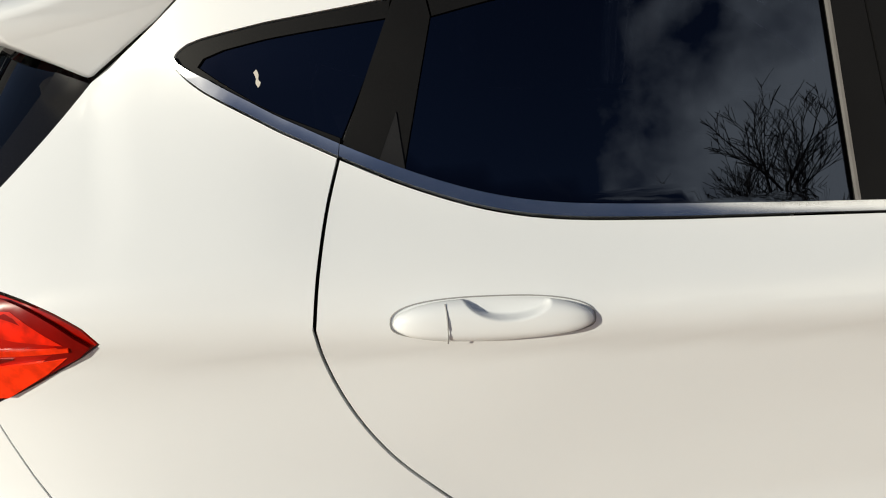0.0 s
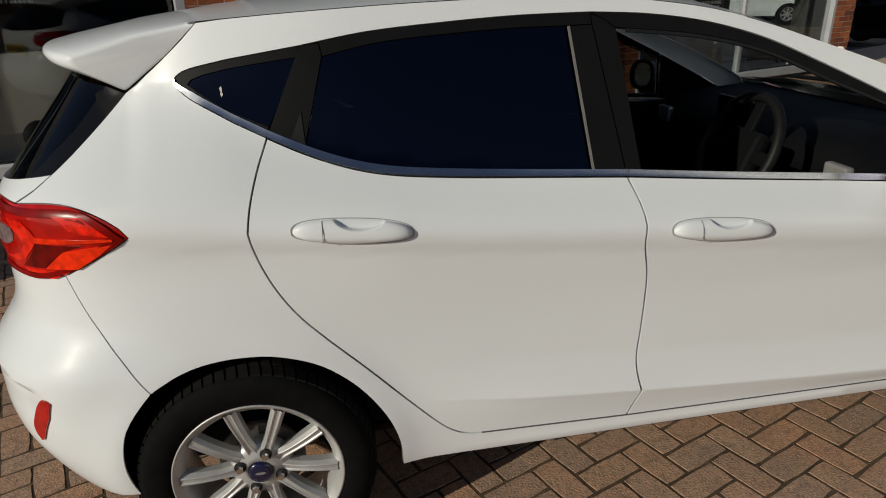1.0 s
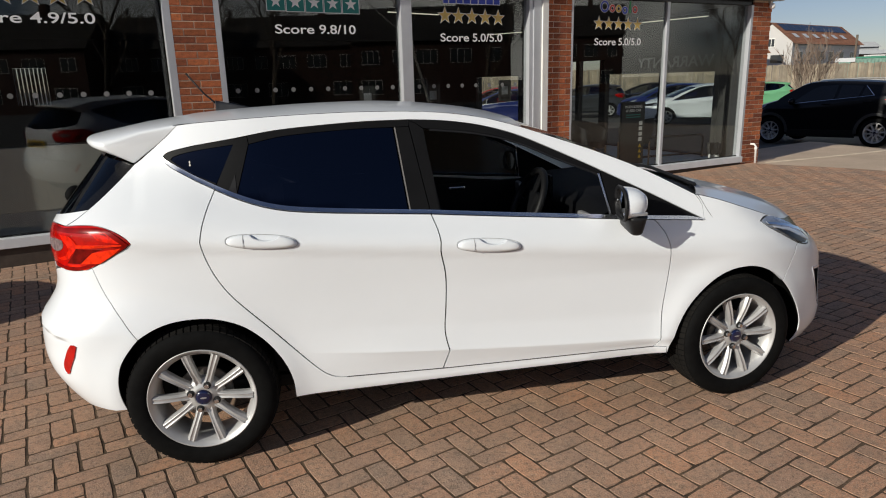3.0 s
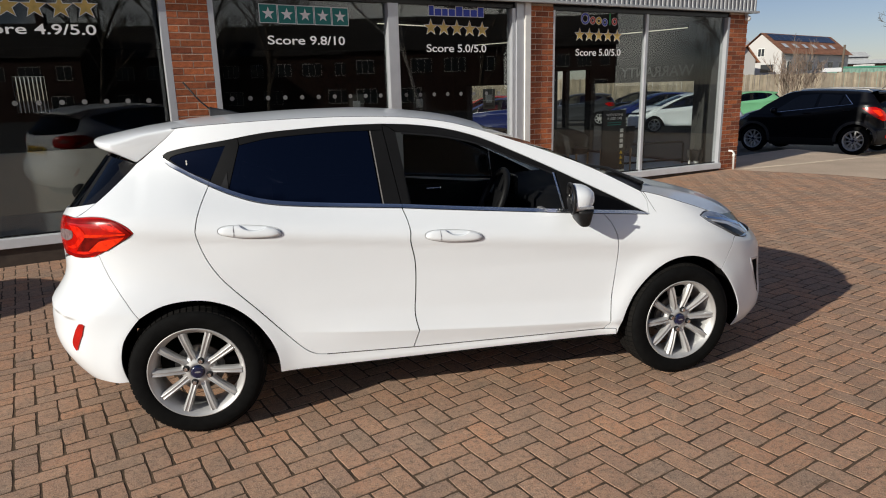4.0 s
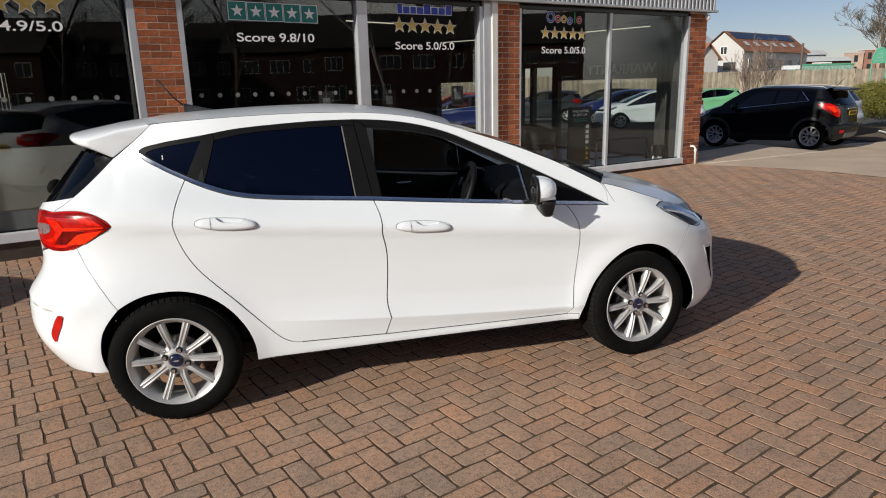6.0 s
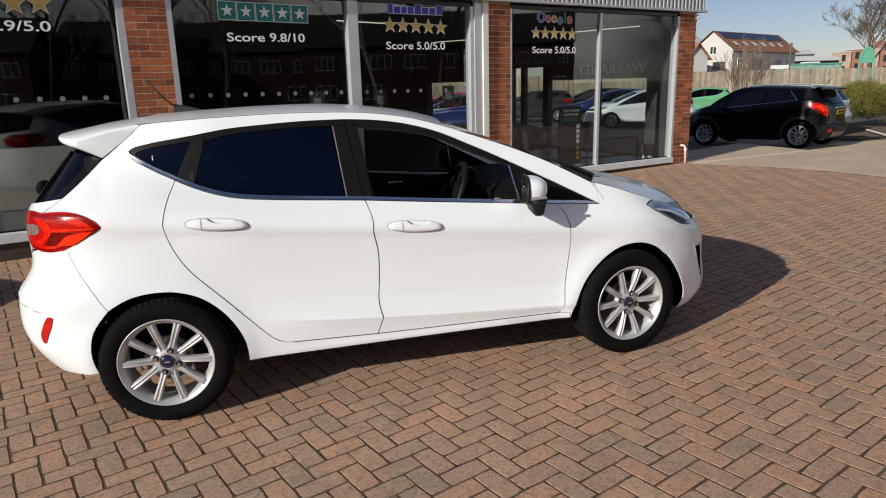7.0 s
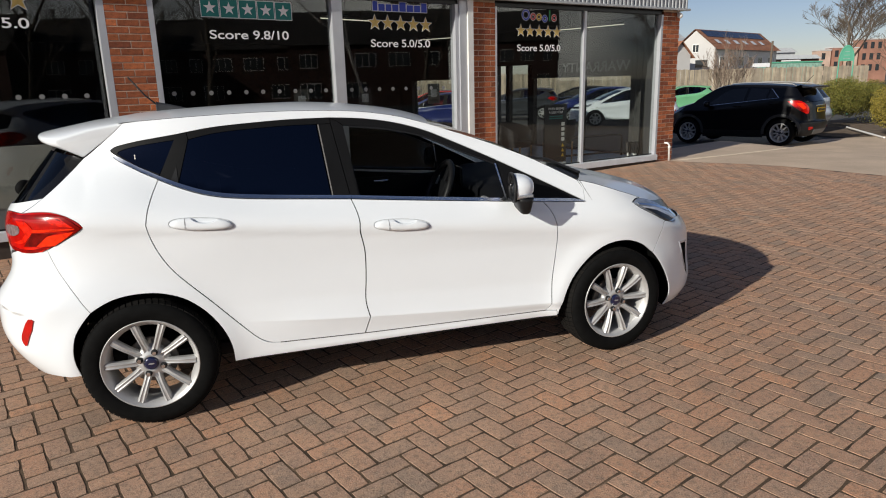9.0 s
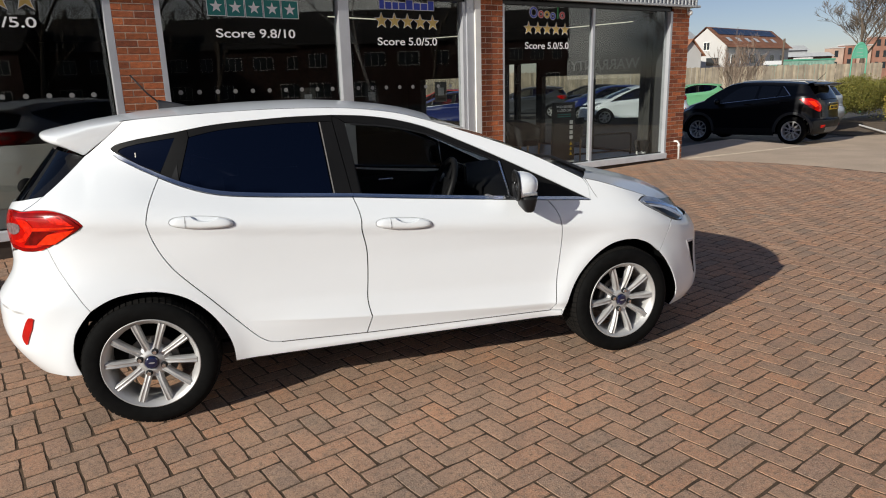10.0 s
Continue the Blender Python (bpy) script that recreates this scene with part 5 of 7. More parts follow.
def shop_window(number, s0, s1, bars, label, left=0.06, right=0.06, top=2.70, lean=0.0):
    """A glazed front bay: aluminium frame members and panes."""
    z0 = PLINTH - 0.045
    win = tagged(thing("window_%d" % number, label, "window"), kind="structure")
    part("window_sill", front_box(s0, s1, -0.03, 0.14, z0, z0 + 0.10, bevel=0.006), M["sill_white"], win)
    part("head", front_box(s0, s1, 0.03, 0.13, top - 0.03, top + 0.05, bevel=0.003), M["gloss_black"], win)
    part("jamb", front_box(s0, s0 + left, 0.0, 0.13, z0 + 0.10, top - 0.03, bevel=0.004), M["aluminium"], win)
    part("jamb", front_box(s1 - right, s1, 0.0, 0.13, z0 + 0.10, top - 0.03, bevel=0.004), M["aluminium"], win)
    edges = [s0 + left] + [v for b in bars for v in b] + [s1 - right]
    for b0, b1 in bars:
        part("mullion", front_box(b0, b1, 0.035 if b1 - b0 < 0.1 else -0.01, 0.11, z0 + 0.10, top - 0.03, bevel=0.004), M["aluminium"], win)
    for a, b in zip(edges[::2], edges[1::2]):
        turn = Matrix.Translation(((a + b) / 2, 0.073, 0)) @ Matrix.Rotation(radians(lean), 4, "Z") @ Matrix.Translation((-(a + b) / 2, -0.073, 0))
        pane = part("pane", box(a, b, 0.070, 0.076, z0 + 0.10, top - 0.03, m=FRONT @ turn), M["pane"], win)
        pane.visible_shadow = False
        bead = bmesh.new()
        add_box(bead, a, b, 0.062, 0.084, z0 + 0.10, z0 + 0.118, m=FRONT)
        part("glazing_bead", bead, M["gloss_black"], win)
    return win


shop_window(1, -14.0, -9.155, [(-12.1, -12.02)], "dark reflecting showroom window with gold star stickers", right=0.075, lean=4.4)
shop_window(2, -8.725, -4.60, [(-6.555, -6.41)], "wide dark showroom window in grey aluminium frame")
shop_window(3, -3.945, -0.175, [(-2.085, -2.03)], "showroom corner window looking through to the yard", left=0.035, right=0.055)
setting("trim_reveal", front_box(-4.60, -4.47, -0.02, 0.2, PLINTH, 2.745, bevel=0.006), M["aluminium"], "grey aluminium post beside the brick pier", "trim")
M["white_pvc"] = material("white_plastic", (0.78, 0.76, 0.72), 0.5, vary=0.06, scale=5)
setting("trim_post", front_box(-4.47, -4.37, -0.045, 0.2, PLINTH, 2.745, bevel=0.006), M["white_pvc"], "white plastic cover strip beside the brick pier", "trim")

# fascia of upright ribbed sheet, soffit, roof
bm = bmesh.new()
rows = []
s = -14.2
while s < 0.36:
    for ds, d in ((0, 0.0), (0.035, 0.0), (0.045, 0.03), (0.075, 0.03), (0.085, 0.0)):
        rows.append((s + ds, -0.08 - d))
    s += 0.095
rows = [r for r in rows if r[0] < 0.36] + [(0.36, -0.08)]
add_grid(bm, [[FRONT @ Vector((a, b, 2.775)), FRONT @ Vector((a, b, 3.40))] for a, b in rows], flip=True)
side = [(0.36, -0.08)]
d = -0.08
while d < 0.30:
    for dd, o in ((0, 0.0), (0.035, 0.0), (0.045, 0.03), (0.075, 0.03), (0.085, 0.0)):
        side.append((0.36 + o, d + dd))
    d += 0.095
add_grid(bm, [[FRONT @ Vector((a, b, 2.775)), FRONT @ Vector((a, b, 3.40))] for a, b in side], flip=True)
setting("fascia", bm, M["fascia"], "grey ribbed metal fascia above the windows", "fascia")
setting("trim_fascia_edge", front_box(-14.2, 0.40, -0.125, -0.05, 2.742, 2.778, bevel=0.004), M["fascia"], "grey folded drip edge under the fascia", "trim")
setting("soffit", front_box(-14.2, 0.385, -0.05, 0.4, 2.747, 2.767), M["gloss_black"], "dark soffit board", "ceiling")
setting("roof", front_box(-14.2, 0.30, 0.32, 10.2, 2.77, 2.87), M["fascia"], "flat showroom roof", "roof")
# hidden mass added over the roof edge; it shades the black car's flank
setting("roof_upstand", front_box(0.06, 0.28, 0.36, 10.2, 2.872, 3.95), M["fascia"], "unseen block added along the roof's side edge to shade the yard", "roof")
setting("ceiling", front_box(-14.0, 0.2, 0.13, 10.0, 2.72, 2.74), M["plaster"], "showroom ceiling, the room's dimness in its colour", "ceiling")
setting("floor", front_box(-14.0, 0.2, 0.10, 10.0, 0.05, 0.12), M["floor"], "pale grey showroom floor", "floor")
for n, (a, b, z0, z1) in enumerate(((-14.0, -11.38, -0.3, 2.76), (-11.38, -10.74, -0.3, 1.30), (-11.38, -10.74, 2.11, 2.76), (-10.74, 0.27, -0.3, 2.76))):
    setting("wall_back_%d" % (n + 1), front_box(a, b, 10.0, 10.25, z0, z1), M["plaster"], "rear wall of the showroom, coloured dark for the dim room", "wall")
for n in range(8):
    setting("trim_back_slat_%d" % (n + 1), front_box(-11.37 + 0.08 * n, -11.31 + 0.08 * n, 10.05, 10.06, 1.30, 2.10), M["bin_white"], "white upright blind slat in the rear window", "trim")
setting("wall_left", front_box(-14.25, -14.0, 0.0, 10.25, -0.3, 2.76), M["plaster"], "end wall of the showroom", "wall")
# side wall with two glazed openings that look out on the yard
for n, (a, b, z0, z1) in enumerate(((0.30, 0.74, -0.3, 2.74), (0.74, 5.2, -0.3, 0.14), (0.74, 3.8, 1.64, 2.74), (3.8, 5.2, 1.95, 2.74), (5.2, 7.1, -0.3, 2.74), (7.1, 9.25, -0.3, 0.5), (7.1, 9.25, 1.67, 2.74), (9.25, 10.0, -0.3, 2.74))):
    setting("wall_side_%d" % (n + 1), front_box(0.05, 0.25, a, b, z0, z1), M["plaster"], "side wall of the showroom, coloured dark for the dim room", "wall")
for n, (a, b) in enumerate(((3.78, 3.98), (4.68, 4.80), (2.2, 2.24))):
    setting("trim_side_post_%d" % (n + 1), front_box(0.08, 0.2, a, b, 0.14, 1.96), M["gloss_black"], "dark frame post of the side door", "trim")
for n, (a, b, z1) in enumerate(((0.74, 3.8, 1.64), (4.0, 4.66, 1.95), (7.1, 9.25, 1.67))):
    p = setting("window_side_%d" % (n + 1), front_box(0.14, 0.146, a, b, 0.14, z1), M["pane"], "side window looking out on the yard", "window")
    p.visible_shadow = False

# ---- stickers and lettering on the glass ----
M["vinyl_white"] = material("white_vinyl", (0.80, 0.80, 0.80), 0.5)
M["vinyl_gold"] = material("gold_vinyl", (0.62, 0.43, 0.12), 0.4, vary=0.15, scale=20)
M["vinyl_teal"] = material("teal_vinyl", (0.01, 0.19, 0.17), 0.5)
M["vinyl_blue"] = material("blue_vinyl", (0.02, 0.05, 0.42), 0.5)
M["vinyl_red"] = material("red_vinyl", (0.50, 0.03, 0.02), 0.5)
M["vinyl_yellow"] = material("yellow_vinyl", (0.6, 0.38, 0.02), 0.5)
M["vinyl_green"] = material("green_vinyl", (0.02, 0.25, 0.07), 0.5)
M["frosted"] = material("frosted_dot", (0.20, 0.20, 0.20), 0.7)
GLASS_D = 0.0675


def lettering(name, text, m, size_z, width, mat, parent=None, label="", extrude=0.0006):
    """Built-in lettering as a mesh: fitted to its width, standing upright in m's x-z plane, facing -y."""
    c = bpy.data.curves.new(name, "FONT")
    c.body, c.extrude, c.offset = text, extrude, 0.012
    ob = new(name, c)
    me = bpy.data.meshes.new_from_object(ob.evaluated_get(bpy.context.evaluated_depsgraph_get()))
    bpy.data.objects.remove(ob)
    bpy.data.curves.remove(c)
    xs = [v.co.x for v in me.vertices]
    ys = [v.co.y for v in me.vertices]
    kx, ky = width / (max(xs) - min(xs)), size_z / (max(ys) - min(ys))
    for v in me.vertices:
        v.co = m @ Vector(((v.co.x - min(xs)) * kx, -v.co.z, (v.co.y - min(ys)) * ky))
    me.materials.append(mat)
    ob = new(name, me)
    if parent:
        ob.parent = parent
    return tagged(ob, label)


def star(bm, s, z, r, d, m=FRONT, inner=0.40):
    pts = []
    for k in range(10):
        a = math.pi / 2 + k * math.pi / 5
        q = r if k % 2 == 0 else r * inner
        pts.append(m @ Vector((s + q * math.cos(a), d, z + q * math.sin(a))))
    f = bm.faces.new([bm.verts.new(p) for p in pts])
    ext = bmesh.ops.extrude_face_region(bm, geom=[f])
    off = (m.to_3x3() @ Vector((0, -1, 0))) * 0.0012
    bmesh.ops.translate(bm, vec=off, verts=[v for v in ext["geom"] if isinstance(v, bmesh.types.BMVert)])


def rating(s0, s1, z, text, star_at, star_r, label, tiles=False, lift=0.0):
    st = thing("rating_sticker", label, "sticker", group="rating stickers on the glass")
    word, figures = text.split(" ")
    k1, k2 = (0.448, 0.508) if len(figures) > 6 else (0.471, 0.536)
    lettering("score_text", word, FRONT @ Matrix.Translation((s0, GLASS_D, z)), 0.100, (s1 - s0) * k1, M["vinyl_white"], st)
    lettering("score_text", figures, FRONT @ Matrix.Translation((s0 + (s1 - s0) * k2, GLASS_D, z)), 0.102, (s1 - s0) * (1 - k2), M["vinyl_white"], st)
    for q in star_at:
        sz = star_at[q]
        if tiles:
            part("tile_edge", front_box(q - 0.107, q + 0.107, GLASS_D - 0.0005, GLASS_D + 0.001, sz - 0.107, sz + 0.107, bevel=0.0), M["vinyl_white"], st)
            part("tile", front_box(q - 0.099, q + 0.099, GLASS_D - 0.002, GLASS_D, sz - 0.099, sz + 0.099), M["vinyl_teal"], st)
        bm = bmesh.new()
        if not tiles:
            star(bm, q, sz, star_r * 1.14, GLASS_D, inner=0.43)
            part("star_edge", bm, M["vinyl_white"], st)
            bm = bmesh.new()
        star(bm, q, sz, star_r, GLASS_D - 0.0022)
        part("star", bm, M["vinyl_white"] if tiles else M["vinyl_gold"], st)
    return st


rating(-10.98, -9.85, 2.235, "Score 4.9/5.0", {-10.83: 2.50, -10.61: 2.50, -10.38: 2.50, -10.15: 2.50, -9.92: 2.51}, 0.11, "white score lettering under five gold stars")
rating(-8.07, -7.115, 2.160, "Score 9.8/10", {-8.04: 2.505, -7.82: 2.50, -7.60: 2.498, -7.38: 2.495, -7.16: 2.492}, 0.075, "white score lettering under five teal star tiles", tiles=True)
fb = rating(-5.98, -5.05, 2.083, "Score 5.0/5.0", {-5.91: 2.395, -5.715: 2.393, -5.515: 2.39, -5.315: 2.385, -5.115: 2.38}, 0.098, "white score lettering under gold stars and a blue mark")
for k, (x, w, z0, z1) in enumerate(((0.0, 0.07, 2.545, 2.665), (0.085, 0.095, 2.545, 2.632), (0.195, 0.085, 2.545, 2.632), (0.295, 0.095, 2.545, 2.632), (0.405, 0.10, 2.545, 2.665), (0.52, 0.10, 2.545, 2.632), (0.635, 0.10, 2.545, 2.632), (0.75, 0.09, 2.545, 2.665))):
    part("mark_edge", front_box(-5.936 + x, -5.924 + x + w, GLASS_D, GLASS_D + 0.0015, z0 - 0.007, z1 + 0.007, bevel=0.0007), M["vinyl_white"], fb)
    part("blue_mark", front_box(-5.93 + x, -5.93 + x + w, GLASS_D - 0.001, GLASS_D + 0.001, z0, z1, bevel=0.0009), M["vinyl_blue"], fb)
gg = rating(-3.47, -2.575, 2.040, "Score 5.0/5.0", {-3.40: 2.343, -3.215: 2.341, -3.03: 2.339, -2.845: 2.337, -2.66: 2.335}, 0.092, "white score lettering under gold stars and coloured marks")
for mk, cx, cz, r in (("vinyl_blue", -3.30, 2.575, 0.078), ("vinyl_red", -3.155, 2.552, 0.052), ("vinyl_yellow", -3.035, 2.550, 0.052), ("vinyl_blue", -2.915, 2.530, 0.052), ("vinyl_red", -2.72, 2.545, 0.052)):
    for nm, r0, r1, d, mt in (("mark_edge", r - 0.032, r + 0.006, GLASS_D - 0.0002, "vinyl_white"), ("coloured_mark", r - 0.026, r, GLASS_D - 0.0012, mk)):
        bm = bmesh.new()
        add_grid(bm, [[FRONT @ Vector((cx + q * math.cos(math.pi * j / 14), d, cz + q * math.sin(math.pi * j / 14))) for j in range(28)] for q in (r0, r1)], close_v=True)
        part(nm, bm, M[mt], gg)
part("coloured_mark", front_box(-2.83, -2.80, GLASS_D - 0.0014, GLASS_D, 2.495, 2.66), M["vinyl_green"], gg)

dots = thing("glass_dots", "row of frosted safety dots stuck along the glass", "sticker")
for s0, s1 in ((-13.8, -9.3), (-8.54, -6.6), (-6.30, -4.72)):
    s = s0
    while s < s1:
        bm = bmesh.new()
        bmesh.ops.create_circle(bm, cap_ends=True, segments=20, radius=0.026, matrix=FRONT @ Matrix.Translation((s, GLASS_D, 1.545 + 0.012 * (-7.5 - s) / 2)) @ Matrix.Rotation(radians(90), 4, "X"))
        part("dot", bm, M["frosted"], dots)
        s += 0.208

# ---- inside the showroom ----
M["board"] = material("black_board", (0.012, 0.012, 0.012), 0.5)
M["bin"] = material("white_bin", (0.66, 0.66, 0.63), 0.5, vary=0.08, scale=10)
M["bag"] = material("black_bin_bag", (0.015, 0.015, 0.016), 0.35, vary=0.2, scale=20, bump=0.6, bump_scale=40)
M["curtain"] = material("grey_blind", (0.045, 0.045, 0.042), 0.85, vary=0.12, scale=8)
M["beech"] = material("beech_leg", (0.42, 0.27, 0.15), 0.6, vary=0.15, scale=20)

poster = thing("poster_stand", "black information board with white lettering on the floor", "sign")
PM = FRONT @ Matrix.Translation((-2.66, 0.32, 0.12)) @ Matrix.Rotation(radians(0), 4, "Z")
part("board", box(0, 0.50, 0, 0.03, 0.10, 1.08, m=PM, bevel=0.004), M["board"], poster)
part("foot", box(-0.02, 0.52, -0.12, 0.15, 0.0, 0.03, m=PM, bevel=0.004), M["board"], poster)
part("base_strip", box(0.0, 0.50, -0.004, 0.0, 0.02, 0.09, m=PM), M["bin"], poster)
for text, z, w in (("WHEN BUYING", 0.985, 0.36), ("A USED CAR", 0.925, 0.32)):
    lettering("heading", text, PM @ Matrix.Translation((0.25 - w / 2, -0.002, z)), 0.042, w, M["vinyl_white"], poster)
for k in range(2):
    part("subtitle_bar", box(0.10, 0.40, -0.003, -0.001, 0.872 - 0.036 * k, 0.888 - 0.036 * k, m=PM), M["vinyl_teal"], poster)
for k in range(16):
    part("text_bar", box(0.04, 0.30 - 0.05 * ((k * 7) % 3) * 0.3, -0.003, -0.001, 0.165 + 0.040 * k, 0.178 + 0.040 * k, m=PM), M["curtain"], poster)
for k in range(4):
    part("picture_box", box(0.38, 0.45, -0.003, -0.001, 0.46 + 0.085 * k, 0.52 + 0.085 * k, m=PM), M["bin"], poster)
for k in range(3):
    bm = bmesh.new()
    z = 0.19 + 0.085 * k
    bm.faces.new([bm.verts.new(PM @ Vector(p)) for p in ((0.38, -0.002, z), (0.45, -0.002, z), (0.415, -0.002, z + 0.06))])
    part("warning_triangle", bm, M["vinyl_yellow"], poster)

pot = thing("waste_bin", "white waste bin with a black bag over its rim", "bin")
BM_ = FRONT @ Matrix.Translation((-0.36, 0.42, 0.12))
bm = bmesh.new()
vs = add_grid(bm, [[BM_ @ Vector((r * math.cos(a), r * math.sin(a), z)) for a in [2 * math.pi * j / 24 for j in range(24)]] for r, z in ((0.085, 0.0), (0.11, 0.27))], close_v=True)
bm.faces.new(vs[0][::-1])
part("bucket", bm, M["bin"], pot, smooth=True)
bm = bmesh.new()
random.seed(5)
add_grid(bm, [[BM_ @ Vector(((r + random.uniform(-0.012, 0.012)) * math.cos(a), (r + random.uniform(-0.012, 0.012)) * math.sin(a), z + random.uniform(-0.02, 0.02))) for a in [2 * math.pi * j / 24 for j in range(24)]]
              for r, z in ((0.10, 0.10), (0.125, 0.20), (0.13, 0.29), (0.105, 0.31), (0.09, 0.18))], close_v=True)
part("bin_bag", bm, M["bag"], pot)
bm = bmesh.new()
add_grid(bm, [[FRONT @ Vector((-0.10 + 0.03 * math.sin(k * 1.3), 0.22 + k * 0.028, z)) for z in (0.14, 1.0, 2.7)] for k in range(19)])
tagged(part("window_blind", bm, M["curtain"]), "grey pleated blind hanging beside the corner window", "blind")


def tub_chair(m, group="tub chairs"):
    c = thing("tub_chair", "black tub chair on four pale wooden legs", "chair", group=group)
    bm = bmesh.new()
    n = 20
    rows = []
    for i in range(n + 1):
        a = radians(-125 + 250 * i / n)
        top = 0.80 - 0.16 * (abs(i / n - 0.5) * 2) ** 2
        rows.append([(0.25 * math.sin(a) * 0.95, 0.25 * math.cos(a), 0.40), (0.29 * math.sin(a), 0.29 * math.cos(a), 0.55), (0.31 * math.sin(a), 0.31 * math.cos(a), top), (0.28 * math.sin(a), 0.28 * math.cos(a), top), (0.25 * math.sin(a), 0.25 * math.cos(a), 0.46)])
    add_grid(bm, rows)
    part("tub_back", bm, M["cloth"], c, smooth=True)
    bm = bmesh.new()
    bmesh.ops.create_cone(bm, cap_ends=True, segments=24, radius1=0.24, radius2=0.26, depth=0.1, matrix=Matrix.Translation((0, 0, 0.43)))
    part("seat", bm, M["cloth"], c)
    for x in (-0.17, 0.17):
        for y in (-0.17, 0.17):
            bm = bmesh.new()
            bmesh.ops.create_cone(bm, cap_ends=True, segments=10, radius1=0.012, radius2=0.018, depth=0.40, matrix=Matrix.Translation((x * 1.1, y * 1.1, 0.20)))
            part("leg", bm, M["beech"], c)
    c.matrix_world = m
    return c


c0 = tub_chair(FRONT @ Matrix.Translation((-1.98, 0.72, 0.12)) @ Matrix.Rotation(radians(200), 4, "Z"))
copy_thing(c0, FRONT @ Matrix.Translation((-3.50, 1.0, 0.12)) @ Matrix.Rotation(radians(90), 4, "Z"))
copy_thing(c0, FRONT @ Matrix.Translation((-2.95, 0.72, 0.12)) @ Matrix.Rotation(radians(20), 4, "Z"))
tbl = thing("round_table", "low round black table between tub chairs", "table", FRONT @ Matrix.Translation((-2.55, 1.75, 0.12)))
bm = bmesh.new()
bmesh.ops.create_cone(bm, cap_ends=True, segments=32, radius1=0.38, radius2=0.38, depth=0.03, matrix=Matrix.Translation((0, 0, 0.62)))
part("tabletop", bm, M["gloss_black"], tbl)
bm = bmesh.new()
bmesh.ops.create_cone(bm, cap_ends=True, segments=20, radius1=0.22, radius2=0.03, depth=0.6, matrix=Matrix.Translation((0, 0, 0.305)))
part("pedestal", bm, M["gloss_black"], tbl)
bench = thing("tube_rail", "low black tubular rail standing on the floor", "rail")
bm = bmesh.new()
sweep(bm, [FRONT @ Vector(p) for p in ((-1.85, 0.9, 0.14), (-1.85, 0.9, 0.50), (-1.80, 0.9, 0.55), (-0.35, 0.75, 0.55), (-0.28, 0.75, 0.50), (-0.28, 0.75, 0.14))], disc_ring(0.022, 10))
part("top_tube", bm, M["gloss_black"], bench, smooth=True)
bm = bmesh.new()
sweep(bm, [FRONT @ Vector(p) for p in ((-1.85, 0.9, 0.22), (-0.28, 0.75, 0.22))], disc_ring(0.018, 8))
part("lower_tube", bm, M["gloss_black"], bench, smooth=True)
band = thing("window_lettering", "faint reversed lettering on the dark side band", "lettering")
lettering("band_text", "WARRANTY", FRONT @ Matrix.Translation((0.04, 0.9, 1.74)) @ Matrix.Rotation(radians(90), 4, "Z") @ Matrix.Translation((0, 0, 0)), 0.20, 1.9, M["floor"], band)
for k, (s, d) in enumerate(((-6.0, 3.0), (-7.6, 3.4), (-11.0, 3.0))):
    dk = thing("sales_desk", "dark wooden sales desk inside the showroom", "desk", FRONT @ Matrix.Translation((s, d, 0.12)), group="sales desks")
    part("desk_top", box(-0.7, 0.7, -0.4, 0.4, 0.70, 0.74, bevel=0.005), M["dash"], dk)
    part("side_panel", box(-0.68, -0.64, -0.36, 0.36, 0, 0.70), M["dash"], dk)
    part("side_panel", box(0.64, 0.68, -0.36, 0.36, 0, 0.70), M["dash"], dk)
    part("front_panel", box(-0.64, 0.64, -0.34, -0.31, 0.2, 0.70), M["dash"], dk)
# board added behind window 1 to give its lower part a pale tone
screen = thing("low_partition", "pale grey board added to brighten the lower part of the window", "partition")
part("board", front_box(-13.6, -9.35, 0.30, 0.335, 0.40, 1.055, bevel=0.006), M["partition"], screen)
part("kick_board", front_box(-13.6, -9.35, 0.31, 0.33, 0.03, 0.40), M["floor"], screen)
for s in (-13.5, -11.6, -9.5):
    part("post", front_box(s - 0.03, s + 0.03, 0.335, 0.38, 0.03, 1.05), M["plaster"], screen)
for s, z in ((-7.0, 1.42), (-6.1, 1.42), (-5.0, 1.45)):
    nt_ = thing("notice", "pale printed notice stuck inside the glass", "notice", group="notices on the glass")
    part("sheet", front_box(s - 0.10, s + 0.10, 0.085, 0.087, z - 0.14, z + 0.14), M["curtain"], nt_)
    part("picture_bar", front_box(s - 0.05, s + 0.05, 0.083, 0.085, z - 0.05, z + 0.06), M["floor"], nt_)
    part("text_bar", front_box(s - 0.07, s + 0.07, 0.083, 0.085, z - 0.11, z - 0.08), M["board"], nt_)
M["tube"] = material("lit_tube", (0.9, 0.9, 0.85), 0.5)
M["tube"].node_tree.nodes["Principled BSDF"].inputs["Emission Color"].default_value = (1.0, 0.93, 0.78, 1)
M["tube"].node_tree.nodes["Principled BSDF"].inputs["Emission Strength"].default_value = 0.8
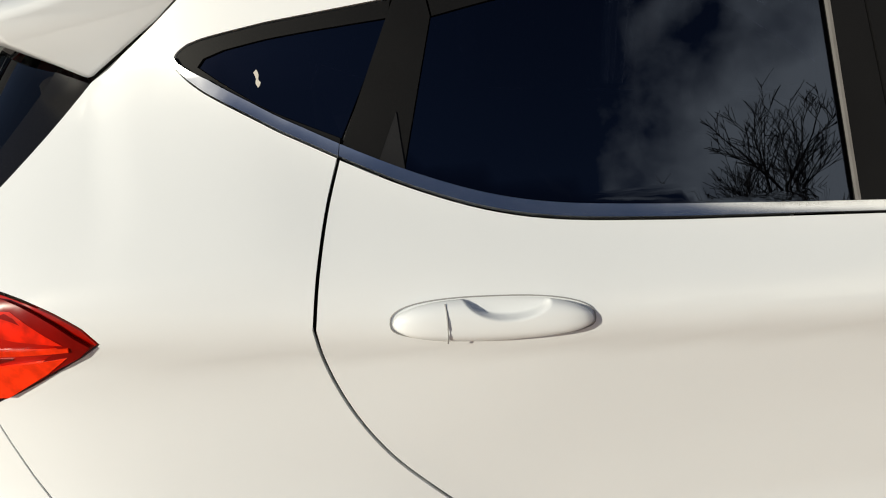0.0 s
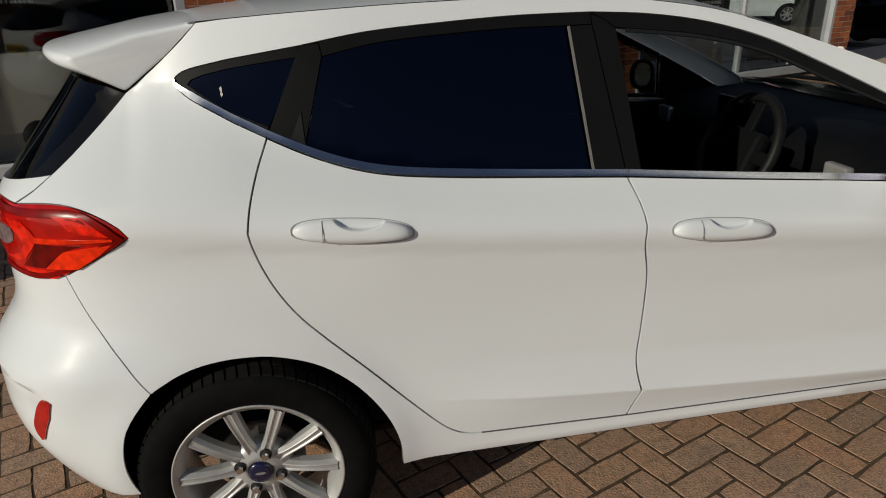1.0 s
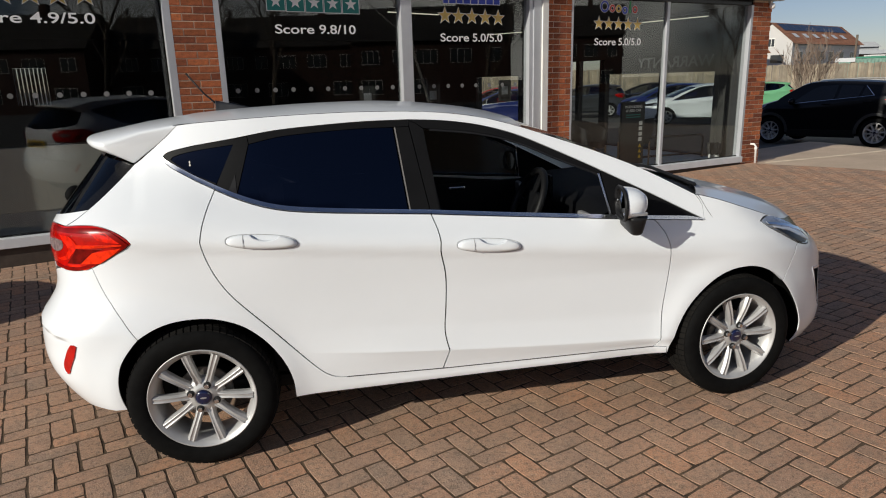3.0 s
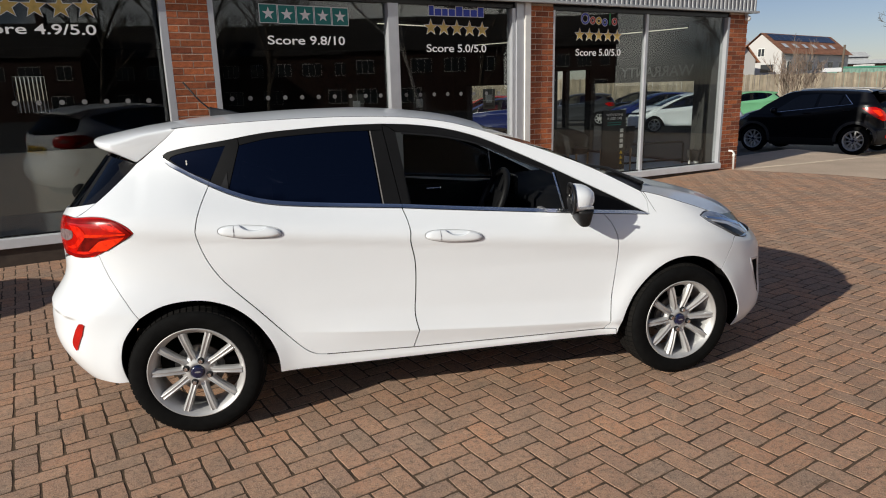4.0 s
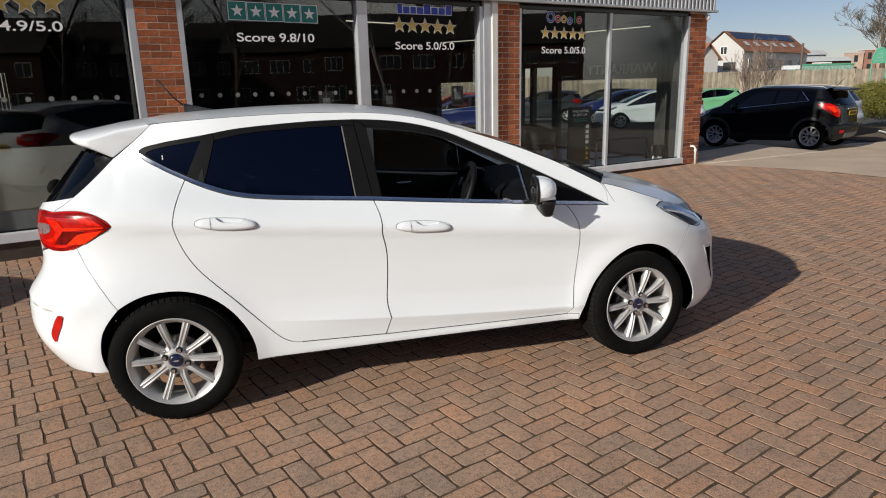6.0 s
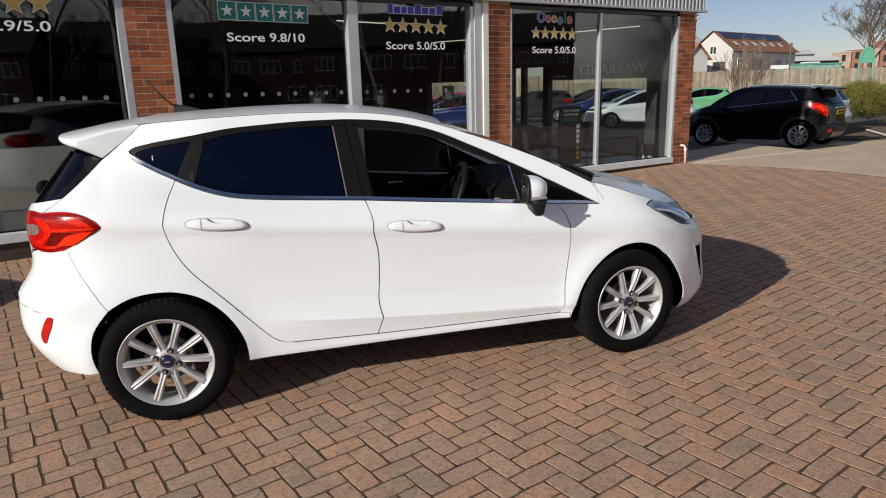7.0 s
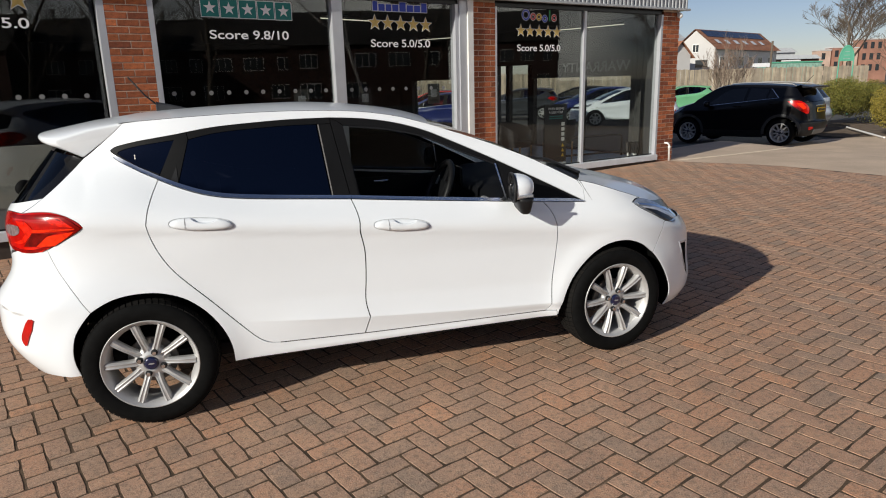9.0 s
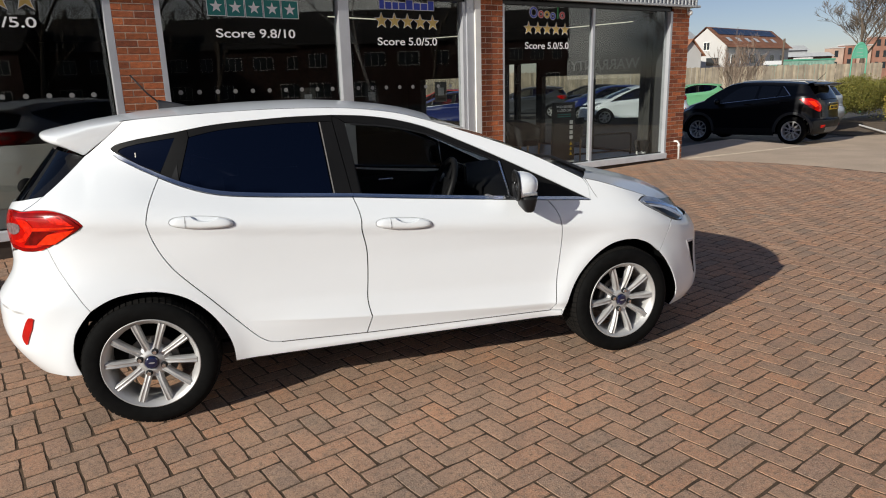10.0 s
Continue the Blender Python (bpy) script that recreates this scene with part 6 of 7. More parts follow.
for (sa, da), (sb, db) in (((-0.30, 2.60), (-0.02, 1.05)), ((-5.95, 1.75), (-5.0, 1.95)), ((-1.65, 5.9), (-1.3, 5.0))):
    lt = thing("strip_light", "lit fluorescent strip light under the showroom ceiling", "lamp", group="strip lights")
    a_, b_ = Vector((sa, da, 2.60)), Vector((sb, db, 2.60))
    for nm, zz, rr, mt in (("tube", 0.0, 0.008, "tube"), ("fitting", 0.045, 0.022, "plaster")):
        bm = bmesh.new()
        sweep(bm, [FRONT @ (p + Vector((0, 0, zz))) for p in (a_, (a_ + b_) / 2, b_)], disc_ring(rr, 8))
        part(nm, bm, M[mt], lt)
    for p in (a_.lerp(b_, 0.2), a_.lerp(b_, 0.8)):
        part("hanger", box(p.x - 0.008, p.x + 0.008, p.y - 0.008, p.y + 0.008, 2.65, 2.74, m=FRONT), M["plaster"], lt)
# waste pipe and small lamp on the corner pier
pipe = thing("waste_pipe", "short white plastic pipe at the foot of the pier", "pipe")
bm = bmesh.new()
sweep(bm, [FRONT @ Vector(p) for p in ((0.05, 0.02, 0.40), (0.07, -0.05, 0.40), (0.09, -0.075, 0.36), (0.10, -0.075, 0.05))], disc_ring(0.019, 12))
part("pipe_run", bm, M["white_pvc"], pipe, smooth=True)
bm = bmesh.new()
sweep(bm, [FRONT @ Vector(p) for p in ((0.092, -0.075, 0.30), (0.092, -0.075, 0.345))], disc_ring(0.025, 12))
part("pipe_collar", bm, M["white_pvc"], pipe, smooth=True)
eye_lamp = thing("wall_lamp", "small pale bulkhead lamp under the soffit", "lamp")
bm = bmesh.new()
bmesh.ops.create_uvsphere(bm, u_segments=16, v_segments=10, radius=0.05, matrix=FRONT @ Matrix.Translation((0.20, -0.05, 2.66)))
part("lamp_body", bm, M["white_pvc"], eye_lamp, smooth=True)
bm = bmesh.new()
add_box(bm, 0.18, 0.22, -0.04, 0.01, 2.69, 2.745, m=FRONT)
part("lamp_bracket", bm, M["white_pvc"], eye_lamp)


# ---- yard: cars ----
def plain_paint(name, base):
    return material(name, base, 0.3, coat=0.6, ior=1.35, fine=0.01, fine_scale=3)


M["black_paint"] = material("black_car_paint", (0.003, 0.003, 0.0045), 0.3, coat=0.3, ior=1.25, fine=0.01, fine_scale=3)
M["blue_paint"] = plain_paint("dark_blue_car_paint", (0.01, 0.02, 0.12))
M["grey_paint"] = plain_paint("dark_grey_car_paint", (0.03, 0.032, 0.035))
M["red_paint"] = plain_paint("red_car_paint", (0.42, 0.02, 0.015))
M["green_paint"] = plain_paint("green_car_paint", (0.16, 0.42, 0.22))


def parked(x, y, heading, scale=(1, 1, 1), z=-0.25):
    return Matrix.Translation((x, y, z)) @ Matrix.Rotation(radians(heading), 4, "Z") @ Matrix.Diagonal((*scale, 1))


SUV_REAR = [(0.22, -0.52), (0.32, -0.63), (0.45, -0.70), (0.58, -0.72), (0.66, -0.68), (0.85, -0.655), (1.00, -0.640), (1.12, -0.610), (1.30, -0.50), (1.50, -0.37), (1.62, -0.33)]
SUV_FRONT = [(0.22, 3.34), (0.35, 3.44), (0.60, 3.46), (0.80, 3.42), (0.95, 3.28), (1.05, 3.10), (1.30, 2.8)]


def suv_belt(x):
    return 1.268 - 0.102 * x


def suv_half(x, z):
    zb = suv_belt(x)
    if z > zb:
        w = 0.800 - 0.40 * (z - zb)
    else:
        w = spline_at(z, [(0.20, 0.80), (0.30, 0.845), (0.45, 0.862), (0.62, 0.856), (0.80, 0.866), (0.93, 0.872), (zb - 0.07, 0.838), (zb, 0.800)])
    for xw in (0.0, 2.56):
        r = math.hypot(x - xw, z - 0.36)
        w += 0.018 * math.exp(-(((r - 0.44) / 0.08) ** 2))
    return w


def suv_skin(a, z):
    """The sport utility car's right-hand skin at (a, z)."""
    if a < X_REAR:
        share = min(1, (X_REAR - a) / REAR_LONG)
        x, k = X_REAR - (X_REAR - spline_at(z, SUV_REAR)) * read_rows(share, REAR_SHAPE, 0, 1), read_rows(share, REAR_SHAPE, 0, 2)
    elif a > 2.40:
        share = min(1, (a - 2.40) / FRONT_LONG)
        x, k = 2.40 + (spline_at(z, SUV_FRONT) - 2.40) * read_rows(share, FRONT_SHAPE, 0, 1), read_rows(share, FRONT_SHAPE, 0, 2)
    else:
        x, k = a, 1.0
    return (x, -k * suv_half(x, z), z)


def suv_panel(name, poly, mat, parent, s, off=0.0, label="", inset=0.002, rim=0.012, grid=0.05):
    return panel(name, poly, mat, parent, s, inset=inset, off=off, rim=rim, grid=grid, label=label, place=suv_skin)


def ring_arc(xw, r, a0, a1):
    return [(xw + r * math.cos(radians(a0 + (a1 - a0) * k / 24)), 0.36 + r * math.sin(radians(a0 + (a1 - a0) * k / 24))) for k in range(25)]


def make_suv(name, label, m):
    """A tall five-door sport utility car with dark cladding round the wheels."""
    car = thing(name, label, "car", m)
    P = M["black_paint"]
    a_rear, a_front = X_REAR - REAR_LONG, 2.40 + FRONT_LONG
    rail = curve([(-0.40, 1.515), (0.13, 1.560), (0.85, 1.600), (1.45, 1.600), (1.80, 1.545), (2.05, 1.420), (2.30, 1.270), (2.52, 1.130)], 0.05)
    tail = curve([(-0.600, 1.020), (-0.585, 1.120), (-0.500, 1.300), (-0.400, 1.515)], 0.05)
    wing_top = curve([(2.52, 1.130), (2.75, 1.085), (2.95, 1.040), (3.10, 0.985)], 0.05)
    for s in (1, -1):
        side = suv_panel("body_side", loop(rail, wing_top, straight([(3.10, 0.985), (3.12, 0.62), (3.02, 0.30)]), ring_arc(2.56, 0.42, -8, 188), straight([(2.14, 0.26), (0.42, 0.26)]), ring_arc(0.0, 0.42, -8, 188),
                                           straight([(-0.43, 0.60), (-0.62, 0.62), (-0.600, 1.020)]), tail), P, car, s)
        suv_panel("sill_cladding", loop(straight([(0.44, 0.22), (2.12, 0.22), (2.10, 0.40), (0.46, 0.40), (0.44, 0.22)])), M["satin_black"], car, s, off=0.012, label="black plastic sill cladding")
        for xw in (0.0, 2.56):
            suv_panel("arch_cladding", loop(ring_arc(xw, 0.475, -6, 186), ring_arc(xw, 0.405, 186, -6)), M["clad_grey"], car, s, off=0.014, rim=0.05, label="grey plastic arch cladding")
            make_wheel(car, xw, s, 80, True, 0.350 / 0.306, 0.872)
            bm = bmesh.new()
            add_grid(bm, [[(xw + (q[0] - xw) * 1.02, y * s, q[1]) for y in (-0.86, -0.55)] for q in ring_arc(xw, 0.43, -8, 188)])
            part("arch_liner", bm, M["liner"], car)
        bumper = suv_panel("rear_bumper", loop(straight([(-0.43, 0.60), (-0.41, 0.42), (-0.42, 0.30), (-0.60, 0.27), (a_rear, 0.27), (a_rear, 0.62), (-0.62, 0.62), (-0.43, 0.60)])), M["satin_black"], car, s, off=0.008, label="dark plastic rear bumper")
        suv_panel("rear_reflector", loop(straight([(-0.64, 0.50), (-0.78, 0.50), (-0.79, 0.44), (-0.66, 0.42), (-0.64, 0.50)])), M["lamp_red"], bumper, s, off=0.014)
        suv_panel("skid_plate", loop(straight([(-0.84, 0.43), (a_rear, 0.43), (a_rear, 0.30), (-0.88, 0.31), (-0.84, 0.43)])), M["silver_grey"], bumper, s, off=0.016, label="grey skid plate")
        gate = suv_panel("tailgate_half", loop(straight([(-0.62, 0.63), (a_rear, 0.63), (a_rear, 1.13), (-0.587, 1.115), (-0.600, 1.020), (-0.62, 0.63)])), P, car, s)
        suv_panel("rear_window", loop(straight([(-0.63, 1.125), (a_rear, 1.140), (a_rear, 1.480), (-0.50, 1.465), (-0.56, 1.300), (-0.63, 1.125)])), M["rear_glass"], car, s, off=-0.004, label="dark rear window glass")
        suv_panel("rear_pillar", loop(straight([(-0.587, 1.115), (-0.63, 1.125), (-0.56, 1.300), (-0.50, 1.465), (-0.410, 1.500), (-0.500, 1.300), (-0.587, 1.115)])), P, car, s)
        lamp = suv_panel("tail_lamp", loop(curve([(-0.15, 1.150), (-0.30, 1.172), (-0.46, 1.160), (-0.60, 1.080), (-0.68, 0.960), (-0.665, 0.850), (-0.60, 0.835), (-0.50, 0.885), (-0.34, 0.985), (-0.22, 1.090), (-0.15, 1.150)], 0.03)), M["lamp_red"], side, s, off=0.014, inset=0, grid=0.04, label="red swept tail lamp")
        suv_panel("lamp_facet", loop(straight([(-0.36, 1.10), (-0.50, 1.10), (-0.60, 0.98), (-0.52, 0.94), (-0.36, 1.10)])), M["lamp_orange"], lamp, s, off=0.020, inset=0, rim=0.003)
        for nm, line in (("front_door_glass", [(2.06, 1.078), (1.60, 1.410), (1.42, 1.490), (0.97, 1.515), (1.03, 1.175), (2.06, 1.078)]), ("rear_door_glass", [(0.95, 1.182), (0.90, 1.515), (0.39, 1.475), (0.46, 1.232), (0.95, 1.182)]),
                         ("quarter_glass", [(0.40, 1.238), (0.34, 1.468), (0.13, 1.262), (0.40, 1.238)])):
            suv_panel(nm, loop(straight(line)), M["suv_glass"], side, s, off=0.004, inset=0, rim=0.003)
        suv_panel("belt_strip", loop(straight([(2.10, 1.056), (0.12, 1.246), (0.34, 1.482), (0.325, 1.482), (0.095, 1.240), (2.10, 1.044)])), M["chrome"], side, s, off=0.008, inset=0, rim=0.004, label="bright window strip")
        for hx in (0.22, 1.18):
            bm = bmesh.new()
            q0, q1, q2 = (Vector(suv_skin(hx + d, 1.105 - 0.05 * hx)) for d in (-0.10, 0.0, 0.10))
            sweep(bm, [(q.x, (q.y - e) * s, q.z) for q, e in ((q0, 0.005), (q0.lerp(q1, 0.3), 0.03), (q1.lerp(q2, 0.7), 0.03), (q2, 0.005))], disc_ring(0.014, 8))
            part("door_handle", bm, M["gloss_black"], side, smooth=True)
        suv_panel("headlamp", loop(straight([(2.86, 1.020), (3.04, 0.985), (3.16, 0.900), (3.10, 0.835), (2.93, 0.900), (2.86, 1.020)])), M["headlamp_body"], car, s, off=0.006, inset=0, label="clear headlamp")
        suv_panel("front_bumper", loop(straight([(3.105, 0.84), (3.17, 0.90), (a_front, 0.90), (a_front, 0.24), (3.03, 0.27), (3.12, 0.62), (3.105, 0.84)])), P, car, s)
        mirror = thing_part("door_mirror", car)
        bm = bmesh.new()
        bmesh.ops.create_uvsphere(bm, u_segments=18, v_segments=12, radius=1.0, matrix=Matrix.Translation((1.98, -0.965 * s, 1.115)) @ Matrix.Diagonal((0.075, 0.115, 0.085, 1)))
        part("mirror_cap", bm, P, mirror, smooth=True)
        part("mirror_foot", box(1.96, 2.04, -0.90 * s, -0.80 * s, 1.04, 1.075, bevel=0.01), M["satin_black"], mirror)
        bm = bmesh.new()
        sweep(bm, [(x, suv_skin(x, lerp_at(x, rail))[1] * s * 0.97, lerp_at(x, rail) + up) for x, up in ((-0.25, 0.01), (-0.15, 0.05), (0.4, 0.055), (1.0, 0.055), (1.42, 0.045), (1.52, 0.005))], disc_ring(0.014, 8))
        part("roof_rail", bm, M["silver"], car, "silver roof rail", smooth=True)
    def over(xs, bow, fore=0.0):
        rows = []
        for x in xs:
            z = lerp_at(x, rail)
            q = suv_skin(x, z)
            rows.append([(q[0] + fore * (1 - t * t), -t * q[1], z + bow * (1 - abs(t) ** 2.4)) for t in [-1 + k / 10 for k in range(21)]])
        bm = bmesh.new()
        add_grid(bm, rows)
        bmesh.ops.recalc_face_normals(bm, faces=bm.faces)
        return bm
    part("roof", over([-0.40 + 2.12 * i / 24 for i in range(25)], 0.045), P, car, smooth=True)
    part("windscreen", over([1.72 + 0.78 * i / 12 for i in range(13)], 0.040, 0.10), M["suv_glass"], car, "dark windscreen", smooth=True)
    bm = bmesh.new()
    rows = []
    for i in range(13):
        u = i / 12
        a = 2.52 + (3.10 - 2.52) * u
        q = suv_skin(a, lerp_at(a, wing_top))
        rows.append([(q[0] + (0.10 + 0.12 * u) * (1 - t * t), -t * q[1], q[2] + (0.045 - 0.02 * u) * (1 - abs(t) ** 3)) for t in [-1 + k / 10 for k in range(21)]])
    add_grid(bm, rows)
    last = rows[-1]
    bmesh.ops.recalc_face_normals(bm, faces=bm.faces)
    part("bonnet", bm, P, car, smooth=True)
    bm = bmesh.new()
    add_grid(bm, [last, [(p[0] + 0.10, p[1] * 0.92, 0.89) for p in last]])
    part("grille", bm, M["gloss_black"], car)
    bm = bmesh.new()
    rows = []
    for j in range(17):
        t = -1 + j / 8
        x0, w0 = -0.40, 0.64
        rows.append([(x0 + 0.04, t * w0, 1.535 + 0.03 * (1 - t * t)), (x0 - 0.22 - 0.05 * (1 - t**4), t * w0 * 0.97, 1.505 + 0.02 * (1 - t * t)), (x0 - 0.20, t * w0 * 0.96, 1.475), (x0, t * w0, 1.48)])
    vs = add_grid(bm, rows, close_v=True)
    bm.faces.new(vs[0])
    bm.faces.new(vs[-1][::-1])
    bmesh.ops.recalc_face_normals(bm, faces=bm.faces)
    part("roof_spoiler", bm, P, car)
    part("underside", box(-0.45, 3.1, -0.62, 0.62, 0.24, 0.42), M["gap"], car)
    part("chrome_bar", box(-0.655, -0.635, -0.30, 0.30, 1.015, 1.045, bevel=0.006), M["chrome"], car)
    plate = part("number_plate", box(-0.672, -0.664, -0.26, 0.26, 0.865, 0.975, bevel=0.002), M["plate"], car, "yellow rear number plate")
    for k, w in enumerate((0.045, 0.045, 0.04, 0.04, 0.05, 0.05, 0.05)):
        part("plate_bar", box(-0.6755, -0.672, -0.22 + k * 0.066, -0.22 + k * 0.066 + w, 0.89, 0.95), M["black_ink"], plate)
    bm = bmesh.new()
    sweep(bm, [(-0.22, 0, 1.60), (-0.30, 0, 1.68), (-0.40, 0, 1.79)], disc_ring(0.007, 6))
    part("aerial", bm, M["satin_black"], car)
    return car


M["clad_grey"] = material("grey_black_cladding", (0.030, 0.031, 0.033), 0.55, vary=0.15, scale=15, bump=0.1, bump_scale=200)
M["silver_grey"] = material("grey_skid_plastic", (0.16, 0.16, 0.165), 0.5, vary=0.12, scale=15)
M["suv_glass"] = material("dark_car_window", (0.006, 0.007, 0.009), 0.06, ior=1.5, vary=0.3, scale=3)
make_suv("black_suv", "black compact sport utility car with silver wheels, parked in the yard", Matrix.Translation((14.37, 10.90, -0.25)) @ Matrix.Rotation(radians(117.2), 4, "Z") @ Matrix.Rotation(radians(0.9), 4, "Y"))

for nm, lb, mt, (x, y, h), sc in (
    ("white_estate", "white family car parked in the yard", M["paint"], (16.0, 20.1, 165), (1.06, 1.03, 1.0)),
    ("dark_blue_hatchback", "dark blue hatchback parked beside a white car", M["blue_paint"], (16.2, 23.0, 165), (1.0, 1.0, 1.0)),
    ("grey_hatchback", "dark grey hatchback with red tail lamp, parked", M["grey_paint"], (13.9, 26.6, 153), (1.04, 1.0, 1.0)),
    ("black_hatchback", "black hatchback parked before the fence", M["black_paint"], (18.0, 28.6, 155), (1.04, 1.0, 1.0)),
    ("red_hatchback", "red hatchback parked before the fence", M["red_paint"], (9.6, 27.0, 150), (1.0, 1.0, 1.0)),
    ("blue_hatchback", "blue hatchback parked near the showroom", M["blue_paint"], (8.4, 20.6, 150), (1.0, 1.0, 1.0)),
    ("green_hatchback", "pale green hatchback parked in the yard", M["green_paint"], (23.0, 27.0, 168), (1.0, 1.0, 0.93)),
    ("white_hatchback_far", "white hatchback parked behind a black car", M["paint"], (17.75, 14.2, 117), (1.0, 1.0, 1.0)),
):
    make_hatchback(nm, lb, parked(x, y, h, sc), False, mt, group="cars parked in the yard")

# a narrowed car added out of view to cast the shadow across the paving behind the white car
make_hatchback("grey_hatchback", "unseen dark grey hatchback added to cast a shadow on the paving", SLOPE @ parked(-6.19, -0.11, 29.3, (1.0, 0.88, 1.0), 0.0), False, M["grey_paint"])

# ---- fence, houses, trees, hedge ----
M["fence_wood"] = material("weathered_fence", (0.40, 0.33, 0.24), 0.9, tint=(0.30, 0.25, 0.19), random_tint=0.15, island=True, vary=0.2, scale=3, bump=0.3)
M["render_white"] = material("white_render", (0.56, 0.54, 0.52), 0.9, vary=0.06, scale=0.5)
M["roof_tile"] = material("brown_roof_tile", (0.34, 0.15, 0.085), 0.85, vary=0.2, scale=1.5, fine=0.2, fine_scale=12, bump=0.6, bump_scale=10)
M["slate"] = material("dark_slate_roof", (0.050, 0.042, 0.038), 0.9, vary=0.25, scale=1.5, fine=0.2, fine_scale=12)
M["solar"] = material("solar_panel", (0.02, 0.03, 0.06), 0.2, vary=0.1, scale=2)
M["house_glass"] = material("house_window_glass", (0.03, 0.035, 0.04), 0.08)
M["house_brick"] = material("house_brick", (0.060, 0.026, 0.018), 0.9, vary=0.2, scale=0.8, fine=0.2, fine_scale=14)
M["bark"] = material("grey_bark", (0.13, 0.10, 0.075), 0.95, vary=0.3, scale=4, bump=0.6, bump_scale=40)
M["shrub_bark"] = material("brown_twig_bark", (0.20, 0.145, 0.11), 0.95, vary=0.3, scale=4)
M["birch"] = material("pale_birch_bark", (0.55, 0.52, 0.47), 0.8, vary=0.4, scale=6)
M["leaf"] = material("hedge_leaf", (0.115, 0.125, 0.022), 0.6, tint=(0.22, 0.185, 0.035), random_tint=0.35, island=True)
M["leaf_gold"] = material("golden_leaf", (0.20, 0.165, 0.026), 0.6, tint=(0.30, 0.225, 0.04), random_tint=0.35, island=True)
M["leaf_dark"] = material("dark_leaf", (0.03, 0.045, 0.012), 0.7, random_tint=0.3, island=True)
M["green_metal"] = material("green_sign_metal", (0.10, 0.36, 0.24), 0.5, vary=0.08, scale=4)

F_ = Vector((0.2502, 0.9682, 0))
R_ = Vector((0.9682, -0.2502, 0))
EYE_ = Vector((0.64, -4.0, 0))
random.seed(11)
bm = bmesh.new()
lat = -26.0
while lat < 24.0:
    p = EYE_ + F_ * 37.5 + R_ * lat
    a = math.atan2(R_.y, R_.x)
    h = 2.2 + random.uniform(-0.03, 0.03)
    add_box(bm, -0.06, 0.06, -0.012 + (0.02 if int(lat * 7) % 2 else 0), 0.012, 0, h, m=Matrix.Translation((p.x, p.y, -0.25)) @ Matrix.Rotation(a + random.uniform(-0.02, 0.02), 4, "Z") @ Matrix.Rotation(random.uniform(-0.006, 0.006), 4, "Y"))
    lat += 0.128
fence = tagged(part("fence", bm, M["fence_wood"]), "weathered close-boarded timber fence behind the yard", "fence", kind="stuff")


def house(name, label, m, w, dp, eave, ridge, wall, roof, windows, chimney=True, solar=False, group=""):
    """A gabled house: w along x (ridge), dp along y, front at y=0. windows: (x, z, width, height) on the front."""
    h = thing(name, label, "house", m, group)
    bm = bmesh.new()
    a = [(0, 0, -1), (w, 0, -1), (w, dp, -1), (0, dp, -1), (0, 0, eave), (w, 0, eave), (w, dp, eave), (0, dp, eave), (0, dp / 2, ridge), (w, dp / 2, ridge)]
    v = [bm.verts.new(p) for p in a]
    for f in ((0, 1, 5, 4), (2, 3, 7, 6), (1, 2, 6, 9, 5), (3, 0, 4, 8, 7)):
        bm.faces.new([v[i] for i in f])
    part("wall", bm, wall, h)
    for sgn in (0, 1):
        bm = bmesh.new()
        y0, y1 = (-0.35, dp / 2) if sgn == 0 else (dp + 0.35, dp / 2)
        k = (ridge - eave) / (dp / 2)
        zl = eave - 0.35 * k
        rows = []
        n = 14
        for i in range(n + 1):
            t = i / n
            z = zl + (ridge + 0.05 - zl) * t
            y = y0 + (y1 - y0) * t
            rows.append([(-0.3, y, z + 0.10), (w + 0.3, y, z + 0.10)])
            if i < n:
                rows.append([(-0.3, y + (y1 - y0) / n * 0.97, z + (ridge - zl) / n * 0.97 + 0.07), (w + 0.3, y + (y1 - y0) / n * 0.97, z + (ridge - zl) / n * 0.97 + 0.07)])
        add_grid(bm, rows)
        rf = part("roof", bm, roof, h)
        if solar and sgn == 0:
            def on_roof(x, t, up):
                return Vector((x, y0 + (y1 - y0) * t, zl + (ridge - zl) * t + 0.12 + up))
            for i in range(10):
                xa = 0.6 + (w - 1.2) * i / 10
                xb = xa + (w - 1.2) / 10 - 0.05
                bm = bmesh.new()
                add_grid(bm, [[on_roof(xa, 0.62, 0.06), on_roof(xa, 0.95, 0.06)], [on_roof(xb, 0.62, 0.06), on_roof(xb, 0.95, 0.06)]])
                part("solar_panel", bm, M["solar"], rf)
            for i in range(6):
                xa = 1.2 + (w - 2.4) * i / 6
                bm = bmesh.new()
                add_grid(bm, [[on_roof(xa, 0.28, 0.05), on_roof(xa, 0.48, 0.05)], [on_roof(xa + 0.8, 0.28, 0.05), on_roof(xa + 0.8, 0.48, 0.05)]])
                part("skylight", bm, M["sill_white"], rf)
    for x, z, ww, hh in windows:
        wn = thing_part("window", h)
        wn.matrix_local = Matrix.Translation((x, 0, z))
        part("frame", box(0, ww, -0.04, 0.05, 0, hh), M["white_pvc"], wn)
        n = max(1, round(ww / 0.6))
        for i in range(n):
            part("pane", box(0.06 + i * (ww - 0.06) / n, (i + 1) * (ww - 0.06) / n, -0.05, -0.041, 0.06, hh - 0.06), M["house_glass"], wn)
    if chimney:
        part("chimney", box(w * 0.3, w * 0.3 + 0.7, dp / 2 - 0.3, dp / 2 + 0.3, ridge - 0.3, ridge + 1.0), wall, h)
    return h


def at_view(D, lat, z=0.0):
    p = EYE_ + F_ * D + R_ * lat
    return Matrix.Translation((p.x, p.y, z))


